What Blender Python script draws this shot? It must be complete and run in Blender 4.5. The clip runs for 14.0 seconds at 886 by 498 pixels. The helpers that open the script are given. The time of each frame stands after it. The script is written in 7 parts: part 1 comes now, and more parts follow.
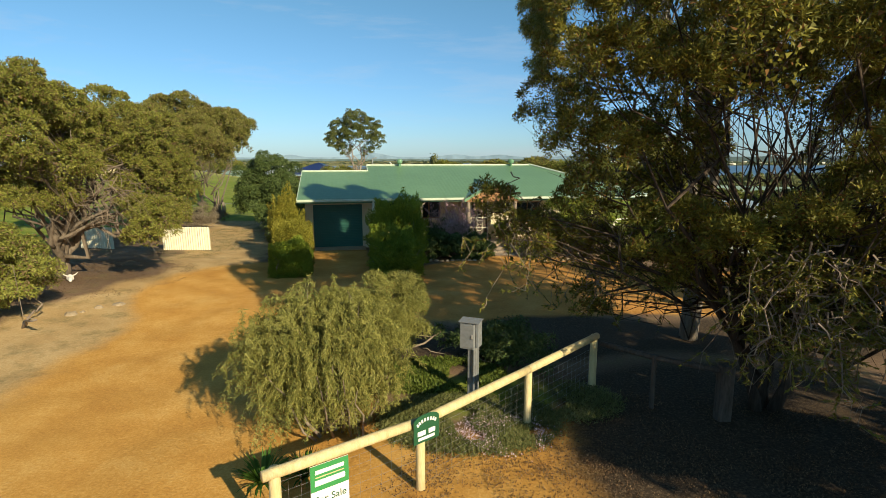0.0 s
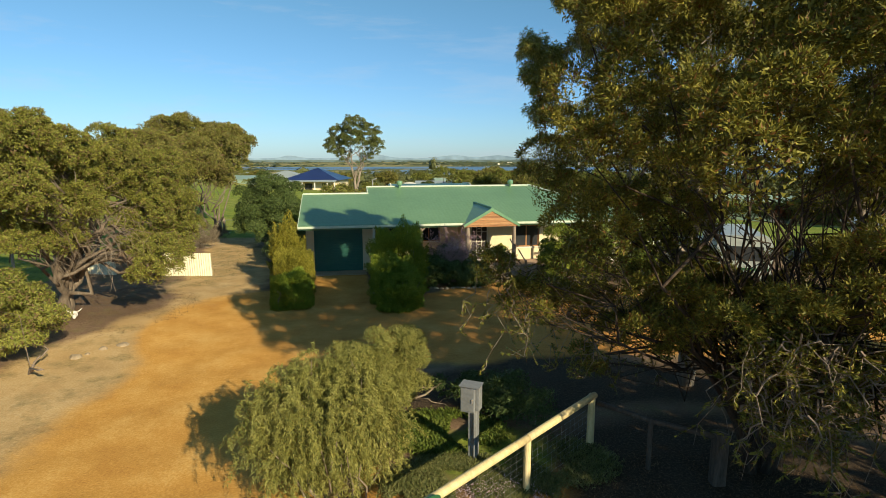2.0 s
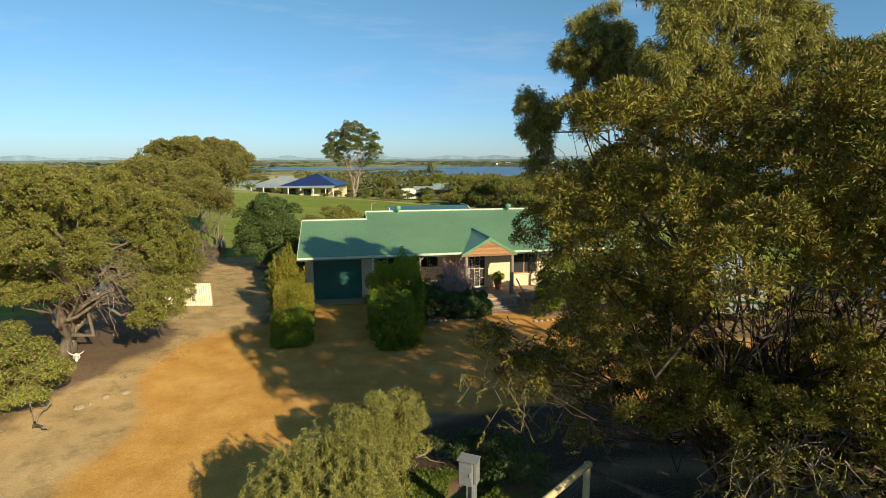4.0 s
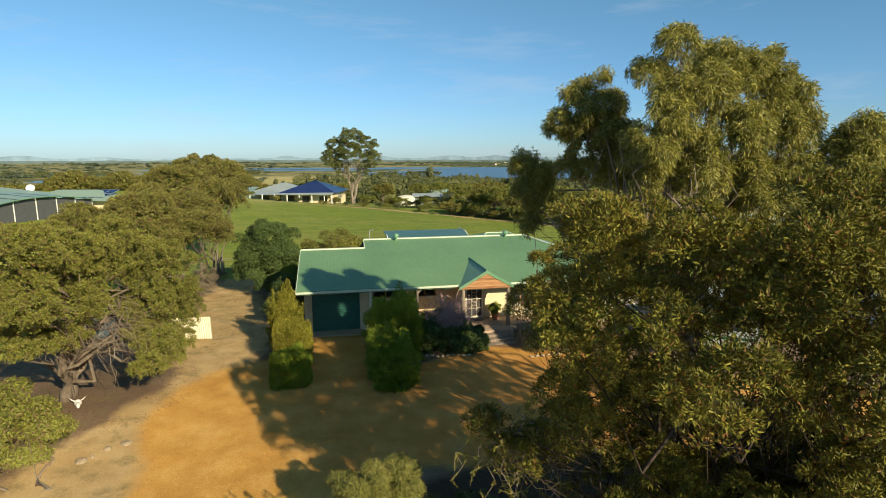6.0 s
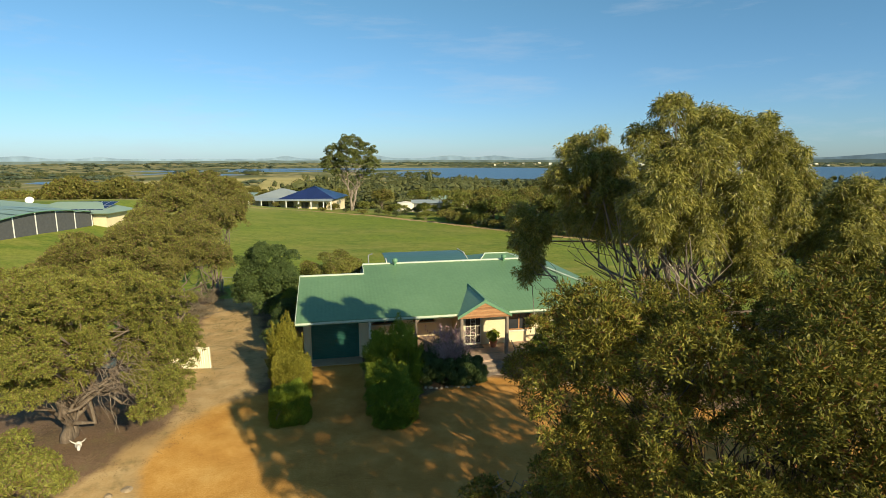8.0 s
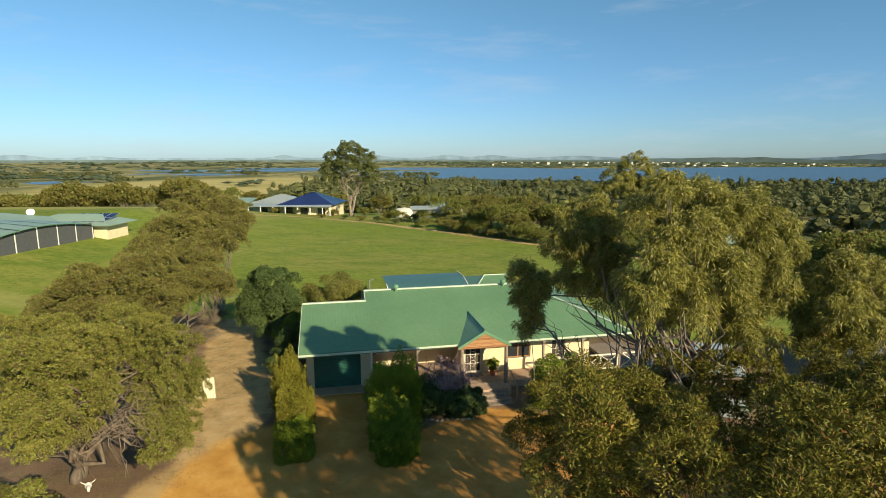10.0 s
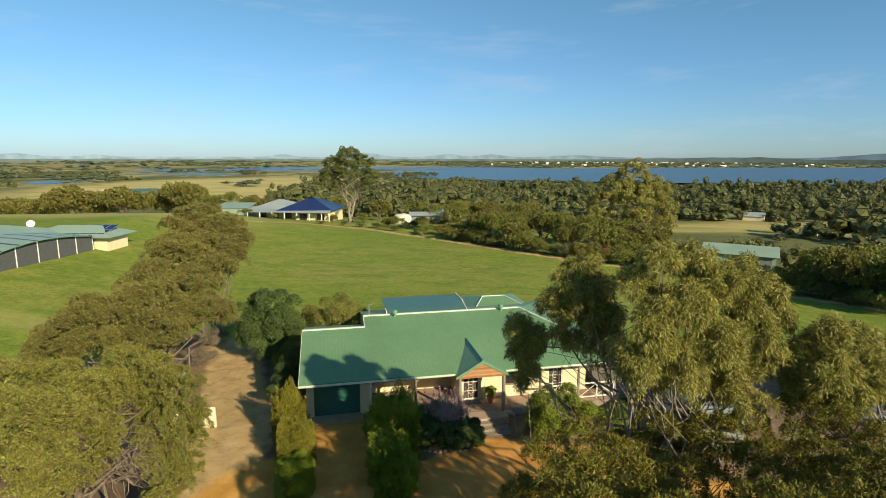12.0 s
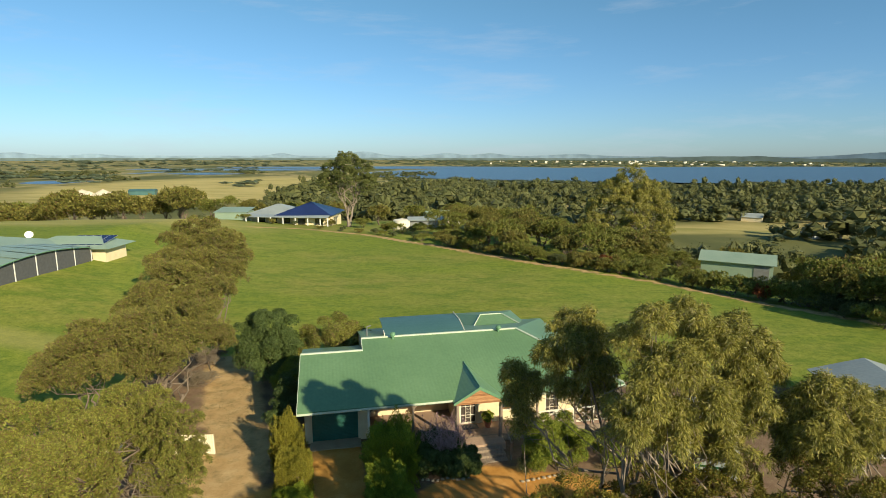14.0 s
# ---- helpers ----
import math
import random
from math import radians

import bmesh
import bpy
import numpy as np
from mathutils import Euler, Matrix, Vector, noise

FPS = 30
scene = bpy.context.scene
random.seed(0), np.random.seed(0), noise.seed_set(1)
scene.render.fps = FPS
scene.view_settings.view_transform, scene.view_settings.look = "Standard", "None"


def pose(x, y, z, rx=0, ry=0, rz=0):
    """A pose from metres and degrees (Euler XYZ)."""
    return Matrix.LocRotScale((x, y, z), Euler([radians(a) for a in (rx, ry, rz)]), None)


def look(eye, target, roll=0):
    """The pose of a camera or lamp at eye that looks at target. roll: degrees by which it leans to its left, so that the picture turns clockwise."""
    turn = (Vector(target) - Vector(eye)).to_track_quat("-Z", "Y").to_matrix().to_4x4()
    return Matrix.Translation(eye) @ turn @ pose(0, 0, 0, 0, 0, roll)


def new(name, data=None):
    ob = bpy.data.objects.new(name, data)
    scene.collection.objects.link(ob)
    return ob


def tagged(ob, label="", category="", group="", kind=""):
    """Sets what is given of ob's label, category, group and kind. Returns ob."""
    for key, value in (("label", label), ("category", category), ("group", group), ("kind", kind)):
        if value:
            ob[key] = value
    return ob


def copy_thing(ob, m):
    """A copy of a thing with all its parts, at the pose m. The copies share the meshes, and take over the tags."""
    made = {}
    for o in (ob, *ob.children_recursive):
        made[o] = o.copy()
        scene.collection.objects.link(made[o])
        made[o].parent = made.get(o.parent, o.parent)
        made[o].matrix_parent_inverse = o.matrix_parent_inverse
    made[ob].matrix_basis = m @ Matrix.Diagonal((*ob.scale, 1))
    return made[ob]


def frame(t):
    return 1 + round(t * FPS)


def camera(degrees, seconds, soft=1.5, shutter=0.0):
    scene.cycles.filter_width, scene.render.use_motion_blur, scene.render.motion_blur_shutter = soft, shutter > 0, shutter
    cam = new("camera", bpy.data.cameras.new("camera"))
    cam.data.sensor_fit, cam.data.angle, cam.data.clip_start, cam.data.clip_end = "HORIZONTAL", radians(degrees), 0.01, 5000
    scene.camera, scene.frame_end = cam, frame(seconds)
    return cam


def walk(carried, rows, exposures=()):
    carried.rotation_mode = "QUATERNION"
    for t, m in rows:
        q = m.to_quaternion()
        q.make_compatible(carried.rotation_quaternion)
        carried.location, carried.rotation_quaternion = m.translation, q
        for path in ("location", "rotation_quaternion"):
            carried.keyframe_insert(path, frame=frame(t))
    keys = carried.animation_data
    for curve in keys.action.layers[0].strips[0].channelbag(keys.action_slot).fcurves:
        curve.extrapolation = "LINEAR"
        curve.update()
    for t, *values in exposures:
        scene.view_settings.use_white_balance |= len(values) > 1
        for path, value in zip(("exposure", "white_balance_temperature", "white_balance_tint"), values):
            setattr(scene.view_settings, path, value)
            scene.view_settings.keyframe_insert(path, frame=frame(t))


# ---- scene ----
cam = camera(78.4, 14.0, soft=0.8)
METRES, EYE, TILT, LEAN, TURN = 10.5, 4.4, -9.6, 0.0, 0.0
ROWS = [
    (0.0, 0.0, 0.0, 0.0, 0.0, 0.0, 0.0),
    (0.5, -0.0005, -0.0045, 0.0274, -0.03, -0.0, -0.0),
    (1.0, -0.0007, -0.0088, 0.0545, -0.03, 0.0, 0.06),
    (1.5, -0.0014, -0.0137, 0.082, -0.07, -0.04, 0.1),
    (2.0, -0.0028, -0.0197, 0.1119, -0.09, 0.06, 0.07),
    (2.5, -0.0029, -0.0254, 0.1451, -0.13, 0.01, 0.04),
    (3.0, -0.0027, -0.0291, 0.1779, -0.19, -0.0, 0.07),
    (5.5, -0.0011, -0.0602, 0.3633, -0.31, 0.02, 0.15),
    (6.0, 0.0056, -0.0667, 0.4006, -0.37, 0.02, 0.16),
    (6.5, 0.0109, -0.0694, 0.4369, -0.41, -0.0, 0.16),
    (7.0, 0.0126, -0.0712, 0.4709, -0.44, -0.04, 0.12),
    (7.5, 0.0111, -0.0731, 0.5045, -0.45, -0.04, 0.2),
    (8.0, 0.0082, -0.0779, 0.5378, -0.46, 0.03, 0.19),
    (10.5, -0.0045, -0.1319, 0.7293, -0.69, -0.06, 0.09),
    (11.0, -0.0044, -0.139, 0.7659, -0.7, -0.05, 0.05),
    (11.5, -0.004, -0.1459, 0.8055, -0.73, -0.09, -0.03),
    (12.0, -0.0025, -0.1543, 0.8438, -0.78, -0.14, 0.0),
    (12.5, -0.0023, -0.1629, 0.8799, -0.8, -0.23, 0.02),
    (13.0, -0.0005, -0.1669, 0.9135, -0.83, -0.27, -0.02),
    (13.5, 0.0035, -0.1664, 0.9474, -0.88, -0.29, 0.02),
    (14.0, 0.0048, -0.1663, 0.9807, -0.9, -0.27, 0.05),
]
walk(cam, [(t, pose(0, 0, EYE, TILT, LEAN, TURN) @ pose(METRES * x, METRES * y, METRES * z, 90 + pitch, roll, yaw)) for t, x, y, z, yaw, pitch, roll in ROWS],
     exposures=[(0.0, 0.40, 6500, 10), (14.0, 0.40, 6500, 10)])

# ---- light ----
SUN_TO = Vector((0.568, -0.706, 0.4226)).normalized()
world = bpy.data.worlds.new("sky")
world.use_nodes = True
scene.world = world
wt = world.node_tree
wt.nodes.clear()
w_out = wt.nodes.new("ShaderNodeOutputWorld")
w_bg = wt.nodes.new("ShaderNodeBackground")
w_sky = wt.nodes.new("ShaderNodeTexSky")
w_sky.sky_type = "NISHITA"
w_sky.sun_disc = False
w_sky.sun_elevation = math.asin(SUN_TO.z)
w_sky.sun_rotation = math.atan2(SUN_TO.x, SUN_TO.y)
w_sky.air_density, w_sky.dust_density, w_sky.ozone_density = 1.0, 0.2, 1.2
w_bg.inputs["Strength"].default_value = 0.081
# thin streaks of high cloud
w_tc = wt.nodes.new("ShaderNodeTexCoord")
w_map = wt.nodes.new("ShaderNodeMapping")
w_map.inputs["Rotation"].default_value = (0, radians(-38), radians(20))
w_map.inputs["Scale"].default_value = (1.2, 3.0, 9.0)
w_noise = wt.nodes.new("ShaderNodeTexNoise")
w_noise.inputs["Scale"].default_value = 2.2
w_noise.inputs["Detail"].default_value = 7.0
w_noise.inputs["Roughness"].default_value = 0.62
w_ramp = wt.nodes.new("ShaderNodeMapRange")
w_ramp.inputs["From Min"].default_value = 0.52
w_ramp.inputs["From Max"].default_value = 0.80
w_ramp.inputs["To Max"].default_value = 0.42
w_mix = wt.nodes.new("ShaderNodeMix")
w_mix.data_type = "RGBA"
w_mix.inputs[7].default_value = (5.5, 6.2, 7.0, 1)
wt.links.new(w_tc.outputs["Generated"], w_map.inputs["Vector"])
wt.links.new(w_map.outputs[0], w_noise.inputs["Vector"])
wt.links.new(w_noise.outputs[0], w_ramp.inputs["Value"])
wt.links.new(w_ramp.outputs[0], w_mix.inputs[0])
w_tint = wt.nodes.new("ShaderNodeMix")
w_tint.data_type, w_tint.blend_type = "RGBA", "MULTIPLY"
w_tint.inputs[0].default_value = 1.0
w_sep = wt.nodes.new("ShaderNodeSeparateXYZ")
w_grad = wt.nodes.new("ShaderNodeValToRGB")
wt.links.new(w_tc.outputs["Generated"], w_sep.inputs[0])
wt.links.new(w_sep.outputs[2], w_grad.inputs[0])
wt.links.new(w_grad.outputs[0], w_tint.inputs[7])
w_grad.color_ramp.elements[0].position, w_grad.color_ramp.elements[0].color = 0.0, (0.49, 0.75, 1.22, 1)
w_grad.color_ramp.elements[1].position, w_grad.color_ramp.elements[1].color = 0.32, (0.63, 1.0, 1.04, 1)
wt.links.new(w_sky.outputs[0], w_tint.inputs[6])
wt.links.new(w_tint.outputs[2], w_mix.inputs[6])
wt.links.new(w_mix.outputs[2], w_bg.inputs["Color"])
wt.links.new(w_bg.outputs[0], w_out.inputs["Surface"])

sun = new("sun", bpy.data.lights.new("sun", "SUN"))
sun.data.energy = 5.4
sun.data.angle = radians(0.6)
sun.data.color = (1.0, 0.85, 0.58)
sun.matrix_world = look(SUN_TO * 100, (0, 0, 0))


# ---- materials ----
def ramp_set(node, stops):
    els = node.color_ramp.elements
    while len(els) > 1:
        els.remove(els[0])
    els[0].position, els[0].color = stops[0][0], (*stops[0][1], 1)
    for p, c in stops[1:]:
        e = els.new(p)
        e.color = (*c, 1)


def material(name):
    m = bpy.data.materials.new(name)
    m.use_nodes = True
    nt = m.node_tree
    return m, nt, nt.nodes["Principled BSDF"]


def surface(name, stops, scale=3.0, rough=0.7, bump=0.15, fine=40.0, metal=0.0, stretch=(1, 1, 1), spec=0.4, jitter=0.0):
    """Colour between stops by coarse and fine noise, with grain in relief."""
    m, nt, bsdf = material(name)
    n, l = nt.nodes, nt.links
    tc = n.new("ShaderNodeTexCoord")
    mp = n.new("ShaderNodeMapping")
    mp.inputs["Scale"].default_value = stretch
    l.new(tc.outputs["Object"], mp.inputs[0])
    a, b = n.new("ShaderNodeTexNoise"), n.new("ShaderNodeTexNoise")
    a.inputs["Scale"].default_value, b.inputs["Scale"].default_value = scale, fine
    a.inputs["Detail"].default_value = b.inputs["Detail"].default_value = 5
    l.new(mp.outputs[0], a.inputs["Vector"])
    l.new(mp.outputs[0], b.inputs["Vector"])
    mix = n.new("ShaderNodeMath")
    mix.operation = "MULTIPLY_ADD"
    mix.inputs[1].default_value, mix.inputs[2].default_value = 0.45, 0.0
    l.new(b.outputs[0], mix.inputs[0])
    add = n.new("ShaderNodeMath")
    add.operation = "MULTIPLY_ADD"
    add.inputs[1].default_value = 0.55
    l.new(a.outputs[0], add.inputs[0])
    l.new(mix.outputs[0], add.inputs[2])
    src = add.outputs[0]
    if jitter:
        oi = n.new("ShaderNodeObjectInfo")
        j = n.new("ShaderNodeMath")
        j.operation = "MULTIPLY_ADD"
        j.inputs[1].default_value, j.inputs[2].default_value = jitter, -jitter / 2
        l.new(oi.outputs["Random"], j.inputs[0])
        s = n.new("ShaderNodeMath")
        l.new(j.outputs[0], s.inputs[0])
        l.new(src, s.inputs[1])
        src = s.outputs[0]
    r = n.new("ShaderNodeValToRGB")
    ramp_set(r, stops)
    l.new(src, r.inputs[0])
    l.new(r.outputs[0], bsdf.inputs["Base Color"])
    bsdf.inputs["Roughness"].default_value = rough
    bsdf.inputs["Metallic"].default_value = metal
    bsdf.inputs["Specular IOR Level"].default_value = spec
    if bump:
        bp = n.new("ShaderNodeBump")
        bp.inputs["Strength"].default_value = bump
        bp.inputs["Distance"].default_value = 0.02
        l.new(b.outputs[0], bp.inputs["Height"])
        l.new(bp.outputs[0], bsdf.inputs["Normal"])
    return m


def leafy(name, dark, mid, light, trans=0.25, rough=0.55, patch=0.6, third=None, amount=0.0):
    """Leaves that differ one by one and by patches of the crown; some light passes through."""
    m, nt, bsdf = material(name)
    n, l = nt.nodes, nt.links
    geo, tc = n.new("ShaderNodeNewGeometry"), n.new("ShaderNodeTexCoord")
    noise_a = n.new("ShaderNodeTexNoise")
    noise_a.inputs["Scale"].default_value, noise_a.inputs["Detail"].default_value = patch, 3
    l.new(tc.outputs["Object"], noise_a.inputs["Vector"])
    mx = n.new("ShaderNodeMath")
    mx.operation = "MULTIPLY_ADD"
    mx.inputs[1].default_value = 0.55
    l.new(geo.outputs["Random Per Island"], mx.inputs[0])
    half = n.new("ShaderNodeMath")
    half.operation = "MULTIPLY"
    half.inputs[1].default_value = 0.5
    l.new(noise_a.outputs[0], half.inputs[0])
    l.new(half.outputs[0], mx.inputs[2])
    r = n.new("ShaderNodeValToRGB")
    ramp_set(r, [(0.15, dark), (0.5, mid), (0.9, light)])
    l.new(mx.outputs[0], r.inputs[0])
    col = r.outputs[0]
    if third:
        wn = n.new("ShaderNodeTexWhiteNoise")
        wn.noise_dimensions = "1D"
        l.new(geo.outputs["Random Per Island"], wn.inputs["W"])
        lt = n.new("ShaderNodeMath")
        lt.operation = "LESS_THAN"
        lt.inputs[1].default_value = amount
        l.new(wn.outputs["Value"], lt.inputs[0])
        mc = n.new("ShaderNodeMix")
        mc.data_type = "RGBA"
        mc.inputs[7].default_value = (*third, 1)
        l.new(lt.outputs[0], mc.inputs[0])
        l.new(col, mc.inputs[6])
        col = mc.outputs[2]
    l.new(col, bsdf.inputs["Base Color"])
    bsdf.inputs["Roughness"].default_value = rough
    bsdf.inputs["Specular IOR Level"].default_value = 0.22
    tr = n.new("ShaderNodeBsdfTranslucent")
    l.new(col, tr.inputs["Color"])
    ms = n.new("ShaderNodeMixShader")
    ms.inputs[0].default_value = trans
    l.new(bsdf.outputs[0], ms.inputs[1])
    l.new(tr.outputs[0], ms.inputs[2])
    l.new(ms.outputs[0], n["Material Output"].inputs["Surface"])
    return m


def corrugated(name, stops, pitch=0.076, rough=0.5, metal=0.0, axis="X", depth=0.22):
    """Painted corrugated sheet: ribs along one axis, weathered in broad patches and by sheet."""
    m = surface(name, stops, scale=0.35, rough=rough, bump=0.0, fine=6.0, metal=metal, spec=0.5)
    nt = m.node_tree
    n, l = nt.nodes, nt.links
    tc = n.new("ShaderNodeTexCoord")
    w = n.new("ShaderNodeTexWave")
    w.bands_direction = axis
    w.inputs["Scale"].default_value = 0.314 / pitch
    w.inputs["Distortion"].default_value = 0.0
    l.new(tc.outputs["Object"], w.inputs["Vector"])
    bp = n.new("ShaderNodeBump")
    bp.inputs["Strength"].default_value = depth
    bp.inputs["Distance"].default_value = 0.012
    l.new(w.outputs["Fac"], bp.inputs["Height"])
    l.new(bp.outputs[0], n["Principled BSDF"].inputs["Normal"])
    return m


WATTLE = leafy("wattle_leaves", (0.048, 0.054, 0.009), (0.132, 0.130, 0.018), (0.30, 0.265, 0.042), 0.12, patch=0.5, third=(0.17, 0.085, 0.025), amount=0.09)
OLIVE = leafy("olive_green_leaves", (0.075, 0.086, 0.017), (0.19, 0.203, 0.037), (0.35, 0.345, 0.075), 0.18, patch=0.35, third=(0.17, 0.115, 0.055), amount=0.18)
ROWLEAF = leafy("brownish_olive_leaves", (0.066, 0.073, 0.019), (0.172, 0.174, 0.038), (0.32, 0.305, 0.075), 0.15, patch=0.3, third=(0.17, 0.115, 0.06), amount=0.2)
GUM = leafy("gum_leaves", (0.075, 0.085, 0.017), (0.235, 0.232, 0.045), (0.50, 0.44, 0.11), 0.25, 0.42, patch=0.4, third=(0.30, 0.27, 0.12), amount=0.10)
DARKLEAF = leafy("dark_green_leaves", (0.032, 0.052, 0.015), (0.072, 0.11, 0.03), (0.14, 0.18, 0.052), 0.2, patch=0.8)
HEDGE = leafy("hedge_leaves", (0.055, 0.085, 0.01), (0.15, 0.195, 0.02), (0.30, 0.31, 0.042), 0.2, patch=0.9)
LIGHTHEDGE = leafy("yellow_green_hedge_leaves", (0.085, 0.09, 0.012), (0.22, 0.21, 0.026), (0.42, 0.36, 0.055), 0.2, patch=0.9)
GRASSHEDGE = leafy("bright_green_hedge_leaves", (0.065, 0.105, 0.011), (0.19, 0.255, 0.024), (0.38, 0.42, 0.05), 0.25, patch=0.9)
WILLOWY = leafy("weeping_needles", (0.08, 0.088, 0.02), (0.20, 0.20, 0.045), (0.37, 0.34, 0.10), 0.10, patch=0.9)
GREYSHRUB = leafy("grey_green_leaves", (0.04, 0.055, 0.02), (0.10, 0.12, 0.045), (0.19, 0.20, 0.08), 0.2, patch=0.9)
BLOSSOM = leafy("pink_blossom", (0.24, 0.13, 0.14), (0.44, 0.27, 0.30), (0.66, 0.45, 0.49), 0.25, patch=2.0)
PINKFLOWER = leafy("small_pink_flowers", (0.35, 0.22, 0.25), (0.55, 0.40, 0.44), (0.75, 0.62, 0.65), 0.2, patch=2.0)
LAWN = leafy("groundcover_leaves", (0.045, 0.07, 0.012), (0.11, 0.155, 0.022), (0.21, 0.24, 0.05), 0.25, patch=1.5)
COVERLEAF = leafy("olive_groundcover_leaves", (0.07, 0.085, 0.025), (0.16, 0.175, 0.055), (0.29, 0.28, 0.11), 0.25, patch=1.5)
DRYBRUSH = leafy("dry_brush", (0.09, 0.07, 0.045), (0.19, 0.155, 0.105), (0.32, 0.27, 0.19), 0.1, 0.8, patch=1.2)
EARTHSTONE = surface("earthy_limestone", [(0.3, (0.25, 0.185, 0.11)), (0.7, (0.38, 0.30, 0.19))], 5, 0.9, 0.5, 30)
STRAP = leafy("strap_leaves", (0.03, 0.08, 0.01), (0.07, 0.15, 0.02), (0.13, 0.22, 0.03), 0.25, patch=3)
LITTERLEAF = leafy("fallen_leaves", (0.05, 0.03, 0.016), (0.12, 0.07, 0.036), (0.25, 0.17, 0.09), 0.05, 0.8, patch=1.5)
REDLEAF = leafy("russet_leaves", (0.07, 0.02, 0.01), (0.17, 0.05, 0.02), (0.26, 0.10, 0.03), 0.2, patch=1.0)
MIDGREEN = leafy("mid_green_leaves", (0.075, 0.098, 0.018), (0.165, 0.185, 0.036), (0.28, 0.28, 0.065), 0.2, patch=0.4, third=(0.14, 0.085, 0.03), amount=0.08)
DULLOLIVE = leafy("dull_olive_leaves", (0.065, 0.07, 0.017), (0.16, 0.157, 0.034), (0.29, 0.265, 0.063), 0.15, patch=0.3, third=(0.15, 0.09, 0.035), amount=0.1)
# distance haze is put into both leaf colours: lifted darks, greyer blue beyond
FARLEAF = leafy("distant_tree_leaves", (0.062, 0.075, 0.028), (0.105, 0.117, 0.042), (0.16, 0.163, 0.058), 0.12, patch=0.09)
FARTHER = leafy("far_tree_leaves_hazed", (0.06, 0.085, 0.05), (0.09, 0.118, 0.07), (0.135, 0.16, 0.09), 0.1, patch=0.01)

BARK = surface("grey_brown_bark", [(0.25, (0.07, 0.05, 0.035)), (0.5, (0.16, 0.125, 0.09)), (0.75, (0.30, 0.25, 0.19))], 2.0, 0.9, 0.8, 14, stretch=(3, 3, 0.5))
DARKBARK = surface("dark_shaggy_bark", [(0.25, (0.02, 0.014, 0.010)), (0.5, (0.055, 0.038, 0.026)), (0.75, (0.13, 0.095, 0.07))], 2.0, 0.95, 0.9, 12, stretch=(4, 4, 0.4))
PALEBARK = surface("pale_gum_bark", [(0.25, (0.09, 0.068, 0.05)), (0.5, (0.24, 0.195, 0.15)), (0.75, (0.44, 0.38, 0.31))], 1.5, 0.85, 0.5, 9, stretch=(2, 2, 0.5))
TWIGS = surface("dry_twigs", [(0.3, (0.13, 0.095, 0.07)), (0.7, (0.30, 0.24, 0.18))], 4, 0.9, 0.3, 20)
PINKTWIG = surface("pinkish_bare_twigs", [(0.3, (0.28, 0.18, 0.165)), (0.7, (0.52, 0.38, 0.36))], 4, 0.8, 0.3, 20)
GREENROOF = corrugated("green_corrugated_steel", [(0.3, (0.105, 0.20, 0.095)), (0.5, (0.13, 0.24, 0.115)), (0.7, (0.16, 0.28, 0.14))], 0.19, 0.36)
GREENTRIM = surface("green_painted_steel", [(0.3, (0.10, 0.22, 0.12)), (0.7, (0.15, 0.30, 0.17))], 3, 0.45, 0.05)
RIDGECAP = surface("pale_ridge_capping", [(0.3, (0.42, 0.50, 0.38)), (0.7, (0.60, 0.66, 0.52))], 3, 0.5, 0.05)
GREENDOOR = surface("dark_green_roller_door", [(0.3, (0.03, 0.13, 0.10)), (0.7, (0.05, 0.185, 0.14))], 2, 0.4, 0.05)
CREAM = surface("cream_rendered_wall", [(0.3, (0.62, 0.52, 0.32)), (0.7, (0.76, 0.66, 0.44))], 1.5, 0.85, 0.2, 60)
CREAMPAINT = surface("cream_paint", [(0.3, (0.66, 0.62, 0.50)), (0.7, (0.78, 0.74, 0.62))], 2, 0.6, 0.08)
BRICKRED = surface("red_brown_brick", [(0.3, (0.20, 0.09, 0.05)), (0.7, (0.34, 0.17, 0.10))], 6, 0.85, 0.4, 30, jitter=0.3)
CEDAR = surface("cedar_boards", [(0.3, (0.22, 0.10, 0.04)), (0.5, (0.34, 0.17, 0.07)), (0.7, (0.46, 0.25, 0.11))], 3, 0.65, 0.3, 30, stretch=(1, 1, 8), jitter=0.35)
OLDWOOD = surface("weathered_timber", [(0.3, (0.16, 0.12, 0.09)), (0.7, (0.34, 0.28, 0.21))], 4, 0.85, 0.5, 25, stretch=(3, 3, 0.4))
# the weathered timber again, darkened in colour for the wattle's shade
SHADEDWOOD = surface("shaded_weathered_timber", [(0.3, (0.045, 0.035, 0.027)), (0.7, (0.14, 0.11, 0.085))], 4, 0.9, 0.5, 25, stretch=(3, 3, 0.4))
PINE = surface("treated_pine_log", [(0.25, (0.42, 0.33, 0.15)), (0.5, (0.60, 0.49, 0.25)), (0.75, (0.72, 0.61, 0.36))], 3, 0.75, 0.35, 18, stretch=(4, 4, 0.6))
BLUESTEEL = corrugated("dark_blue_steel_roof", [(0.3, (0.012, 0.022, 0.085)), (0.7, (0.022, 0.036, 0.13))], 0.2, 0.3)
WIRE = surface("galvanised_wire", [(0.3, (0.30, 0.30, 0.30)), (0.7, (0.48, 0.48, 0.47))], 8, 0.45, 0, metal=0.8)
GALV = surface("galvanised_steel", [(0.3, (0.17, 0.18, 0.18)), (0.7, (0.29, 0.30, 0.30))], 2, 0.6, 0.1, 20, metal=0.3)
GLASS, _nt, _b = material("window_glass")
_b.inputs["Base Color"].default_value = (0.03, 0.035, 0.04, 1)
_b.inputs["Roughness"].default_value = 0.06
_b.inputs["Specular IOR Level"].default_value = 0.8
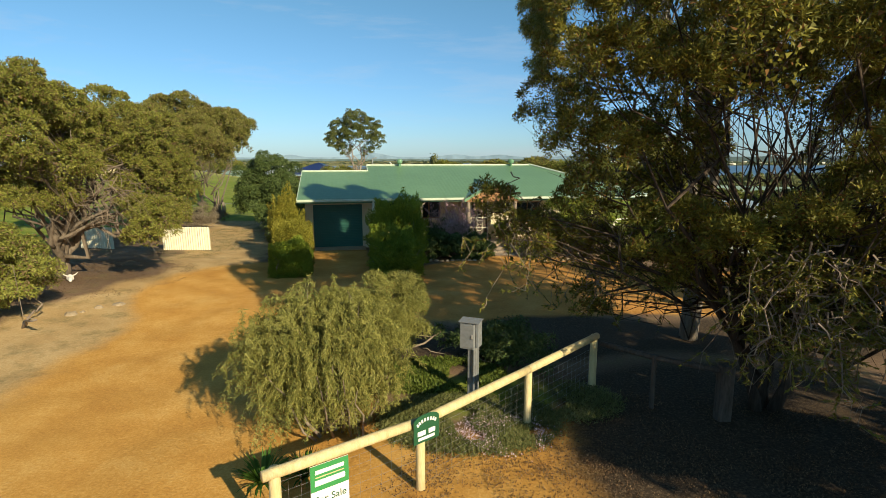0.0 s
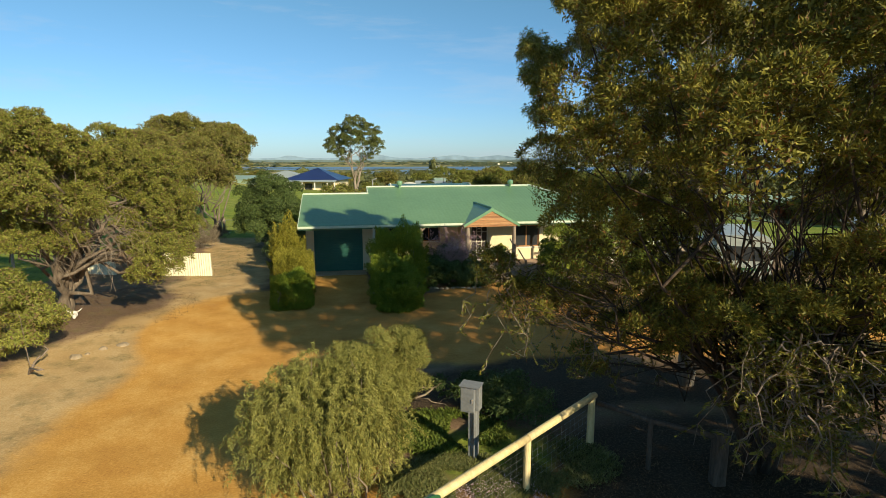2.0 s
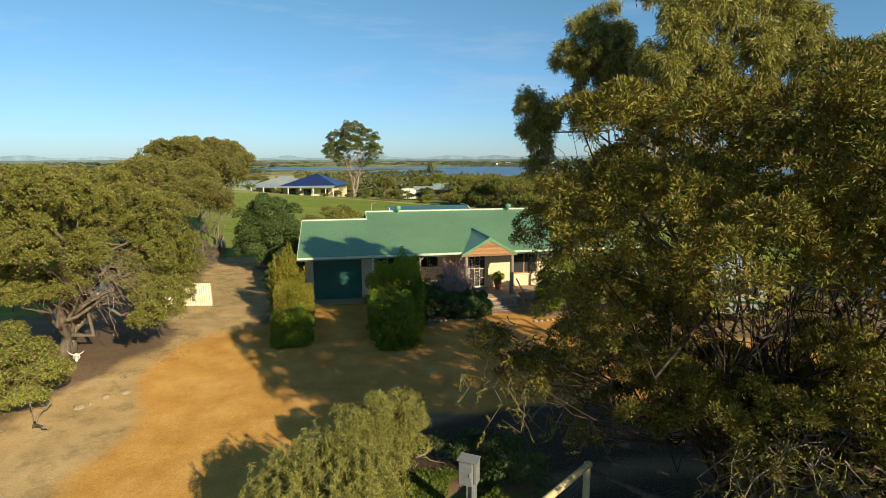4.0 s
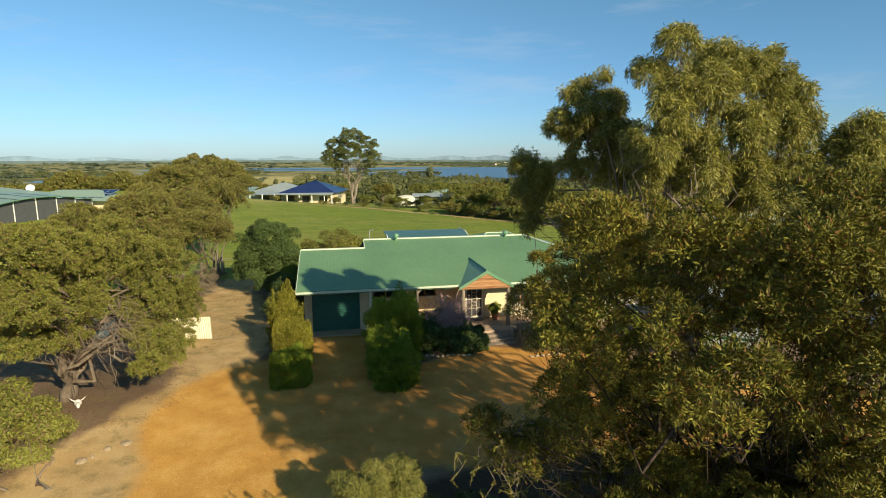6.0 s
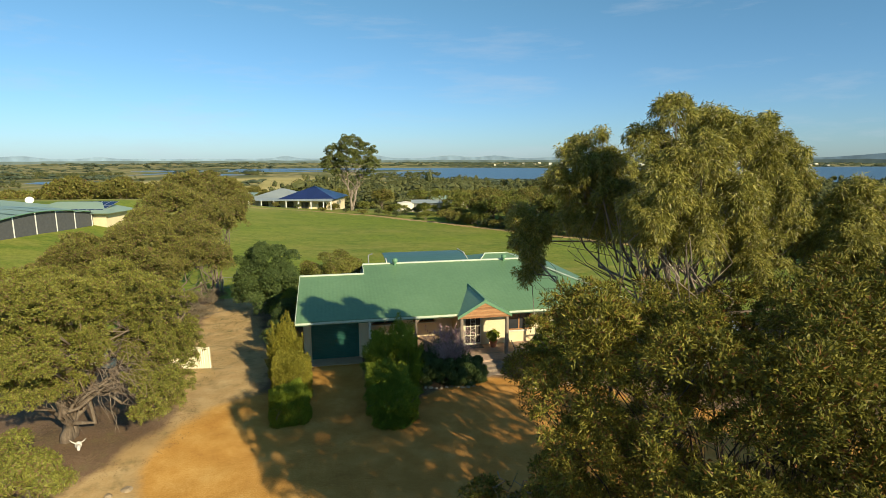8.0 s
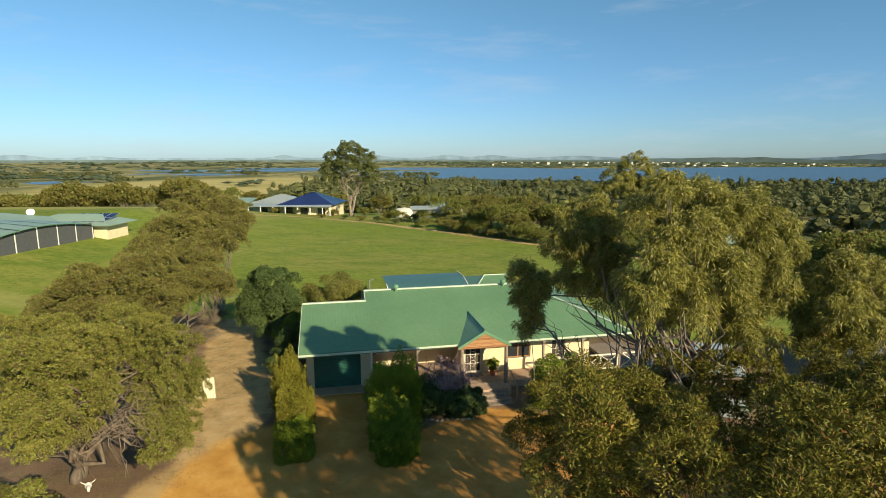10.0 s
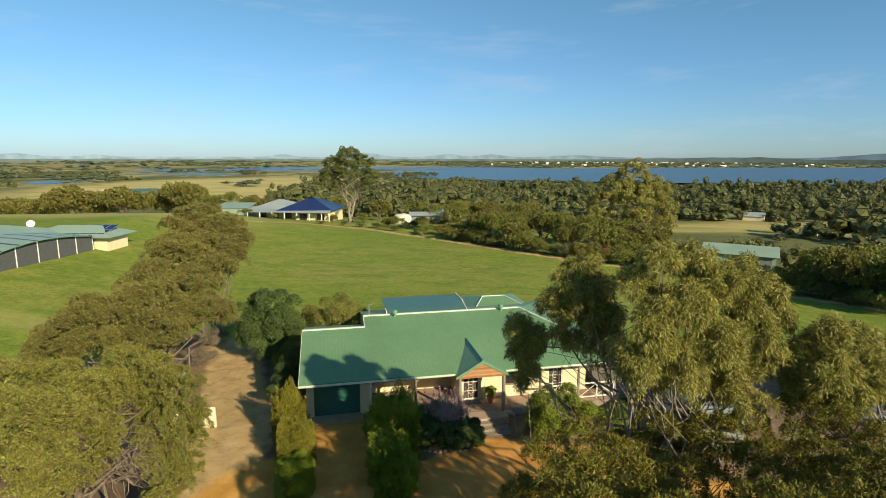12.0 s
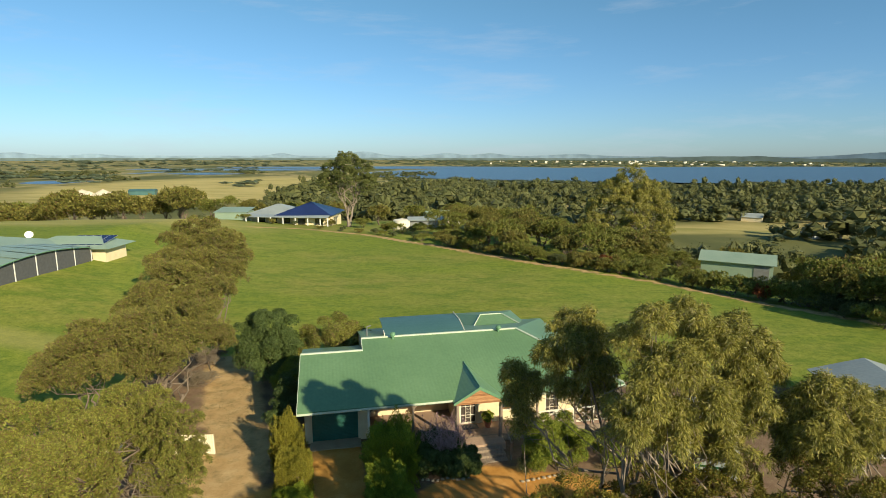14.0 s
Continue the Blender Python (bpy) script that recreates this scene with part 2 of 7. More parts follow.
SOLAR = surface("dark_blue_solar_cells", [(0.3, (0.008, 0.014, 0.06)), (0.7, (0.018, 0.028, 0.11))], 1.0, 0.22, 0, spec=0.6)
ALU = surface("bare_aluminium", [(0.3, (0.5, 0.5, 0.5)), (0.7, (0.66, 0.66, 0.66))], 5, 0.4, 0, metal=0.7)
WHITE = surface("white_paint", [(0.3, (0.70, 0.69, 0.66)), (0.7, (0.82, 0.81, 0.78))], 2, 0.5, 0.05)
SCREEN = surface("dark_shade_mesh", [(0.3, (0.06, 0.065, 0.07)), (0.7, (0.10, 0.105, 0.11))], 3, 0.8, 0.1)
TERRACOTTA = surface("terracotta", [(0.3, (0.38, 0.12, 0.06)), (0.7, (0.52, 0.19, 0.10))], 8, 0.8, 0.2)
PAVER = surface("brown_brick_paving", [(0.3, (0.30, 0.20, 0.14)), (0.7, (0.44, 0.32, 0.23))], 5, 0.9, 0.3, 40, jitter=0.3)
CONCRETE = surface("pale_concrete", [(0.3, (0.36, 0.27, 0.17)), (0.7, (0.50, 0.39, 0.26))], 1.5, 0.9, 0.25, 30)
LIMESTONE = surface("pale_limestone", [(0.3, (0.30, 0.24, 0.16)), (0.7, (0.46, 0.39, 0.28))], 5, 0.9, 0.5, 30, jitter=0.3)
BLUEROOF = corrugated("blue_green_sheet", [(0.3, (0.045, 0.12, 0.12)), (0.7, (0.07, 0.165, 0.165))], 0.15, 0.5)
CREAMSHEET = corrugated("cream_corrugated_sheet", [(0.3, (0.66, 0.60, 0.42)), (0.7, (0.80, 0.74, 0.55))], 0.12, 0.5)
PALEGREENROOF = corrugated("pale_green_sheet", [(0.3, (0.20, 0.29, 0.22)), (0.7, (0.29, 0.38, 0.29))], 0.25, 0.4)
GREYROOF = corrugated("grey_sheet_roof", [(0.3, (0.24, 0.28, 0.28)), (0.7, (0.36, 0.40, 0.38))], 0.25, 0.4)
BONE = surface("weathered_bone", [(0.3, (0.60, 0.57, 0.50)), (0.7, (0.80, 0.77, 0.70))], 12, 0.7, 0.3)
DARKIN = surface("dim_interior", [(0.3, (0.05, 0.04, 0.035)), (0.7, (0.09, 0.075, 0.06))], 2, 0.9, 0.1)
SIGNGREEN = surface("dark_green_sign_panel", [(0.3, (0.012, 0.075, 0.03)), (0.7, (0.02, 0.10, 0.045))], 3, 0.5, 0)
SIGNBRIGHT = surface("green_sign_panel", [(0.3, (0.03, 0.22, 0.06)), (0.7, (0.045, 0.27, 0.08))], 3, 0.5, 0)
HEAP = surface("pale_sand", [(0.3, (0.58, 0.50, 0.36)), (0.7, (0.74, 0.66, 0.50))], 0.3, 0.95, 0.3)


# ---- mesh helpers ----
class Build:
    """Collects boxes, tubes and sheets into one mesh."""

    def __init__(self):
        self.v, self.f = [], []

    def add(self, verts, faces):
        k = len(self.v)
        self.v += [tuple(p) for p in verts]
        self.f += [tuple(i + k for i in q) for q in faces]
        return self

    def box(self, x0, x1, y0, y1, z0, z1, m=None, c=0.0):
        """A box; c cuts the four upright edges and the top rim."""
        if c <= 0:
            p = [(x, y, z) for z in (z0, z1) for x, y in ((x0, y0), (x1, y0), (x1, y1), (x0, y1))]
            f = [(3, 2, 1, 0), (4, 5, 6, 7), (0, 1, 5, 4), (1, 2, 6, 5), (2, 3, 7, 6), (3, 0, 4, 7)]
        else:
            def ring(d, z):
                a, b, e, g = x0 + d, x1 - d, y0 + d, y1 - d
                return [(a + c, e, z), (b - c, e, z), (b, e + c, z), (b, g - c, z), (b - c, g, z), (a + c, g, z), (a, g - c, z), (a, e + c, z)]
            p = ring(0, z0) + ring(0, z1 - c) + ring(c, z1)
            f = [tuple(range(7, -1, -1)), tuple(range(16, 24))]
            f += [(r * 8 + i, r * 8 + (i + 1) % 8, r * 8 + 8 + (i + 1) % 8, r * 8 + 8 + i) for r in (0, 1) for i in range(8)]
        if m is not None:
            p = [m @ Vector(q) for q in p]
        return self.add(p, f)

    def tube(self, pts, radii, n=6, caps=True):
        pts = [Vector(p) for p in pts]
        rings, k = [], len(pts)
        side = None
        for i, p in enumerate(pts):
            d = (pts[min(i + 1, k - 1)] - pts[max(i - 1, 0)])
            d = d.normalized() if d.length > 1e-9 else Vector((0, 0, 1))
            if side is None:
                side = d.orthogonal().normalized()
            side = side - d * side.dot(d)
            side = side.normalized() if side.length > 1e-6 else d.orthogonal().normalized()
            up = d.cross(side)
            r = radii[i] if hasattr(radii, "__len__") else radii
            rings += [p + (side * math.cos(6.28319 * j / n) + up * math.sin(6.28319 * j / n)) * r for j in range(n)]
        f = [(i * n + j, i * n + (j + 1) % n, (i + 1) * n + (j + 1) % n, (i + 1) * n + j) for i in range(k - 1) for j in range(n)]
        if caps:
            f += [tuple(range(n - 1, -1, -1)), tuple(range((k - 1) * n, k * n))]
        return self.add(rings, f)

    def sheet(self, quad, thick):
        """A flat piece through the given corners, with thickness below it."""
        q = [Vector(p) for p in quad]
        nrm = (q[1] - q[0]).cross(q[2] - q[0]).normalized()
        n = len(q)
        low = [p - nrm * thick for p in q]
        f = [tuple(range(n)), tuple(range(2 * n - 1, n - 1, -1))] + [(i, i + n, (i + 1) % n + n, (i + 1) % n) for i in range(n)]
        return self.add(q + low, f)

    def lathe(self, prof, n=16, at=(0, 0, 0)):
        p = [(at[0] + r * math.cos(6.28319 * j / n), at[1] + r * math.sin(6.28319 * j / n), at[2] + z) for r, z in prof for j in range(n)]
        f = [(i * n + j, i * n + (j + 1) % n, (i + 1) * n + (j + 1) % n, (i + 1) * n + j) for i in range(len(prof) - 1) for j in range(n)]
        f += [tuple(range(n - 1, -1, -1)), tuple(range((len(prof) - 1) * n, len(prof) * n))]
        return self.add(p, f)

    def mesh(self, name, mat, smooth=False):
        me = bpy.data.meshes.new(name)
        me.from_pydata(self.v, [], self.f)
        me.materials.append(mat)
        if smooth:
            me.polygons.foreach_set("use_smooth", [True] * len(me.polygons))
        me.update()
        return me


def fast_mesh(name, verts, faces, mat):
    """A mesh from arrays of points and four-cornered faces."""
    me = bpy.data.meshes.new(name)
    me.vertices.add(len(verts))
    me.vertices.foreach_set("co", np.ascontiguousarray(verts, dtype=np.float32).ravel())
    me.loops.add(faces.size)
    me.loops.foreach_set("vertex_index", np.ascontiguousarray(faces, dtype=np.int32).ravel())
    me.polygons.add(len(faces))
    me.polygons.foreach_set("loop_start", np.arange(len(faces), dtype=np.int32) * faces.shape[1])
    me.materials.append(mat)
    me.update(calc_edges=True)
    return me


def thing(name, m, label, category, group="", kind=""):
    ob = new(name)
    ob.empty_display_size = 0.2
    ob.matrix_world = m
    return tagged(ob, label, category, group, kind)


def part(name, made, mat, parent, label="", smooth=False):
    me = made.mesh(name, mat, smooth) if isinstance(made, Build) else made
    ob = new(name, me)
    ob.parent = parent
    if label:
        ob["label"] = label
    return ob


def place(ob, x=0, y=0, z=0, rz=0):
    ob.matrix_basis = pose(x, y, z, 0, 0, rz)
    return ob


def smooth_step(a, b, x):
    s = np.clip((np.asarray(x, dtype=float) - a) / (b - a), 0, 1)
    return s * s * (3 - 2 * s)


def terrain(x, y):
    """The height of the ground: a knoll that falls to a plain and a lake."""
    x, y = np.asarray(x, dtype=float), np.asarray(y, dtype=float)
    q = np.clip(-8 - x, 0, 42)
    z = 0.0027 * q * q * (1 - smooth_step(80, 170, y)) * (1 - smooth_step(90, 200, -x)) * smooth_step(-30, 20, y)
    z = z + 0.40 * np.exp(-((x + 13) ** 2 + (y - 18) ** 2) / 26.0)
    z = z - 0.02 * np.clip(y - 25, 0, 105)
    z = z - 2.2 * smooth_step(15, 50, x) * smooth_step(35, 80, y)
    s = y + 1.6 * np.clip(x - 10, 0, None) + 0.9 * np.clip(-x - 60, 0, None)
    z = z - 20 * smooth_step(110, 330, s)
    z = z + 0.05 * np.sin(x * 0.31 + 1) * np.sin(y * 0.27) * smooth_step(26, 50, np.hypot(x, y))
    return z


def gz(x, y):
    return float(terrain(x, y))


# ---- foliage ----
def leaves(rng, lobes, count, length, width, clump=0.36, per=None, hang=0.3, out=0.9, core=0.35, fill=0.25, low=-1.0):
    """Leaves gathered in clumps on the outside of rounded lobes (x, y, z, rx, ry, rz). hang: how far they point down."""
    lob = np.array(lobes, dtype=float)
    area = (lob[:, 3] * lob[:, 4] + lob[:, 3] * lob[:, 5] + lob[:, 4] * lob[:, 5])
    share = area / lob[:, 3:].mean(axis=1) ** 1.6
    pick = rng.choice(len(lob), size=per or max(len(lob) * 14, 40), p=share / share.sum())
    d = rng.normal(size=(len(pick), 3))
    d[:, 2] = d[:, 2] * 0.9 + 0.18
    d /= np.linalg.norm(d, axis=1)[:, None]
    d[:, 2] = np.where(d[:, 2] < low, np.abs(d[:, 2]) * 0.6, d[:, 2])
    dist = np.where(rng.random(len(pick)) < fill, rng.uniform(0.25, 0.8, len(pick)), rng.uniform(0.72, 1.0, len(pick)))
    cc = lob[pick, :3] + d * lob[pick, 3:] * dist[:, None]
    cr = lob[pick, 3:].mean(axis=1) * clump * rng.uniform(0.7, 1.3, len(pick))
    which = rng.choice(len(pick), size=count, p=cr ** 2 / (cr ** 2).sum())
    e = rng.normal(size=(count, 3))
    e /= np.linalg.norm(e, axis=1)[:, None]
    e[:, 2] = np.where(e[:, 2] < -0.55, -e[:, 2], e[:, 2])
    rad = cr[which] * rng.uniform(core, 1.0, count) ** 0.6
    pos = cc[which] + e * rad[:, None] * np.array([1, 1, 0.8])
    nrm = e * out + d[which] * 0.4 + rng.normal(size=(count, 3)) * 0.8 + np.array([0, 0, 0.25])
    nrm /= np.linalg.norm(nrm, axis=1)[:, None]
    ax = rng.normal(size=(count, 3)) * (1 - hang) + e * 0.4 + np.array([0, 0, -1.0]) * hang * 2
    ax -= nrm * (ax * nrm).sum(axis=1)[:, None] * (1 - 0.3 * hang)
    ax /= np.linalg.norm(ax, axis=1)[:, None] + 1e-9
    return blades(rng, pos, ax, nrm, length, width)


def blades(rng, pos, ax, nrm, length, width):
    n = len(pos)
    side = np.cross(nrm, ax)
    side /= np.linalg.norm(side, axis=1)[:, None] + 1e-9
    ln = (length * rng.uniform(0.6, 1.35, n))[:, None]
    wd = (width * rng.uniform(0.7, 1.3, n))[:, None]
    tip = pos + ax * ln
    v = np.stack([pos + side * wd * 0.5, tip, pos - side * wd * 0.5], axis=1).reshape(-1, 3)
    return v, np.arange(3 * n, dtype=np.int32).reshape(-1, 3)


def join(*sets):
    vs, fs, k = [], [], 0
    for v, f in sets:
        vs.append(v)
        fs.append(f + k)
        k += len(v)
    return np.concatenate(vs), np.concatenate(fs)



def inner_leaves(rng, lobes, scale, each=420, leaf=0.16):
    """Broad shaded leaves deep inside the lobes, which close the crown."""
    lob = np.repeat(np.array(lobes, float), each, axis=0)
    n = len(lob)
    d = rng.normal(size=(n, 3))
    d /= np.linalg.norm(d, axis=1)[:, None]
    pos = lob[:, :3] + d * lob[:, 3:] * scale * rng.uniform(0.6, 1.0, (n, 1))
    ax = np.cross(d, rng.normal(size=(n, 3)))
    ax = ax / np.linalg.norm(ax, axis=1)[:, None] + rng.normal(size=(n, 3)) * 0.3
    ax /= np.linalg.norm(ax, axis=1)[:, None]
    nrm = d + rng.normal(size=(n, 3)) * 0.4
    size = leaf * scale * lob[:, 3:].mean(axis=1)
    return blades(rng, pos, ax, nrm / np.linalg.norm(nrm, axis=1)[:, None], size, size * 0.8)


def bend(rng, a, b, steps=5, wob=0.12, sag=0.0):
    a, b = np.array(a, float), np.array(b, float)
    ln = np.linalg.norm(b - a)
    out = []
    for i in range(steps + 1):
        s = i / steps
        w = math.sin(math.pi * s)
        out.append(a + (b - a) * s + rng.normal(size=3) * wob * ln * w * 0.5 + np.array([0, 0, sag * ln * w]))
    return out


def woody(rng, base, fork, lobes, r0, stems=1, twig=6, n=7, spread=0.3):
    """Trunk, limbs to every lobe and branches inside the lobes, tapered."""
    b = Build()
    base, fork = np.array(base, float), np.array(fork, float)
    forks = []
    for s in range(stems):
        off = rng.normal(size=3) * np.array([spread, spread, 0]) * (stems > 1)
        top = fork + off * 2.0
        path = bend(rng, base + off * 0.35, top, 6, 0.08)
        path[0] = path[0] - np.array([0, 0, 0.2])
        rr = [r0 * (1.5 if i == 0 else 1.12 if i == 1 else 1 - 0.35 * i / 6) / (stems ** 0.45) for i in range(7)]
        b.tube(path, rr, n + 2)
        forks.append((path, rr))
    for k, lo in enumerate(lobes):
        path, rr = forks[k % len(forks)]
        j = int(rng.integers(3, 7))
        c = np.array(lo[:3], float)
        r = rr[j] * rng.uniform(0.5, 0.72)
        limb = bend(rng, path[j], c + np.array([0, 0, -0.15 * lo[5]]), 6, 0.2, 0.06)
        b.tube(limb, [r * (1 - 0.75 * i / 6) for i in range(7)], n)
        for _ in range(twig):
            d = rng.normal(size=3)
            d[2] = abs(d[2]) * 0.8
            d /= np.linalg.norm(d)
            i = int(rng.integers(2, 7))
            r2 = r * (1 - 0.75 * i / 6) * 0.6
            b.tube(bend(rng, limb[i], c + d * np.array(lo[3:]) * rng.uniform(0.6, 0.95), 4, 0.22), [r2, r2 * 0.7, r2 * 0.5, r2 * 0.35, r2 * 0.2], 3, caps=False)
    return b


def tree(name, at, label, category, mat, bark, lobes, fork, r0, count, length, width, seed, stems=1, hang=0.3, clump=0.36, per=None, group="", twig=6, fill=0.25, out=0.9, extra=None, core=0.35, low=-1.0, inner=0.0):
    rng = np.random.default_rng(seed)
    ob = thing(name, pose(*at), label, category, group)
    part("trunk", woody(rng, (0, 0, 0), fork, lobes, r0, stems, twig), bark, ob, smooth=True)
    v, f = leaves(rng, lobes, count, length, width, clump, per, hang, fill=fill, out=out, core=core, low=low)
    if inner:
        v, f = join((v, f), inner_leaves(rng, lobes, inner))
    if extra is not None:
        v, f = join((v, f), extra)
    part("crown", fast_mesh("crown", v, f, mat), mat, ob)
    return ob


def tufts(rng, lobes, count, length, width, size, number, low=-0.35, up=0.35, spread=0.5, jag=0.2, droop=0.0):
    """Leaves in spreading tufts over the outside of joined rounded lobes; droop turns the leaves and tufts downwards."""
    lob = np.array(lobes, float)
    area = (lob[:, 3] * lob[:, 4] + lob[:, 3] * lob[:, 5] + lob[:, 4] * lob[:, 5])
    pick = rng.choice(len(lob), size=number * 2, p=area / area.sum())
    d = rng.normal(size=(len(pick), 3))
    d /= np.linalg.norm(d, axis=1)[:, None]
    d[:, 2] = np.where(d[:, 2] < low, -d[:, 2], d[:, 2])
    cen = lob[pick, :3] + d * lob[pick, 3:] * (1.0 - jag * rng.random((len(pick), 1)))
    deep = np.ones(len(pick))
    for k, lo in enumerate(lob):
        q = np.linalg.norm((cen - lo[:3]) / lo[3:], axis=1)
        deep = np.where(pick == k, deep, np.minimum(deep, q))
    keep = deep > 0.66
    cen, d = cen[keep][:number], d[keep][:number]
    r = size * rng.uniform(0.6, 1.4, len(cen))
    which = rng.choice(len(cen), size=count, p=r ** 2 / (r ** 2).sum())
    lead = d + np.array([0, 0, up])
    lead /= np.linalg.norm(lead, axis=1)[:, None]
    e = rng.normal(size=(count, 3))
    e = e / np.linalg.norm(e, axis=1)[:, None] + lead[which] * 0.8
    e /= np.linalg.norm(e, axis=1)[:, None]
    pos = cen[which] + e * (r[which] * rng.random(count) ** 0.5)[:, None]
    pos[:, 2] -= droop * r[which] * rng.random(count) ** 1.5
    ax = e + rng.normal(size=(count, 3)) * spread + np.array([0, 0, -1.3]) * droop
    ax /= np.linalg.norm(ax, axis=1)[:, None]
    nrm = rng.normal(size=(count, 3)) + lead[which] * 0.6
    nrm -= ax * (ax * nrm).sum(axis=1)[:, None]
    nrm /= np.linalg.norm(nrm, axis=1)[:, None]
    return blades(rng, pos, ax, nrm, length, width)


def knobs(rng, lobes, each, ratio, low=-0.3):
    """Smaller rounded masses that stand out of each lobe, mostly above."""
    out = []
    for x, y, z, rx, ry, rz in lobes:
        for _ in range(each):
            d = rng.normal(size=3)
            d /= np.linalg.norm(d)
            if d[2] < low:
                d[2] = -d[2]
            k = ratio * rng.uniform(0.7, 1.35)
            m = 1.05 - 0.55 * k + rng.uniform(-0.08, 0.05)
            out.append((x + d[0] * rx * m, y + d[1] * ry * m, z + d[2] * rz * m, rx * k, ry * k, rz * k))
    return out


def tufted_tree(name, at, label, category, mat, bark, lobes, fork, r0, count, length, width, seed, size, number, stems=2, inner=0.72, droop=0.0, group="", twig=5, low=-0.35, up=0.35, spread=0.5, jag=0.2, each=9, ratio=0.40, bare=0.0, depth=420, grain=0.16):
    """A tree whose crown is tufts of leaves over rounded lobes, with shaded inner foliage."""
    rng = np.random.default_rng(seed)
    ob = thing(name, pose(*at), label, category, group)
    part("trunk", woody(rng, (0, 0, 0), fork, lobes, r0, stems, twig), bark, ob, smooth=True)
    v, f = tufts(rng, knobs(rng, lobes, each, ratio, low), count, length, width, size, number, bare, up, spread, jag, droop)
    if inner:
        v, f = join((v, f), inner_leaves(rng, lobes, inner, depth, grain))
    part("crown", fast_mesh("crown", v, f, mat), mat, ob)
    return ob


# ---- ground ----
def near_line(px, py, line):
    """Distance from points to a line of corners."""
    best = np.full(np.shape(px), 1e9)
    for (ax, ay), (bx, by) in zip(line[:-1], line[1:]):
        dx, dy = bx - ax, by - ay
        s = np.clip(((px - ax) * dx + (py - ay) * dy) / (dx * dx + dy * dy), 0, 1)
        best = np.minimum(best, np.hypot(px - ax - s * dx, py - ay - s * dy))
    return best


def grid_axis(lo, hi, fine, mid_lo, mid_hi, far_lo, far_hi):
    a = list(np.arange(lo, hi, fine))
    b, step = hi, fine
    while b < mid_hi:
        a.append(b)
        step = min(step * 1.15, 1.3)
        b += step
    while b < far_hi:
        a.append(b)
        step *= 1.07
        b += step
    a.append(far_hi)
    c, step = lo - fine, fine
    pre = []
    while c > mid_lo:
        pre.append(c)
        step = min(step * 1.15, 1.3)
        c -= step
    while c > far_lo:
        pre.append(c)
        step *= 1.07
        c -= step
    pre.append(far_lo)
    return np.array(pre[::-1] + a)


def ground_masks(X, Y):
    wob = 0.5 * np.sin(X * 0.9 + 0.7 * np.sin(Y * 0.8)) * np.cos(Y * 0.7)
    drive = np.maximum(1 - smooth_step(2.2, 4.2, near_line(X, Y, [(-3.4, -20), (-3.8, 4), (-5.0, 11), (-5.8, 16), (-6.0, 20)]) + wob),
                       1 - smooth_step(2.6, 4.0, near_line(X, Y, [(-6, 16), (-2, 17), (3, 18), (8, 18), (13, 17), (24, 15)]) + wob))
    drive = np.maximum(drive, 1 - smooth_step(1.0, 1.5, near_line(X, Y, [(-3.7, 19), (-5.0, 26)])))
    drive = np.maximum(drive, 1 - smooth_step(1.6, 2.6, near_line(X, Y, [(0.5, 20.6), (3.2, 22.0), (6, 21.4)]) + 0.5 * wob))
    drive = np.maximum(drive, 0.80 * (1 - smooth_step(1.2, 2.6, near_line(X, Y, [(-1.5, 3.0), (-1.2, 6.6), (0.6, 6.0), (2.0, 7.4)]) + 0.6 * wob)))
    sand = 1 - smooth_step(0.9, 2.6, near_line(X, Y, [(-7.5, 17.5), (-9.3, 23), (-11.5, 29), (-13.8, 36), (-15.4, 41)]) + wob)
    sand = np.maximum(sand, 0.95 * (1 - smooth_step(1.8, 3.4, near_line(X, Y, [(-9.5, -4), (-8.6, 6), (-8.6, 12), (-8.3, 15.0), (-7.9, 17)]) + wob)))
    sand = np.maximum(sand, 0.95 * (1 - smooth_step(0.5, 1.3, near_line(X, Y, [(-38, 113), (-29, 119), (-15, 113), (-6.5, 104), (1.6, 95.3), (8, 87.4), (14, 80.2), (21.3, 73.3), (29, 68.3), (35.4, 59.6), (38.9, 54.5), (42, 49)]) + 0.3 * wob)))
    lawn = smooth_step(-1, 1, (Y - 39.5 + 0.35 * np.clip(X + 2, 0, 18)) + 1.1 * wob)
    left = smooth_step(0, 2.0, -X - 16.5 - 0.16 * (Y - 25) + wob) * smooth_step(20, 24, Y)
    grass = np.maximum(lawn, left)
    patch = 1 - smooth_step(0.7, 1.6, np.hypot((X - 0.9) / 1.3, Y - 9.6) + 0.3 * wob)
    grass = np.maximum(grass, 0.75 * patch)
    # leaf litter under the trees, a mask that also carries their shade
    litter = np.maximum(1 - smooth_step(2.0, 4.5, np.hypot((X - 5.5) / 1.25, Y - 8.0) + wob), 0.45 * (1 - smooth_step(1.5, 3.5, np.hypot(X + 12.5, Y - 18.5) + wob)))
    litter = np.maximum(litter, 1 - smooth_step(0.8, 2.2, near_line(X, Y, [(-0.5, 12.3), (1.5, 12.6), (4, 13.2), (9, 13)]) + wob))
    grass = grass * (1 - np.where(Y > 48, sand, 0))
    return drive, sand, grass, litter


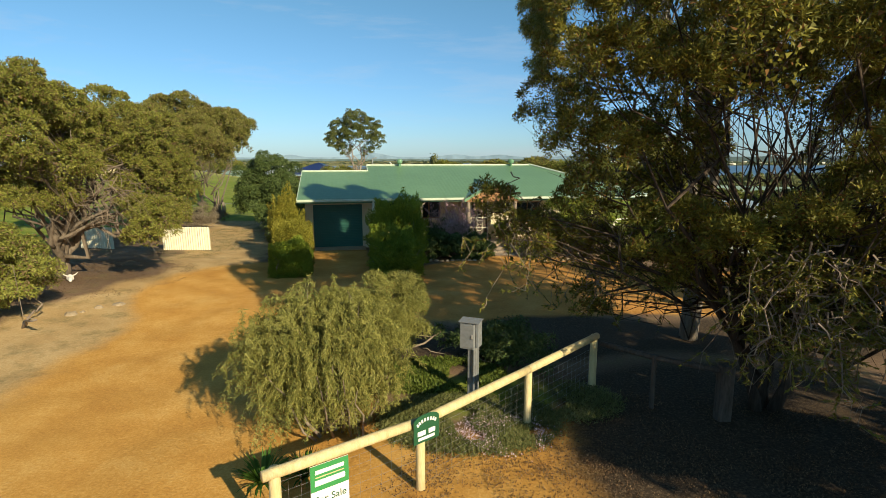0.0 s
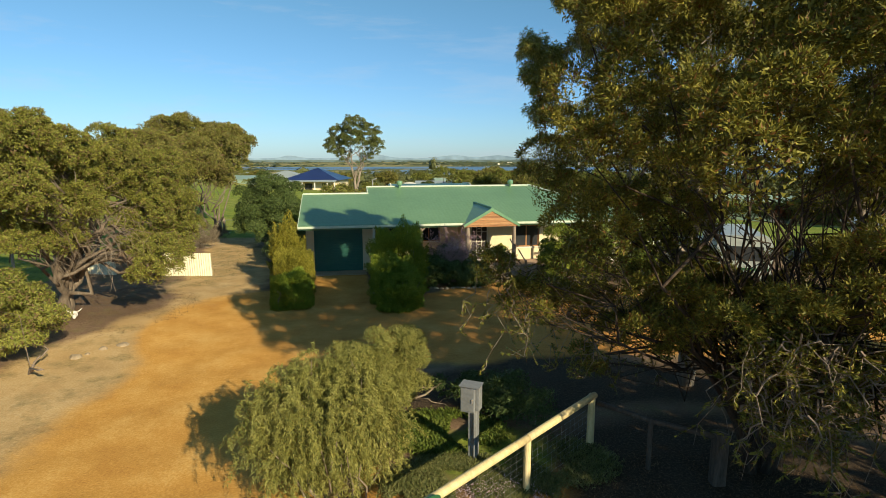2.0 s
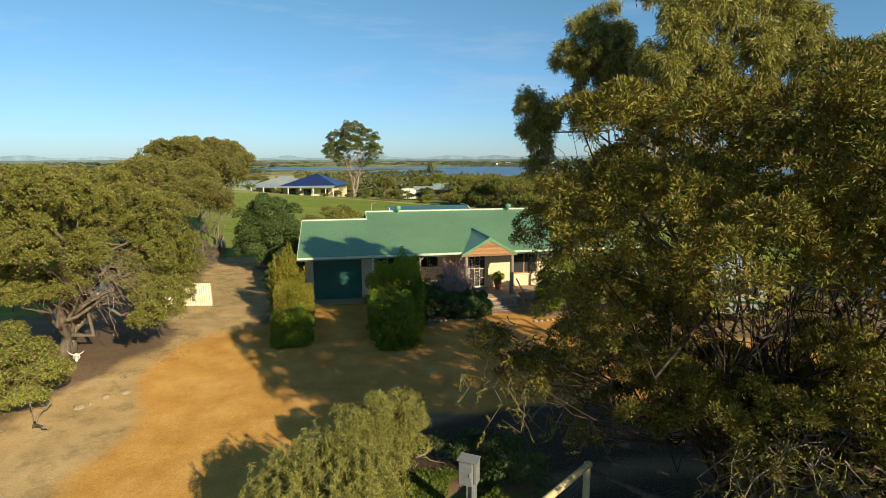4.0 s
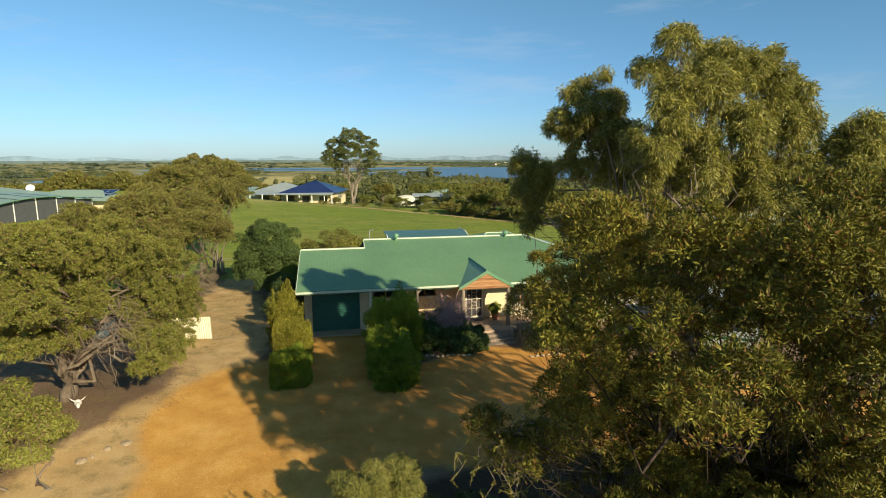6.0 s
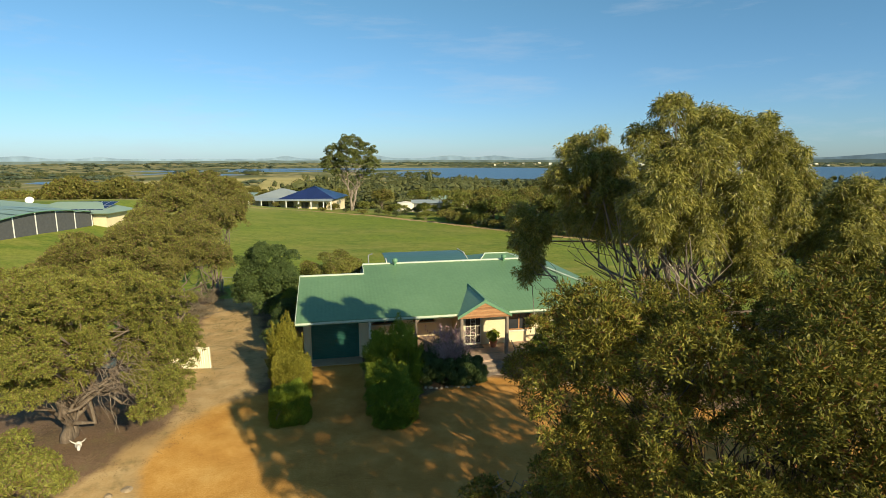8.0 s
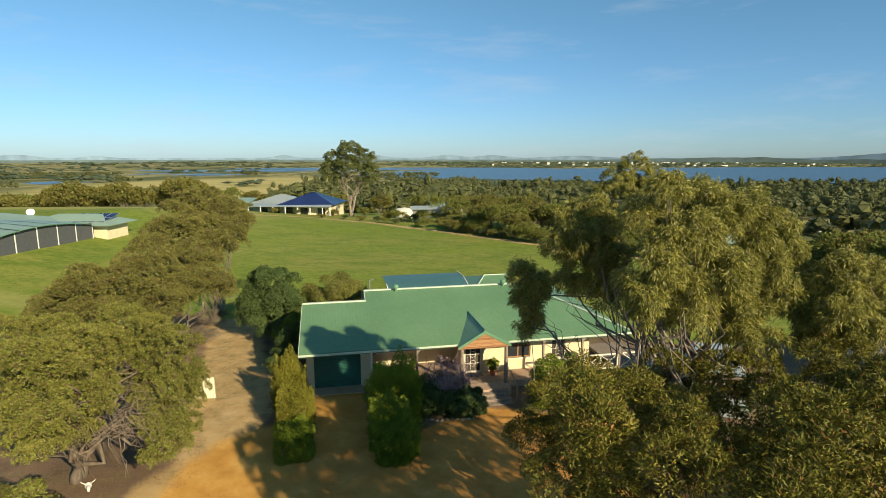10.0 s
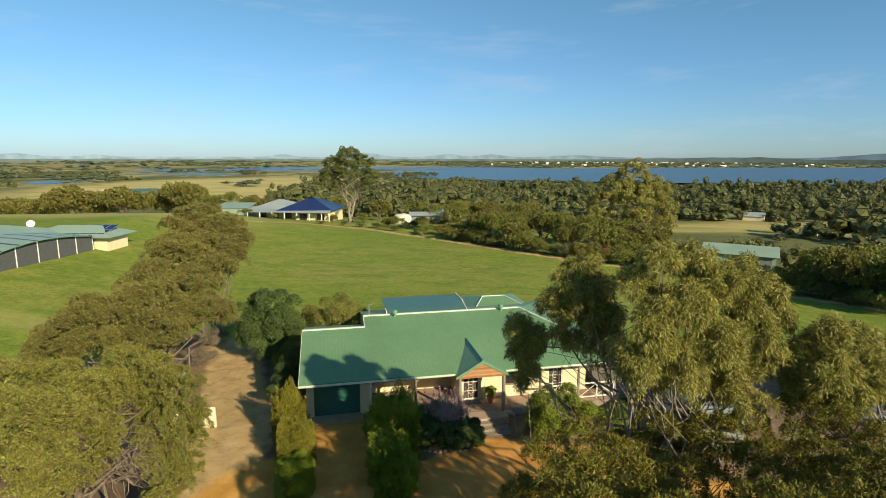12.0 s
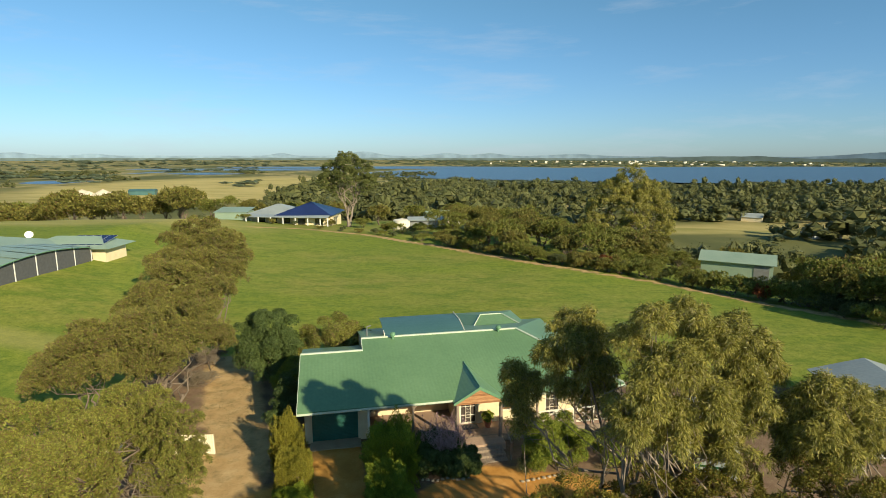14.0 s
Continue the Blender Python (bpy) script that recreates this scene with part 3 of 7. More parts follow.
gx = grid_axis(-22, 14, 0.3, -70, 70, -5200, 5200)
gy = grid_axis(1, 44, 0.3, -14, 150, -900, 5200)
GX, GY = np.meshgrid(gx, gy)
rough = np.array([noise.noise(Vector((x * 0.9, y * 0.9, 0))) for x, y in zip(GX.ravel(), GY.ravel())]).reshape(GX.shape)
GZ = terrain(GX, GY) + 0.03 * rough * (np.hypot(GX, GY) < 160)
nx, ny = len(gx), len(gy)
idx = np.arange(nx * ny).reshape(ny, nx)
gf = np.stack([idx[:-1, :-1], idx[:-1, 1:], idx[1:, 1:], idx[1:, :-1]], axis=-1).reshape(-1, 4)


def ground_material():
    m, nt, bsdf = material("earth_gravel_and_grass")
    n, l = nt.nodes, nt.links
    tc = n.new("ShaderNodeTexCoord")
    at = n.new("ShaderNodeAttribute")
    at.attribute_name = "cover"
    sep = n.new("ShaderNodeSeparateColor")
    l.new(at.outputs["Color"], sep.inputs[0])

    def tex(scale, detail=4, rough_=0.55, stretch=None):
        t = n.new("ShaderNodeTexNoise")
        t.inputs["Scale"].default_value, t.inputs["Detail"].default_value, t.inputs["Roughness"].default_value = scale, detail, rough_
        if stretch:
            mp = n.new("ShaderNodeMapping")
            mp.inputs["Scale"].default_value = stretch
            l.new(tc.outputs["Object"], mp.inputs[0])
            l.new(mp.outputs[0], t.inputs["Vector"])
        else:
            l.new(tc.outputs["Object"], t.inputs["Vector"])
        return t.outputs[0]

    def ramp(src, stops):
        r = n.new("ShaderNodeValToRGB")
        ramp_set(r, stops)
        l.new(src, r.inputs[0])
        return r.outputs[0]

    def mixc(fac, a, b):
        x = n.new("ShaderNodeMix")
        x.data_type = "RGBA"
        l.new(fac, x.inputs[0])
        l.new(a, x.inputs[6])
        l.new(b, x.inputs[7])
        return x.outputs[2]

    def sharpen(mask, noise_out, width=0.28, amt=0.9):
        a = n.new("ShaderNodeMath")
        a.operation = "MULTIPLY_ADD"
        a.inputs[1].default_value = amt
        l.new(noise_out, a.inputs[0])
        l.new(mask, a.inputs[2])
        r = n.new("ShaderNodeMapRange")
        r.interpolation_type = "SMOOTHSTEP"
        r.inputs["From Min"].default_value = 0.5 + 0.5 * amt - width
        r.inputs["From Max"].default_value = 0.5 + 0.5 * amt + width
        l.new(a.outputs[0], r.inputs["Value"])
        return r.outputs[0]

    mid, broad, grit = tex(0.9, 7, 0.65), tex(0.12, 4), tex(22, 4, 0.75)
    blotch = n.new("ShaderNodeMath")
    blotch.operation = "MULTIPLY_ADD"
    blotch.inputs[1].default_value = 0.5
    half = n.new("ShaderNodeMath")
    half.operation = "MULTIPLY"
    half.inputs[1].default_value = 0.5
    l.new(grit, half.inputs[0])
    l.new(mid, blotch.inputs[0])
    l.new(half.outputs[0], blotch.inputs[2])
    bl = blotch.outputs[0]
    soil = ramp(bl, [(0.30, (0.09, 0.058, 0.036)), (0.5, (0.19, 0.125, 0.078)), (0.68, (0.33, 0.23, 0.145))])
    orange = ramp(bl, [(0.30, (0.37, 0.165, 0.035)), (0.5, (0.55, 0.29, 0.066)), (0.68, (0.69, 0.43, 0.14))])
    pale = ramp(bl, [(0.3, (0.33, 0.21, 0.09)), (0.5, (0.48, 0.325, 0.145)), (0.7, (0.60, 0.45, 0.24))])
    turf_n = tex(1.6, 6, 0.7)
    turf_f = n.new('ShaderNodeMath')
    turf_f.operation = 'MULTIPLY_ADD'
    turf_f.inputs[1].default_value = 0.55
    l.new(tex(7.0, 5, 0.8), turf_f.inputs[0])
    half_t = n.new('ShaderNodeMath')
    half_t.operation = 'MULTIPLY'
    half_t.inputs[1].default_value = 0.45
    l.new(turf_n, half_t.inputs[0])
    l.new(half_t.outputs[0], turf_f.inputs[2])
    turf_g = turf_f.outputs[0]
    turf = ramp(turf_g, [(0.36, (0.085, 0.14, 0.016)), (0.5, (0.18, 0.235, 0.028)), (0.64, (0.29, 0.31, 0.054))])
    tired = ramp(turf_g, [(0.36, (0.17, 0.175, 0.035)), (0.64, (0.36, 0.32, 0.09))])
    wide = ramp(tex(0.035, 4, 0.6, (0.6, 1.6, 1)), [(0.40, (0, 0, 0)), (0.72, (1, 1, 1))])
    turf = mixc(wide, turf, tired)
    clover = ramp(turf_g, [(0.36, (0.07, 0.13, 0.014)), (0.64, (0.205, 0.26, 0.038))])
    turf = mixc(ramp(tex(0.32, 6, 0.7, (0.7, 1.3, 1)), [(0.46, (0, 0, 0)), (0.60, (0.85, 0.85, 0.85))]), turf, clover)
    plain = ramp(tex(0.012, 6, 0.62, (0.7, 0.42, 1)), [(0.34, (0.08, 0.095, 0.035)), (0.46, (0.15, 0.155, 0.055)), (0.53, (0.36, 0.30, 0.13)), (0.6, (0.17, 0.18, 0.06)), (0.7, (0.30, 0.26, 0.12))])
    col = mixc(sharpen(sep.outputs[1], mid), soil, pale)
    weed_n = tex(1.1, 8, 0.74)
    weed_m = ramp(weed_n, [(0.50, (0, 0, 0)), (0.68, (0.75, 0.75, 0.75))])
    weed = ramp(grit, [(0.3, (0.12, 0.105, 0.045)), (0.7, (0.24, 0.20, 0.085))])
    col = mixc(weed_m, col, weed)
    col = mixc(sharpen(sep.outputs[0], mid), col, orange)
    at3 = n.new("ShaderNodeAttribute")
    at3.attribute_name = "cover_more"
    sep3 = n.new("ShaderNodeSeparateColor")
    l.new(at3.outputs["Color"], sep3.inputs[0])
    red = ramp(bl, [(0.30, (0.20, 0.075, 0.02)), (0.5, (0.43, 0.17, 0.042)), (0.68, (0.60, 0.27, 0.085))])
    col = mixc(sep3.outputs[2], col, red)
    col = mixc(sharpen(sep.outputs[2], tex(2.5, 5)), col, turf)
    sep_a = n.new("ShaderNodeMapRange")
    l.new(at.outputs["Alpha"], sep_a.inputs["Value"])
    col = mixc(sep_a.outputs[0], col, plain)
    at2 = n.new("ShaderNodeAttribute")
    at2.attribute_name = "cover_more"
    sep2 = n.new("ShaderNodeSeparateColor")
    l.new(at2.outputs["Color"], sep2.inputs[0])
    # bark and leaf litter, toned darker to deepen the shade beneath the trees
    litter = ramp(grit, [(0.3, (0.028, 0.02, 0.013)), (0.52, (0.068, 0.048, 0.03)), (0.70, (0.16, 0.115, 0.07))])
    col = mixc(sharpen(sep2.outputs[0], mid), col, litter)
    straw = ramp(tex(0.02, 6, 0.6, (0.5, 2.0, 1)), [(0.35, (0.36, 0.31, 0.10)), (0.5, (0.52, 0.43, 0.17)), (0.65, (0.31, 0.29, 0.085))])
    col = mixc(sep2.outputs[1], col, straw)
    l.new(col, bsdf.inputs["Base Color"])
    bsdf.inputs["Roughness"].default_value = 0.95
    bsdf.inputs["Specular IOR Level"].default_value = 0.15
    bp = n.new("ShaderNodeBump")
    bp.inputs["Strength"].default_value = 0.5
    bp.inputs["Distance"].default_value = 0.03
    l.new(grit, bp.inputs["Height"])
    bp2 = n.new("ShaderNodeBump")
    on_turf = n.new("ShaderNodeMath")
    on_turf.operation = "MULTIPLY"
    on_turf.inputs[1].default_value = 0.55
    l.new(sep.outputs[2], on_turf.inputs[0])
    l.new(on_turf.outputs[0], bp2.inputs["Strength"])
    bp2.inputs["Distance"].default_value = 0.15
    l.new(turf_n, bp2.inputs["Height"])
    l.new(bp.outputs[0], bp2.inputs["Normal"])
    l.new(bp2.outputs[0], bsdf.inputs["Normal"])
    return m


GROUND = ground_material()
gme = fast_mesh("ground", np.stack([GX, GY, GZ], axis=-1).reshape(-1, 3), gf, GROUND)
gme.polygons.foreach_set("use_smooth", [True] * len(gme.polygons))
m_drive, m_sand, m_grass, m_litter_shade = ground_masks(GX, GY)
m_plain = smooth_step(125, 210, GY + 1.5 * np.clip(GX - 30, 0, None) + 0.8 * np.clip(-GX - 60, 0, None))
layer = gme.color_attributes.new("cover", "FLOAT_COLOR", "POINT")
layer.data.foreach_set("color", np.stack([m_drive, m_sand, m_grass, m_plain], axis=-1).astype(np.float32).ravel())
m_tan = (1 - smooth_step(0.75, 1.15, np.hypot((GX + 250) / 190, (GY - 650) / 260))) * 1.0
m_tan = np.maximum(m_tan, 0.35 * (1 - smooth_step(0.6, 2.6, near_line(GX, GY, [(-44, 41), (-31, 39.5), (-22, 38.5)]))))
m_tan = np.maximum(m_tan, 0.75 * (1 - smooth_step(0.7, 1.1, np.hypot((GX - 175) / 90, (GY - 285) / 24))))
m_tan = np.maximum(m_tan, 0.5 * (1 - smooth_step(0.75, 1.1, np.hypot((GX + 95) / 62, (GY - 112) / 30))))
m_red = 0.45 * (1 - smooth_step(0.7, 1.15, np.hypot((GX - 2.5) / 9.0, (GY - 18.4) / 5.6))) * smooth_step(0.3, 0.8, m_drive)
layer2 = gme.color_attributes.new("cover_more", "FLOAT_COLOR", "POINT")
layer2.data.foreach_set("color", np.stack([m_litter_shade, m_tan, m_red, m_tan * 0 + 1], axis=-1).astype(np.float32).ravel())
tagged(new("ground", gme), "orange gravel yard, grey soil, green paddock and a far plain", "ground", kind="structure")

WATER, _nt, _b = material("lake_water")
_b.inputs["Base Color"].default_value = (0.025, 0.05, 0.085, 1)
_b.inputs["Roughness"].default_value = 0.28
_wn, _bp, _tc = _nt.nodes.new("ShaderNodeTexNoise"), _nt.nodes.new("ShaderNodeBump"), _nt.nodes.new("ShaderNodeTexCoord")
_wn.inputs["Scale"].default_value, _wn.inputs["Detail"].default_value = 0.25, 6
_bp.inputs["Strength"].default_value, _bp.inputs["Distance"].default_value = 0.6, 1.0
_nt.links.new(_tc.outputs["Object"], _wn.inputs["Vector"])
_nt.links.new(_wn.outputs[0], _bp.inputs["Height"])
_nt.links.new(_bp.outputs[0], _b.inputs["Normal"])
PLAIN = gz(0, 900)


def water(name, cx, cy, rx, ry, label, seed, lift=0.35, n=72, ragged=0.12):
    """A level sheet of water with an uneven shore."""
    rng = np.random.default_rng(seed)
    ph = rng.uniform(0, 6.28, 6)
    pts = []
    for i in range(n):
        a = 6.28319 * i / n
        r = 1 + ragged * sum(math.sin((k + 2) * a + ph[k]) / (k + 1.2) for k in range(6))
        pts.append((cx + rx * r * math.cos(a), cy + ry * r * math.sin(a), PLAIN + lift))
    b = Build().add(pts, [tuple(range(n))])
    return tagged(new(name, b.mesh(name, WATER)), label, "lake", kind="structure")


water("water", 1330, 1180, 1500, 560, "wide blue-grey lake beyond the woods", 4, ragged=0.045)
water("water", -120, 1560, 520, 130, "blue inlet on the far plain", 5, 0.3)
water("water", -480, 1330, 280, 75, "shallow blue wetland on the plain", 6, 0.3, ragged=0.2)
water("water", -440, 1050, 78, 48, "shallow blue wetland on the plain", 16, 0.3, ragged=0.2)
water("water", -566, 1100, 20, 62, "shallow blue wetland on the plain", 17, 0.3, ragged=0.2)
water("water", -497, 728, 42, 44, "small blue pond on the plain", 7, 0.3)


def hills(name, dist, base, parts, colour, label):
    """Low far hills along the horizon, as a plain backdrop; haze is put into their colour."""
    m, nt, bsdf = material(name + "_haze")
    bsdf.inputs["Base Color"].default_value = (*colour, 1)
    bsdf.inputs["Roughness"].default_value = 1.0
    bsdf.inputs["Specular IOR Level"].default_value = 0.0
    tcn, nz, rp = nt.nodes.new("ShaderNodeTexCoord"), nt.nodes.new("ShaderNodeTexNoise"), nt.nodes.new("ShaderNodeValToRGB")
    nz.inputs["Scale"].default_value, nz.inputs["Detail"].default_value = 0.012, 6
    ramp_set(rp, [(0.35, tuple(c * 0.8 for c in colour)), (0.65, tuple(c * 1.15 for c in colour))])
    nt.links.new(tcn.outputs["Object"], nz.inputs["Vector"])
    nt.links.new(nz.outputs[0], rp.inputs[0])
    nt.links.new(rp.outputs[0], bsdf.inputs["Base Color"])
    n = 500
    v = []
    for i in range(n):
        a = -0.95 + 1.9 * i / (n - 1)
        h = base + 3 * noise.noise(Vector((a * 40, dist, 0))) + sum(ph * math.exp(-((a - pa) / pw) ** 2) for pa, pw, ph in parts)
        v += [(dist * math.sin(a), dist * math.cos(a), PLAIN - 5), (dist * math.sin(a), dist * math.cos(a), h)]
    b = Build().add(v, [(2 * i, 2 * i + 2, 2 * i + 3, 2 * i + 1) for i in range(n - 1)])
    return tagged(new(name, b.mesh(name, m)), label, "hills", kind="structure")


hills("backdrop", 4850, 2, [(-0.13, 0.035, 38), (-0.27, 0.02, 22), (0.02, 0.03, 26), (0.10, 0.03, 24), (0.25, 0.05, 18), (-0.65, 0.03, 22), (-0.55, 0.02, 15), (0.70, 0.06, 34)], (0.20, 0.29, 0.38), "far hills along the horizon, coloured pale blue for haze")
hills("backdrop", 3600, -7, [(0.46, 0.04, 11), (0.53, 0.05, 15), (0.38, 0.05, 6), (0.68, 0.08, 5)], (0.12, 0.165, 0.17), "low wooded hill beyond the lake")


# ---- the house ----
HOUSE = pose(-6.61, 24.61, 0, 0, 0, 11)
house = thing("house", HOUSE, "single-storey house with green corrugated roof and verandah", "house")
PITCH = 0.235
EAVE = 2.50
LOW_V, MAIN_V, LEN, STEP_U, HIP_U = 4.9, 6.15, 17.4, 3.5, 13.2


def roof_z(v):
    return EAVE + PITCH * v


part("low_roof", Build().sheet([(0, 0, EAVE), (STEP_U, 0, EAVE), (STEP_U, LOW_V, roof_z(LOW_V)), (0, LOW_V, roof_z(LOW_V))], 0.04)
     .sheet([(0, LOW_V, roof_z(LOW_V)), (STEP_U, LOW_V, roof_z(LOW_V)), (STEP_U, 7.6, 3.0), (0, 7.6, 3.0)], 0.04), GREENROOF, house, "green corrugated carport roof")
part("roof", Build().sheet([(STEP_U, 0, EAVE), (LEN, 0, EAVE), (HIP_U, MAIN_V, roof_z(MAIN_V)), (STEP_U, MAIN_V, roof_z(MAIN_V))], 0.04)
     .sheet([(LEN, 0, EAVE), (LEN, 12.3, EAVE), (HIP_U, MAIN_V, roof_z(MAIN_V))], 0.04)
     .sheet([(STEP_U, MAIN_V, roof_z(MAIN_V)), (HIP_U, MAIN_V, roof_z(MAIN_V)), (LEN, 12.3, EAVE), (STEP_U, 12.3, EAVE)], 0.04), GREENROOF, house, "long green corrugated main roof")
part("ridge_cap", Build().box(STEP_U - 0.03, HIP_U + 0.1, MAIN_V - 0.09, MAIN_V + 0.09, roof_z(MAIN_V) - 0.02, roof_z(MAIN_V) + 0.05, c=0.03), RIDGECAP, house, "pale ridge capping")
part("ridge_cap", Build().box(-0.02, STEP_U, LOW_V - 0.07, LOW_V + 0.11, roof_z(LOW_V) - 0.02, roof_z(LOW_V) + 0.05, c=0.03), RIDGECAP, house, "pale ridge capping")
part("hip_cap", Build().tube([(HIP_U, MAIN_V, roof_z(MAIN_V) + 0.02), (LEN, 0, EAVE + 0.02)], 0.07, 6), RIDGECAP, house)
part("barge_board", Build().sheet([(-0.03, 0, EAVE + 0.02), (0.0, 0, EAVE + 0.02), (0.0, LOW_V, roof_z(LOW_V) + 0.02), (-0.03, LOW_V, roof_z(LOW_V) + 0.02)], 0.18), RIDGECAP, house)
part("step_flashing", Build().sheet([(STEP_U - 0.04, LOW_V - 0.1, roof_z(LOW_V)), (STEP_U, LOW_V - 0.1, roof_z(LOW_V)), (STEP_U, MAIN_V, roof_z(MAIN_V) + 0.03), (STEP_U - 0.04, MAIN_V, roof_z(MAIN_V) + 0.03)], 0.35), RIDGECAP, house)


def gutter(u0, u1):
    b = Build()
    prof = [(0.0, 0.0), (-0.12, 0.0), (-0.14, 0.03), (-0.14, 0.12), (-0.12, 0.12), (-0.12, 0.03), (0.0, 0.02)]
    v = [(u, p, EAVE - 0.12 + q) for u in (u0, u1) for p, q in prof]
    b.add(v, [(i, (i + 1) % 7, (i + 1) % 7 + 7, i + 7) for i in range(7)] + [tuple(range(6, -1, -1)), tuple(range(7, 14))])
    return b


part("gutter", gutter(-0.02, 7.72), RIDGECAP, house, "pale gutter along the eave")
part("gutter", gutter(10.4, LEN), RIDGECAP, house, "pale gutter along the eave")
part("fascia", Build().box(0, 7.7, 0.02, 0.045, EAVE - 0.2, EAVE - 0.03), GREENTRIM, house)
part("fascia", Build().box(10.4, LEN, 0.02, 0.045, EAVE - 0.2, EAVE - 0.03), GREENTRIM, house)

# walls, with their openings
FLOOR = 0.35
part("garage_wall", Build().box(0.25, 0.62, 1.55, 1.75, -0.1, 2.75).box(2.98, 3.55, 1.55, 1.75, -0.1, 2.75).box(0.62, 2.98, 1.55, 1.75, 2.12, 2.75)
     .box(0.25, 0.42, 1.75, 7.0, -0.1, 2.9).box(0.42, 3.5, 6.85, 7.0, -0.1, 2.9), CREAM, house, "cream rendered garage wall")
door = part("garage_door", Build().box(0.62, 2.98, 1.70, 1.73, -0.05, 2.12), GREENDOOR, house, "dark green ribbed roller door, closed")
for i in range(26):
    part("slat", Build().box(0.63, 2.97, 1.672, 1.699, -0.04 + i * 0.083, 0.03 + i * 0.083, c=0.008), GREENDOOR, door)
part("door_rail", Build().box(0.56, 0.62, 1.64, 1.70, -0.05, 2.15), CREAMPAINT, house)
part("door_rail", Build().box(2.98, 3.04, 1.64, 1.70, -0.05, 2.15), CREAMPAINT, house)

TURN_U = 8.2


def front(u):
    """How far the front wall stands behind the eave: a deep verandah up to the entry, a shallow one past it."""
    return 3.2 if u < TURN_U else 1.3


walls = Build()
OPEN = [(3.75, 5.15, 1.15, 2.15), (6.0, 7.2, 1.15, 2.15), (8.45, 9.35, FLOOR, 2.42), (10.75, 12.15, 1.0, 2.15), (13.35, 14.2, FLOOR, 2.42)]
cut = 3.55
for a, b_, z0, z1 in OPEN:
    w0 = front(a)
    if cut < TURN_U < a:
        walls.box(cut, TURN_U, 3.2, 3.42, 0, 3.1).box(TURN_U, TURN_U + 0.2, 1.52, 3.2, 0, 2.85)
        cut = TURN_U
    walls.box(cut, a, w0, w0 + 0.22, 0, 2.8)
    if z0 > FLOOR:
        walls.box(a, b_, w0, w0 + 0.22, 0, z0)
    walls.box(a, b_, w0, w0 + 0.22, z1, 2.8)
    cut = b_
walls.box(cut, 15.6, 1.3, 1.52, 0, 2.8)
walls.box(15.38, 15.6, 1.52, 11.0, 0, 2.8).box(3.55, 3.77, 3.42, 11.0, 0, 2.8).box(3.55, 15.6, 11.0, 11.22, 0, 2.7)
part("wall", walls, CREAM, house, "cream rendered front wall")
part("inner_wall", Build().box(3.9, 15.3, 5.0, 5.1, 0, 2.8), DARKIN, house)
for a, b_, z0, z1 in OPEN:
    w0 = front(a)
    if z0 > FLOOR:
        win = part("window", Build().box(a, b_, w0 + 0.06, w0 + 0.10, z0, z0 + 0.06).box(a, b_, w0 + 0.06, w0 + 0.10, z1 - 0.06, z1)
                   .box(a, a + 0.06, w0 + 0.06, w0 + 0.10, z0 + 0.06, z1 - 0.06).box(b_ - 0.06, b_, w0 + 0.06, w0 + 0.10, z0 + 0.06, z1 - 0.06)
                   .box((a + b_) / 2 - 0.03, (a + b_) / 2 + 0.03, w0 + 0.06, w0 + 0.10, z0 + 0.06, z1 - 0.06), CEDAR, house, "timber-framed window")
        for s in (0, 1):
            x0, x1 = (a + 0.06, (a + b_) / 2 - 0.03) if s == 0 else ((a + b_) / 2 + 0.03, b_ - 0.06)
            part("pane", Build().box(x0, x1, w0 + 0.075, w0 + 0.085, z0 + 0.06, z1 - 0.06), GLASS, win)
        part("sill", Build().box(a - 0.05, b_ + 0.05, w0 - 0.05, w0 + 0.05, z0 - 0.06, z0), CREAMPAINT, win)
    else:
        dr = part("front_door", Build().box(a, b_, w0 + 0.10, w0 + 0.14, z0, z1), DARKIN, house, "dark front door behind a pale scrolled screen")
        sc = Build().box(a, a + 0.05, w0 + 0.02, w0 + 0.05, z0, z1).box(b_ - 0.05, b_, w0 + 0.02, w0 + 0.05, z0, z1)
        sc.box(a + 0.05, b_ - 0.05, w0 + 0.02, w0 + 0.05, z0, z0 + 0.08).box(a + 0.05, b_ - 0.05, w0 + 0.02, w0 + 0.05, z1 - 0.06, z1)
        mid_u, w = (a + b_) / 2, (b_ - a) / 2 - 0.05
        for s in (-0.33, 0.33):
            sc.tube([(mid_u + s * w, w0 + 0.035, z0 + 0.08), (mid_u + s * w, w0 + 0.035, z1 - 0.06)], 0.012, 5)
        for cz in (z0 + 0.5, z0 + 1.0, z0 + 1.5):
            ring = [(mid_u + 0.17 * math.cos(6.28319 * k / 14), w0 + 0.035, cz + 0.17 * math.sin(6.28319 * k / 14)) for k in range(15)]
            sc.tube(ring, 0.012, 5)
            sc.box(a + 0.05, b_ - 0.05, w0 + 0.025, w0 + 0.045, cz - 0.012, cz + 0.012)
        part("screen_door", sc, CREAMPAINT, dr, "cream metal screen door with scrolls")

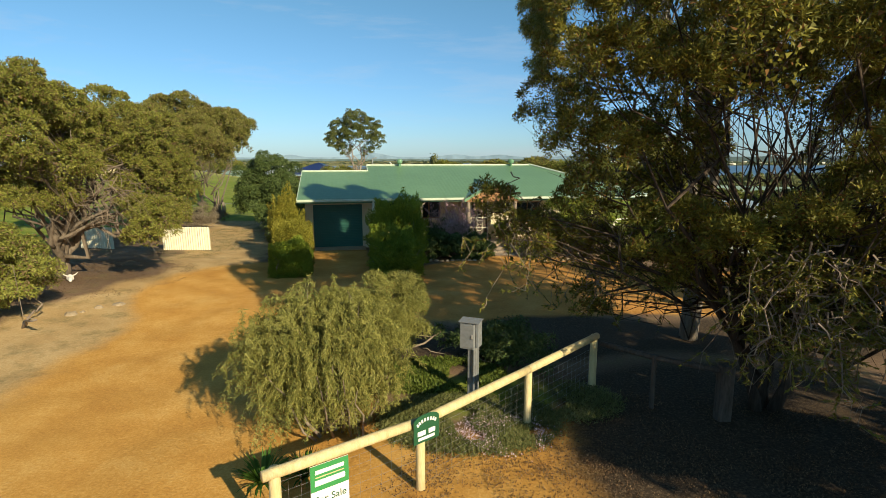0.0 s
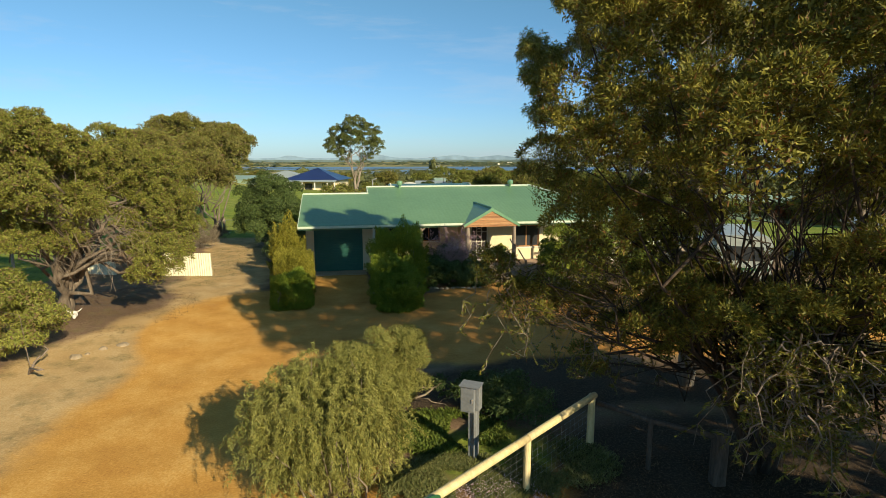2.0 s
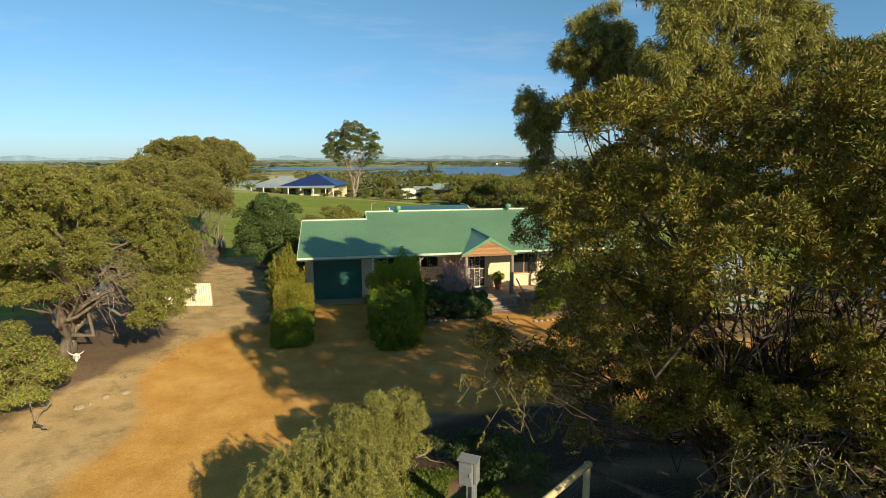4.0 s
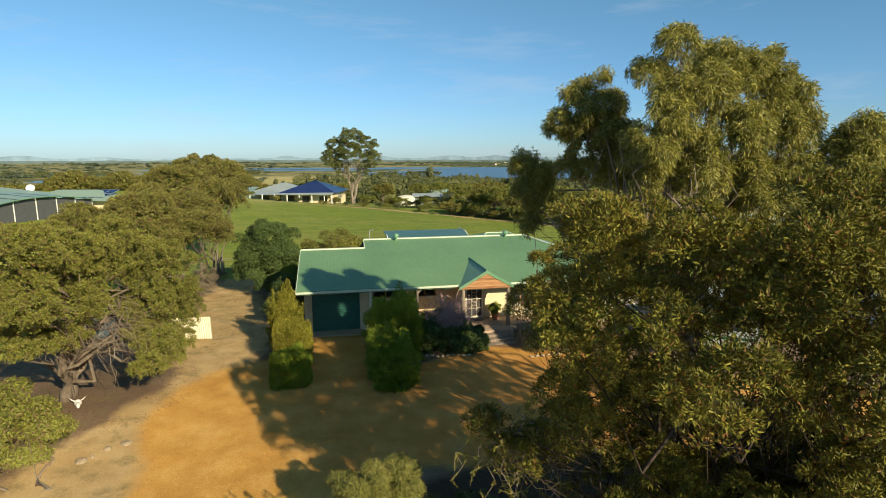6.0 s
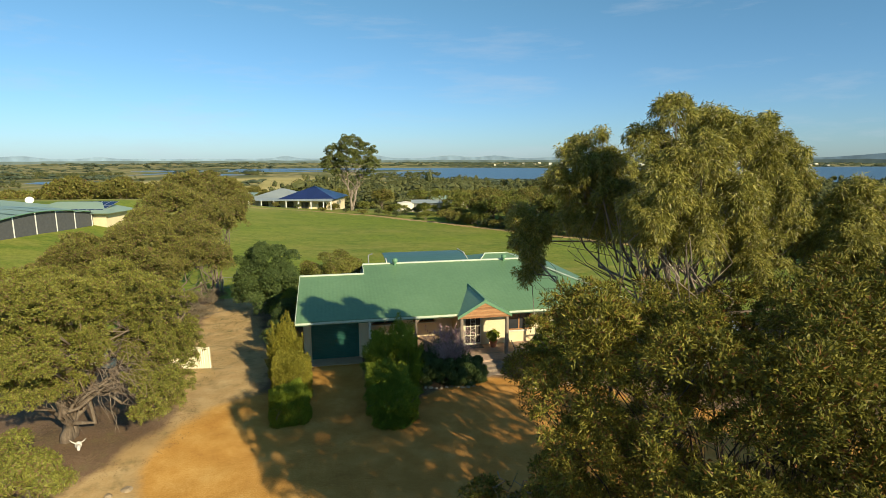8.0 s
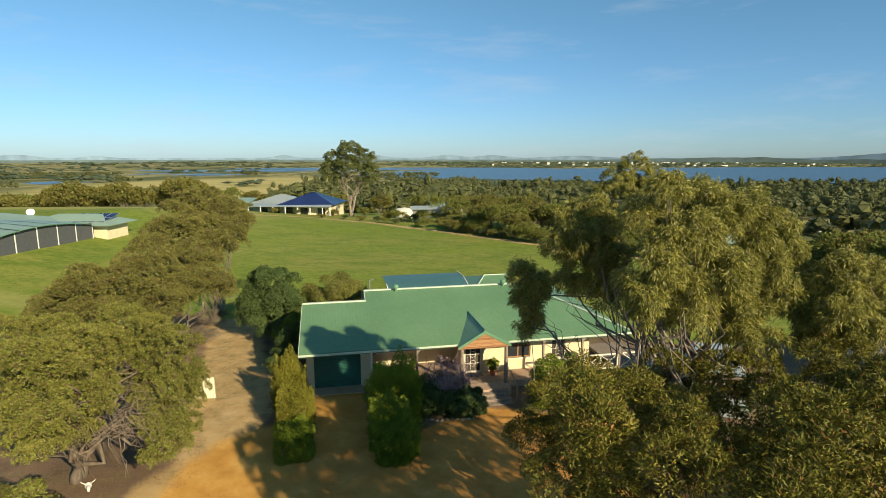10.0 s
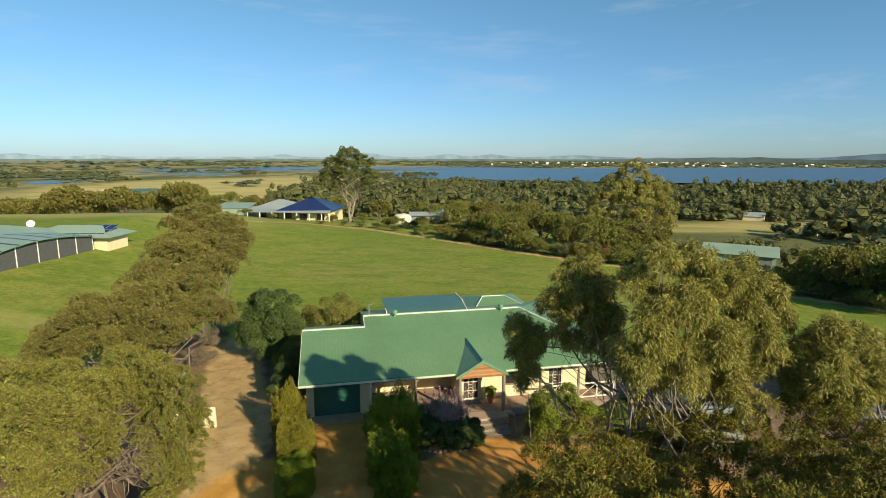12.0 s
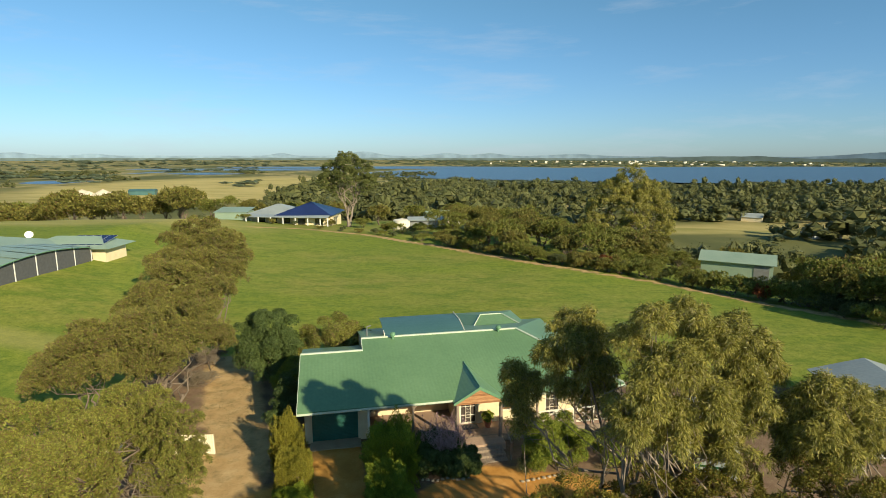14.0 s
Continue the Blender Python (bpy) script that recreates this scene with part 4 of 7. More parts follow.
# verandah deck, posts and rails
part("verandah_floor", Build().box(3.6, TURN_U, -0.05, 3.196, 0.0, FLOOR).box(TURN_U, 16.9, -0.05, 1.296, 0.0, FLOOR), PAVER, house, "brown paved verandah floor")
part("verandah_edge", Build().box(3.6, 16.9, -0.17, -0.054, 0.0, FLOOR + 0.004), OLDWOOD, house)
for u in (3.45, 5.7, 12.4, 14.6, 16.8):
    pst = part("post", Build().box(u - 0.055, u + 0.055, 0.07, 0.18, 0.0, EAVE - 0.02, c=0.012), CREAMPAINT if u < 5 else OLDWOOD, house)
    part("bracket", Build().sheet([(u + 0.05, 0.10, 2.1), (u + 0.35, 0.10, 2.4), (u + 0.35, 0.10, 2.46), (u + 0.05, 0.10, 2.2)], 0.04), OLDWOOD, pst)


def cross_rail(u0, u1, v):
    b = Build().box(u0, u1, v - 0.03, v + 0.03, 1.22, 1.29).box(u0, u1, v - 0.025, v + 0.025, 0.45, 0.51)
    for k in range(2):
        a, c = u0 + (u1 - u0) * k / 2, u0 + (u1 - u0) * (k + 1) / 2
        b.tube([(a, v, 0.51), (c, v, 1.22)], 0.022, 5).tube([(c, v, 0.51), (a, v, 1.22)], 0.022, 5)
        b.box(c - 0.03, c + 0.03, v - 0.03, v + 0.03, 0.35, 1.22)
    return b


for u0, u1 in ((12.5, 14.5), (14.7, 16.7)):
    part("balustrade", cross_rail(u0, u1, 0.12), CREAMPAINT, house, "cream balustrade with crossed braces")
part("side_deck", Build().box(16.9, 19.2, 0.1, 4.2, 0.2, FLOOR), OLDWOOD, house, "weathered timber side deck")
part("balustrade", cross_rail(17.0, 19.1, 0.16), CREAMPAINT, house, "cream balustrade with crossed braces")
part("downpipe", Build().tube([(3.42, -0.08, 2.42), (3.42, -0.02, 2.2), (3.42, 0.02, 2.1), (3.42, 0.02, 0.05)], 0.04, 8), CREAMPAINT, house)

# entry gable with steps
GL, GR, GM, GF, GJ, GTOP, GE = 7.70, 10.42, 9.06, -0.42, 3.05, 3.20, 2.42
part("porch_roof", Build().sheet([(GL, GF, GE), (GM, GF, GTOP), (GM, GJ, GTOP), (GL, -0.02, GE + 0.04)], 0.04)
     .sheet([(GM, GF, GTOP), (GR, GF, GE), (GR, -0.02, GE + 0.04), (GM, GJ, GTOP)], 0.04), GREENROOF, house, "small green gable roof over the entry")
part("porch_ridge", Build().tube([(GM, GF - 0.02, GTOP + 0.01), (GM, GJ, GTOP + 0.01)], 0.06, 6), GREENTRIM, house)
part("barge_board", Build().sheet([(GL - 0.02, GF - 0.035, GE + 0.02), (GL - 0.02, GF - 0.035, GE - 0.12), (GM, GF - 0.035, GTOP - 0.13), (GM, GF - 0.035, GTOP + 0.03)], 0.03)
     .sheet([(GR + 0.02, GF - 0.035, GE - 0.12), (GR + 0.02, GF - 0.035, GE + 0.02), (GM, GF - 0.035, GTOP + 0.03), (GM, GF - 0.035, GTOP - 0.13)], 0.03), GREENTRIM, house)
for i in range(7):
    z0 = GE - 0.10 + i * 0.105
    h = max(0.06, (GTOP - 0.1 - z0) / (GTOP - GE) * (GR - GL) / 2)
    h = min(h, (GR - GL) / 2 - 0.05)
    part("gable_board", Build().box(GM - h, GM + h, GF - 0.005, GF + 0.02, z0, z0 + 0.098, c=0.006), CEDAR, house)
for u in (GL + 0.2, GR - 0.2):
    part("porch_post", Build().tube([(u, GF + 0.12, 0), (u + 0.01, GF + 0.11, 1.2), (u, GF + 0.12, GE)], [0.11, 0.10, 0.09], 9), OLDWOOD, house, "rough round timber post")
part("porch_floor", Build().box(8.0, 10.3, -1.0, -0.175, 0.0, FLOOR + 0.01), PAVER, house)
for i in range(3):
    part("step", Build().box(8.1, 10.1, -1.35 - 0.35 * i, -1.0 - 0.35 * i, 0.0, 0.36 - 0.11 * (i + 1) + 0.0, c=0.015), OLDWOOD, house)
part("handrail", Build().tube([(10.25, -2.0, 0.85), (10.25, -0.95, 1.25)], 0.03, 6).tube([(10.25, -2.0, 0), (10.25, -2.0, 0.92)], 0.05, 7), OLDWOOD, house)
mat_ = tagged(new("door_mat", Build().box(-0.45, 0.45, -0.25, 0.25, 0, 0.02, c=0.008).mesh("door_mat", SCREEN)), "dark doormat in front of the entry", "doormat")
mat_.matrix_world = HOUSE @ pose(8.9, 0.95, FLOOR + 0.001)

# patio roofs behind the ridge
b = Build()
arc = [(9.0 + 3.3 * math.sin(radians(a)), 3.38 + 1.05 * (math.cos(radians(a)) - 0.45)) for a in range(-62, 30, 8)]
va = [(u, v, z) for u in (4.95, 10.1) for v, z in arc]
k = len(arc)
b.add(va, [(i, i + 1, i + 1 + k, i + k) for i in range(k - 1)])
va2 = [(u, v, z - 0.03) for u in (4.95, 10.1) for v, z in arc]
b.add(va2, [(i + k, i + 1 + k, i + 1, i) for i in range(k - 1)])
part("patio_roof", b, BLUEROOF, house, "curved blue-green patio roof behind the ridge")
part("patio_beam", Build().tube([(10.15, arc[0][0], arc[0][1]), (10.15, 8.6, 3.99), (10.15, 10.5, 3.95)], 0.04, 6), CREAMPAINT, house)
part("antenna_mast", Build().tube([(4.9, 6.3, 3.3), (4.9, 6.3, 4.05), (4.9, 6.9, 4.1)], 0.035, 6), CREAMPAINT, house)
RW = (10.6, 15.6, 8.2, 14.0, 2.75, 3.42)
ra, rb = (12.3, 11.1, RW[5]), (13.9, 11.1, RW[5])
part("rear_wing_roof", Build().sheet([(RW[0], RW[2], RW[4]), (RW[1], RW[2], RW[4]), rb, ra], 0.04).sheet([(RW[0], RW[3], RW[4]), (RW[0], RW[2], RW[4]), ra], 0.04)
     .sheet([(RW[1], RW[2], RW[4]), (RW[1], RW[3], RW[4]), rb], 0.04).sheet([(RW[1], RW[3], RW[4]), (RW[0], RW[3], RW[4]), ra, rb], 0.04), GREENROOF, house, "green hipped roof of the rear wing")
for p_, q_ in (((RW[0], RW[2], RW[4]), ra), ((RW[1], RW[2], RW[4]), rb), (ra, rb)):
    part("hip_cap", Build().tube([Vector(p_) + Vector((0, 0, 0.02)), Vector(q_) + Vector((0, 0, 0.02))], 0.04, 6), RIDGECAP, house)
part("rear_wing_wall", Build().box(11.2, 15.0, 8.8, 13.4, -0.8, 2.75), CREAM, house)
for u in (5.35, 12.0):
    vt = part("roof_vent", Build().lathe([(0.07, -0.1), (0.07, 0.14), (0.15, 0.16), (0.17, 0.26), (0.15, 0.36), (0.05, 0.40)], 12, (u, MAIN_V - 0.25, roof_z(MAIN_V) - 0.05)), GREENTRIM, house, "green whirling roof vent")
part("flue", Build().tube([(3.9, 7.2, 3.0), (3.9, 7.2, 4.3), (4.15, 7.2, 4.38)], 0.04, 7), GALV, house)

# apron, driveway edging, pot plant
ap = tagged(new("pavement", Build().box(0.5, 3.1, 0.75, 1.66, -0.08, 0.035, c=0.01).mesh("pavement", CONCRETE)), "pale concrete apron before the garage door", "pavement", kind="structure")
ap.matrix_world = HOUSE


# ---- near trees ----
def lobes_from(spec, at):
    return [(x - at[0], y - at[1], z - at[2], rx, ry, rz) for x, y, z, rx, ry, rz in spec]


at = (5.75, 9.1, 0.0)
tufted_tree("wattle_tree", at, "broad olive-green wattle with dense rounded crown and shaggy trunk", "tree", WATTLE, DARKBARK, lobes_from([
    (3.2, 8.3, 7.05, 1.16, 1.26, 1.07), (4.3, 7, 7.15, 1.26, 1.36, 1.07), (5.8, 7.6, 7.35, 1.46, 1.46, 1.07), (7.2, 8.2, 7.35, 1.55, 1.55, 1.16), (2.5, 8.4, 5.8, 0.97, 1.07, 1.26), (2.3, 8.6, 4.1, 0.78, 0.78, 0.97),
    (3.7, 6.5, 5.6, 1.16, 1.07, 1.26), (5.2, 6.1, 5.9, 1.36, 1.07, 1.36), (7, 6.3, 6, 1.46, 1.16, 1.46), (8.6, 7.4, 6.55, 1.55, 1.55, 1.55), (5, 10.4, 5.7, 1.46, 1.26, 1.16), (7.4, 10.6, 5.7, 1.65, 1.36, 1.36),
    (3.7, 9.8, 4.2, 1.07, 0.97, 1.07), (5.6, 6.1, 3.9, 1.16, 0.78, 0.97), (7.6, 6.4, 3.4, 1.36, 0.97, 1.46), (9.6, 8.2, 4.2, 1.55, 1.46, 1.94), (8.6, 10.5, 4.4, 1.46, 1.36, 1.75), (6.4, 9.4, 5.2, 1.26, 1.07, 1.07),
    (2.9, 10.8, 2.5, 0.78, 0.68, 0.48), (4, 11.2, 2.5, 0.87, 0.78, 0.58), (5.3, 10.9, 2.9, 0.87, 0.78, 0.68), (4.6, 7.2, 3, 0.97, 0.78, 0.87), (6.2, 6.7, 3.2, 0.97, 0.68, 0.78), (5.2, 8, 2.3, 0.78, 0.68, 0.58), (3.7, 8.6, 3, 0.78, 0.78, 0.68), (9.4, 7.4, 2.4, 1.16, 0.87, 0.97), (4.9, 8.9, 2.5, 1.07, 0.87, 0.68), (5.6, 10.2, 2.6, 0.97, 0.78, 0.68), (3.9, 9.6, 2.3, 0.87, 0.78, 0.48), (6.6, 9, 2.6, 1.16, 0.87, 0.78), (7.2, 6.6, 1.7, 0.78, 0.58, 0.58), (8.2, 12, 2.8, 1.16, 0.78, 0.97), (2.75, 10.1, 1.55, 0.34, 0.34, 0.34), (2.7, 11.6, 5.6, 0.87, 0.97, 0.97), (3.9, 11.9, 6, 1.07, 1.07, 0.97), (5.4, 11.7, 6.1, 1.16, 1.07, 0.97), (7.2, 11.8, 6.1, 1.36, 1.16, 1.07), (9.2, 11.4, 6.6, 1.46, 1.26, 1.16), (10.8, 10.4, 6.1, 1.46, 1.36, 1.26), (2.2, 11.3, 4.9, 0.68, 0.78, 0.87), (6.4, 7.2, 2.1, 0.87, 0.68, 0.68), (8, 7.4, 1.8, 1.07, 0.78, 0.78), (9.6, 8.6, 1.9, 1.16, 0.97, 0.87), (7, 10.6, 2, 1.07, 0.87, 0.87), (0.85, 9.6, 3.5, 0.39, 0.39, 0.44), (1.5, 9.7, 2.9, 0.53, 0.48, 0.48), (2.1, 10.1, 2.7, 0.68, 0.58, 0.58), (2.6, 9.6, 3.4, 0.68, 0.58, 0.58), (4.3, 10.4, 3.5, 0.87, 0.78, 0.68), (6.8, 8, 3.3, 1.26, 0.97, 0.97), (8.4, 8.6, 3, 1.26, 1.16, 1.16), (7.6, 9.8, 2.7, 1.16, 0.97, 0.97), (8.3, 6.9, 1.9, 0.97, 0.78, 0.78), (6.6, 6.9, 2.4, 0.87, 0.68, 0.58), (4.82, 8.6, 6.25, 0.42, 0.42, 0.37), (4.39, 9, 5.96, 0.37, 0.37, 0.34), (5.41, 8.6, 6.1, 0.41, 0.41, 0.37), (2.24, 8.8, 7.5, 0.47, 0.47, 0.42), (7.15, 8.6, 7.48, 0.54, 0.54, 0.48)], at),
    (0.1, 0.1, 2.0), 0.16, 560000, 0.07, 0.025, 11, 0.13, 8800, stems=4, inner=0.6, twig=8, low=-0.35, jag=0.2, each=9, ratio=0.36, bare=-0.1, depth=800, grain=0.09)


def sprays(rng, starts, per, reach, drop):
    """Thin drooping twigs with side shoots; gives the wood and the places and ways of small leaves."""
    b, pos, way = Build(), [], []
    for st in starts:
        for _ in range(per):
            a0 = np.array(st) + rng.normal(size=3) * 0.25
            a = rng.uniform(0, 6.283)
            e = a0 + np.array([math.cos(a) * reach * rng.uniform(0.3, 1), math.sin(a) * reach * rng.uniform(0.3, 1), -drop * rng.uniform(0.3, 1.1)])
            e[2] = max(e[2], 0.35)
            p = bend(rng, a0, e, 6, 0.2, 0.14)
            b.tube(p, [0.014, 0.012, 0.010, 0.008, 0.006, 0.004, 0.003], 4, caps=False)
            for _ in range(6):
                i_ = int(rng.integers(2, 7))
                q = p[i_] + rng.normal(size=3) * 0.16 + np.array([0, 0, -0.06])
                b.tube([p[i_], (p[i_] + q) / 2 + rng.normal(size=3) * 0.02, q], [0.006, 0.005, 0.002], 3, caps=False)
                for s_ in rng.uniform(0.1, 1.15, 24):
                    pos.append(p[i_] + (q - p[i_]) * s_)
                    way.append(q - p[i_])
    way = np.array(way) + rng.normal(size=(len(way), 3)) * 0.16
    way /= np.linalg.norm(way, axis=1)[:, None]
    return b, np.array(pos), way


rng = np.random.default_rng(17)
LOW = [(1.2, 9.7, 3.6), (1.9, 10.0, 3.3), (2.5, 10.0, 3.2), (2.6, 10.6, 2.9), (3.2, 10.6, 3.0), (3.8, 10.9, 2.8), (4.4, 10.4, 2.8), (3.0, 9.6, 2.6), (4.9, 10.9, 2.6), (5.6, 10.6, 2.6),
       (5.6, 6.9, 2.9), (5.4, 7.6, 2.6), (4.5, 7.0, 3.1), (4.9, 6.9, 3.0), (5.3, 6.9, 3.1), (4.4, 7.5, 2.6), (5.0, 7.4, 2.5), (5.2, 6.6, 2.6), (4.7, 6.7, 2.4)]
wood, lp, lw = sprays(rng, [(x - 5.75, y - 9.1, z) for x, y, z in LOW], 9, 0.7, 1.2)
wattle = bpy.data.objects["wattle_tree"]
part("twiggery", wood, TWIGS, wattle, "bare grey drooping twigs")["kind"] = "stuff"
nr = rng.normal(size=lp.shape)
nr /= np.linalg.norm(nr, axis=1)[:, None]
v, f = blades(rng, lp, lw, nr, 0.07, 0.024)
part("hanging_leaves", fast_mesh("hanging_leaves", v, f, WATTLE), WATTLE, wattle)["kind"] = "stuff"
# tree out of view on the right, added to throw shade on the yard
for wx, wy, sd in ((16.2, 9.2, 191),):
    tree("wattle_tree", (wx, wy, 0.0), "unseen wattle beyond the yard, added to shade it", "tree", WATTLE, DARKBARK,
         [(0, 0, 6.3, 1.9, 1.9, 1.3), (-1.2, 0.8, 5.0, 1.5, 1.5, 1.3), (1.3, -0.6, 4.9, 1.6, 1.6, 1.3), (0.2, 1.2, 3.6, 1.5, 1.4, 1.2), (-0.5, -1.2, 3.6, 1.4, 1.4, 1.2)],
         (0.1, 0.1, 1.8), 0.18, 16000, 0.2, 0.1, sd, stems=3, hang=0.25, clump=0.36, per=110)
at = (6.1, 12.9, 0.0)
tufted_tree("gum_tree", at, "tall gum with pale limbs and drooping yellow-green leaves", "tree", GUM, PALEBARK, lobes_from([(3.97, 14.1, 10, 0.69, 0.69, 0.62), (3.39, 14.1, 9.41, 0.49, 0.49, 0.44), (4.25, 13.8, 9.22, 0.59, 0.59, 0.54), (3.63, 14.2, 8.5, 0.5, 0.5, 0.44), (4.56, 13.8, 8.4, 0.51, 0.51, 0.47), (4.35, 14.8, 9.39, 0.54, 0.54, 0.5), (2.54, 15.2, 8.23, 0.53, 0.53, 0.49), (2.46, 15.2, 7.6, 0.5, 0.5, 0.45), (2.71, 15.2, 6.9, 0.34, 0.34, 0.31), (5.22, 12.1, 10.83, 0.51, 0.51, 0.47), (4.88, 12.3, 10.4, 0.48, 0.48, 0.42), (6.21, 12.3, 10.56, 0.59, 0.59, 0.52), (5.7, 11.9, 9.98, 0.59, 0.59, 0.53), (5.12, 11.8, 9.93, 0.47, 0.47, 0.41), (7.41, 12.6, 10.62, 0.49, 0.49, 0.43), (6.85, 12.2, 10.18, 0.59, 0.59, 0.52), (8.27, 13, 9.86, 0.53, 0.53, 0.49), (8.61, 13, 9.32, 0.37, 0.37, 0.33), (7.65, 12.4, 9.25, 0.58, 0.58, 0.51), (6.4, 11.8, 9.21, 0.59, 0.59, 0.53), (4.76, 11.6, 9.4, 0.53, 0.53, 0.49), (4.45, 11.6, 8.85, 0.49, 0.49, 0.44), (5.48, 11.7, 8.84, 0.5, 0.5, 0.44), (6.5, 13.2, 10.71, 0.5, 0.5, 0.45), (7.66, 13.3, 9.47, 0.58, 0.58, 0.52), (5.7, 12, 8.14, 0.63, 0.63, 0.57), (6.91, 12.3, 8.12, 0.61, 0.61, 0.55), (8.21, 12.8, 8.31, 0.6, 0.6, 0.54), (4.83, 11.9, 8.28, 0.4, 0.4, 0.36), (7.42, 12.2, 7.8, 0.58, 0.58, 0.52)], at),
            (0.1, -0.1, 6.0), 0.22, 220000, 0.105, 0.023, 12, 0.17, 2200, stems=3, inner=0.0, droop=0.8, twig=6, low=-0.7, jag=0.5, each=9, ratio=0.48, bare=-0.7)
at = (10.3, 12.6, 0.0)
tufted_tree("gum_tree", at, "gum with drooping leaves beside the shed", "tree", GUM, PALEBARK, lobes_from([(9.43, 12.2, 9.01, 0.51, 0.51, 0.47), (10.13, 12.2, 8.8, 0.58, 0.58, 0.51), (9.08, 12.4, 8.59, 0.41, 0.41, 0.37), (10.4, 12, 8.17, 0.54, 0.54, 0.5), (9.37, 11.8, 8.18, 0.57, 0.57, 0.5), (8.94, 12.2, 7.95, 0.41, 0.41, 0.37), (11.35, 12.6, 8.38, 0.57, 0.57, 0.51), (11.41, 12.4, 7.72, 0.64, 0.64, 0.58), (9.73, 11.6, 7.78, 0.45, 0.45, 0.41)], at),
            (0.1, 0.1, 4.8), 0.18, 85000, 0.105, 0.023, 13, 0.17, 800, stems=2, inner=0.0, droop=0.8, twig=6, low=-0.7, jag=0.5, each=9, ratio=0.48, bare=-0.7)
# never in view: added and sized to shade the foreground and the wattle's lower front
at = (10.6, 1.4, 0.0)
tree("wattle_tree", at, "unseen wattle beside the entrance, added for its shade", "tree", WATTLE, BARK,
     [(0, 0, 4.3, 2.0, 2.0, 1.3), (-0.6, -1.4, 5.2, 1.6, 1.6, 1.1), (1.2, 0.8, 5.0, 1.7, 1.7, 1.2), (1.9, 3.1, 2.6, 1.7, 1.7, 1.5), (2.2, 3.0, 1.2, 1.7, 1.7, 1.1), (-1.2, 0.6, 2.4, 1.7, 1.7, 1.0), (1.2, -0.6, 2.5, 1.7, 1.7, 1.0), (0.2, 1.0, 1.7, 1.7, 1.5, 0.9), (-0.4, -1.0, 1.7, 1.5, 1.5, 0.9)],
     (0.1, 0.1, 1.8), 0.2, 36000, 0.2, 0.1, 19, stems=3, hang=0.25, clump=0.36, per=120)
at = (-12.9, 17.8, gz(-12.9, 17.8))
tufted_tree("spreading_tree", at, "old spreading tree with leaning split trunk and domed crown", "tree", OLIVE, BARK, lobes_from([(-11.12, 14.3, 5.99, 0.84, 0.84, 0.74), (-11.5, 16.2, 5.67, 0.86, 0.86, 0.78), (-11.11, 14.6, 4.59, 0.95, 0.95, 0.86), (-11.2, 16.2, 4.08, 0.8, 0.8, 0.71), (-11.98, 14.6, 4.67, 0.95, 0.95, 0.85), (-11.53, 17.4, 4.66, 0.74, 0.74, 0.68), (-12.07, 15.2, 3.32, 0.67, 0.67, 0.61), (-11.59, 16.4, 3.08, 0.65, 0.65, 0.58), (-13.69, 15.5, 5.11, 1.17, 1.17, 1.05), (-12.6, 17.2, 6, 0.66, 0.66, 0.58), (-14.16, 17, 5.86, 0.9, 0.9, 0.82), (-9.54, 18.6, 4.82, 0.91, 0.91, 0.82), (-10.79, 19.2, 4.4, 0.73, 0.73, 0.67), (-9.08, 18.8, 3.91, 0.69, 0.69, 0.63), (-9.74, 18.2, 3.57, 0.87, 0.87, 0.78), (-9.17, 18.4, 2.9, 0.69, 0.69, 0.63), (-11.2, 19.4, 3.34, 0.63, 0.63, 0.56), (-9.25, 17, 2.09, 0.72, 0.72, 0.65), (-9.06, 17.6, 2.42, 0.67, 0.67, 0.6), (-9.98, 17.6, 2.66, 0.54, 0.54, 0.49), (-12.06, 20.4, 4.62, 0.73, 0.73, 0.67), (-11.01, 20.4, 5.06, 0.65, 0.65, 0.58), (-9.25, 19.4, 3.12, 0.54, 0.54, 0.5), (-11.48, 17.6, 5.38, 0.73, 0.73, 0.66), (-11.38, 18.4, 4.96, 0.69, 0.69, 0.62), (-11.21, 18.6, 5.89, 0.73, 0.73, 0.66), (-11.23, 17, 4.17, 0.53, 0.53, 0.48), (-11.33, 15.2, 5.5, 0.79, 0.79, 0.71), (-11.49, 16.6, 5.6, 0.72, 0.72, 0.65)], at),
            (0.3, -0.3, 1.5), 0.26, 290000, 0.065, 0.032, 14, 0.11, 5200, stems=3, inner=0.8, twig=7, low=-0.45, jag=0.15, each=16, ratio=0.36, bare=-0.45, depth=700, grain=0.115)
rng = np.random.default_rng(140)
tangle = Build()
for k in range(150):
    a = np.array([-0.2 + rng.uniform(0.4, 3.2), rng.uniform(-1.8, 0.6), rng.uniform(2.2, 3.7)])
    e = a + np.array([rng.uniform(0.1, 1.3), rng.uniform(-0.7, 0.3), rng.uniform(-1.3, 0.25)])
    tangle.tube(bend(rng, a, e, 4, 0.18, 0.12), [0.013, 0.011, 0.008, 0.006, 0.003], 3, caps=False)
part("dead_branch_tangle", tangle, TWIGS, bpy.data.objects["spreading_tree"], "grey dead twigs hanging below the crown")["kind"] = "stuff"
at = (-14.6, 28.2, gz(-14.6, 28.2))
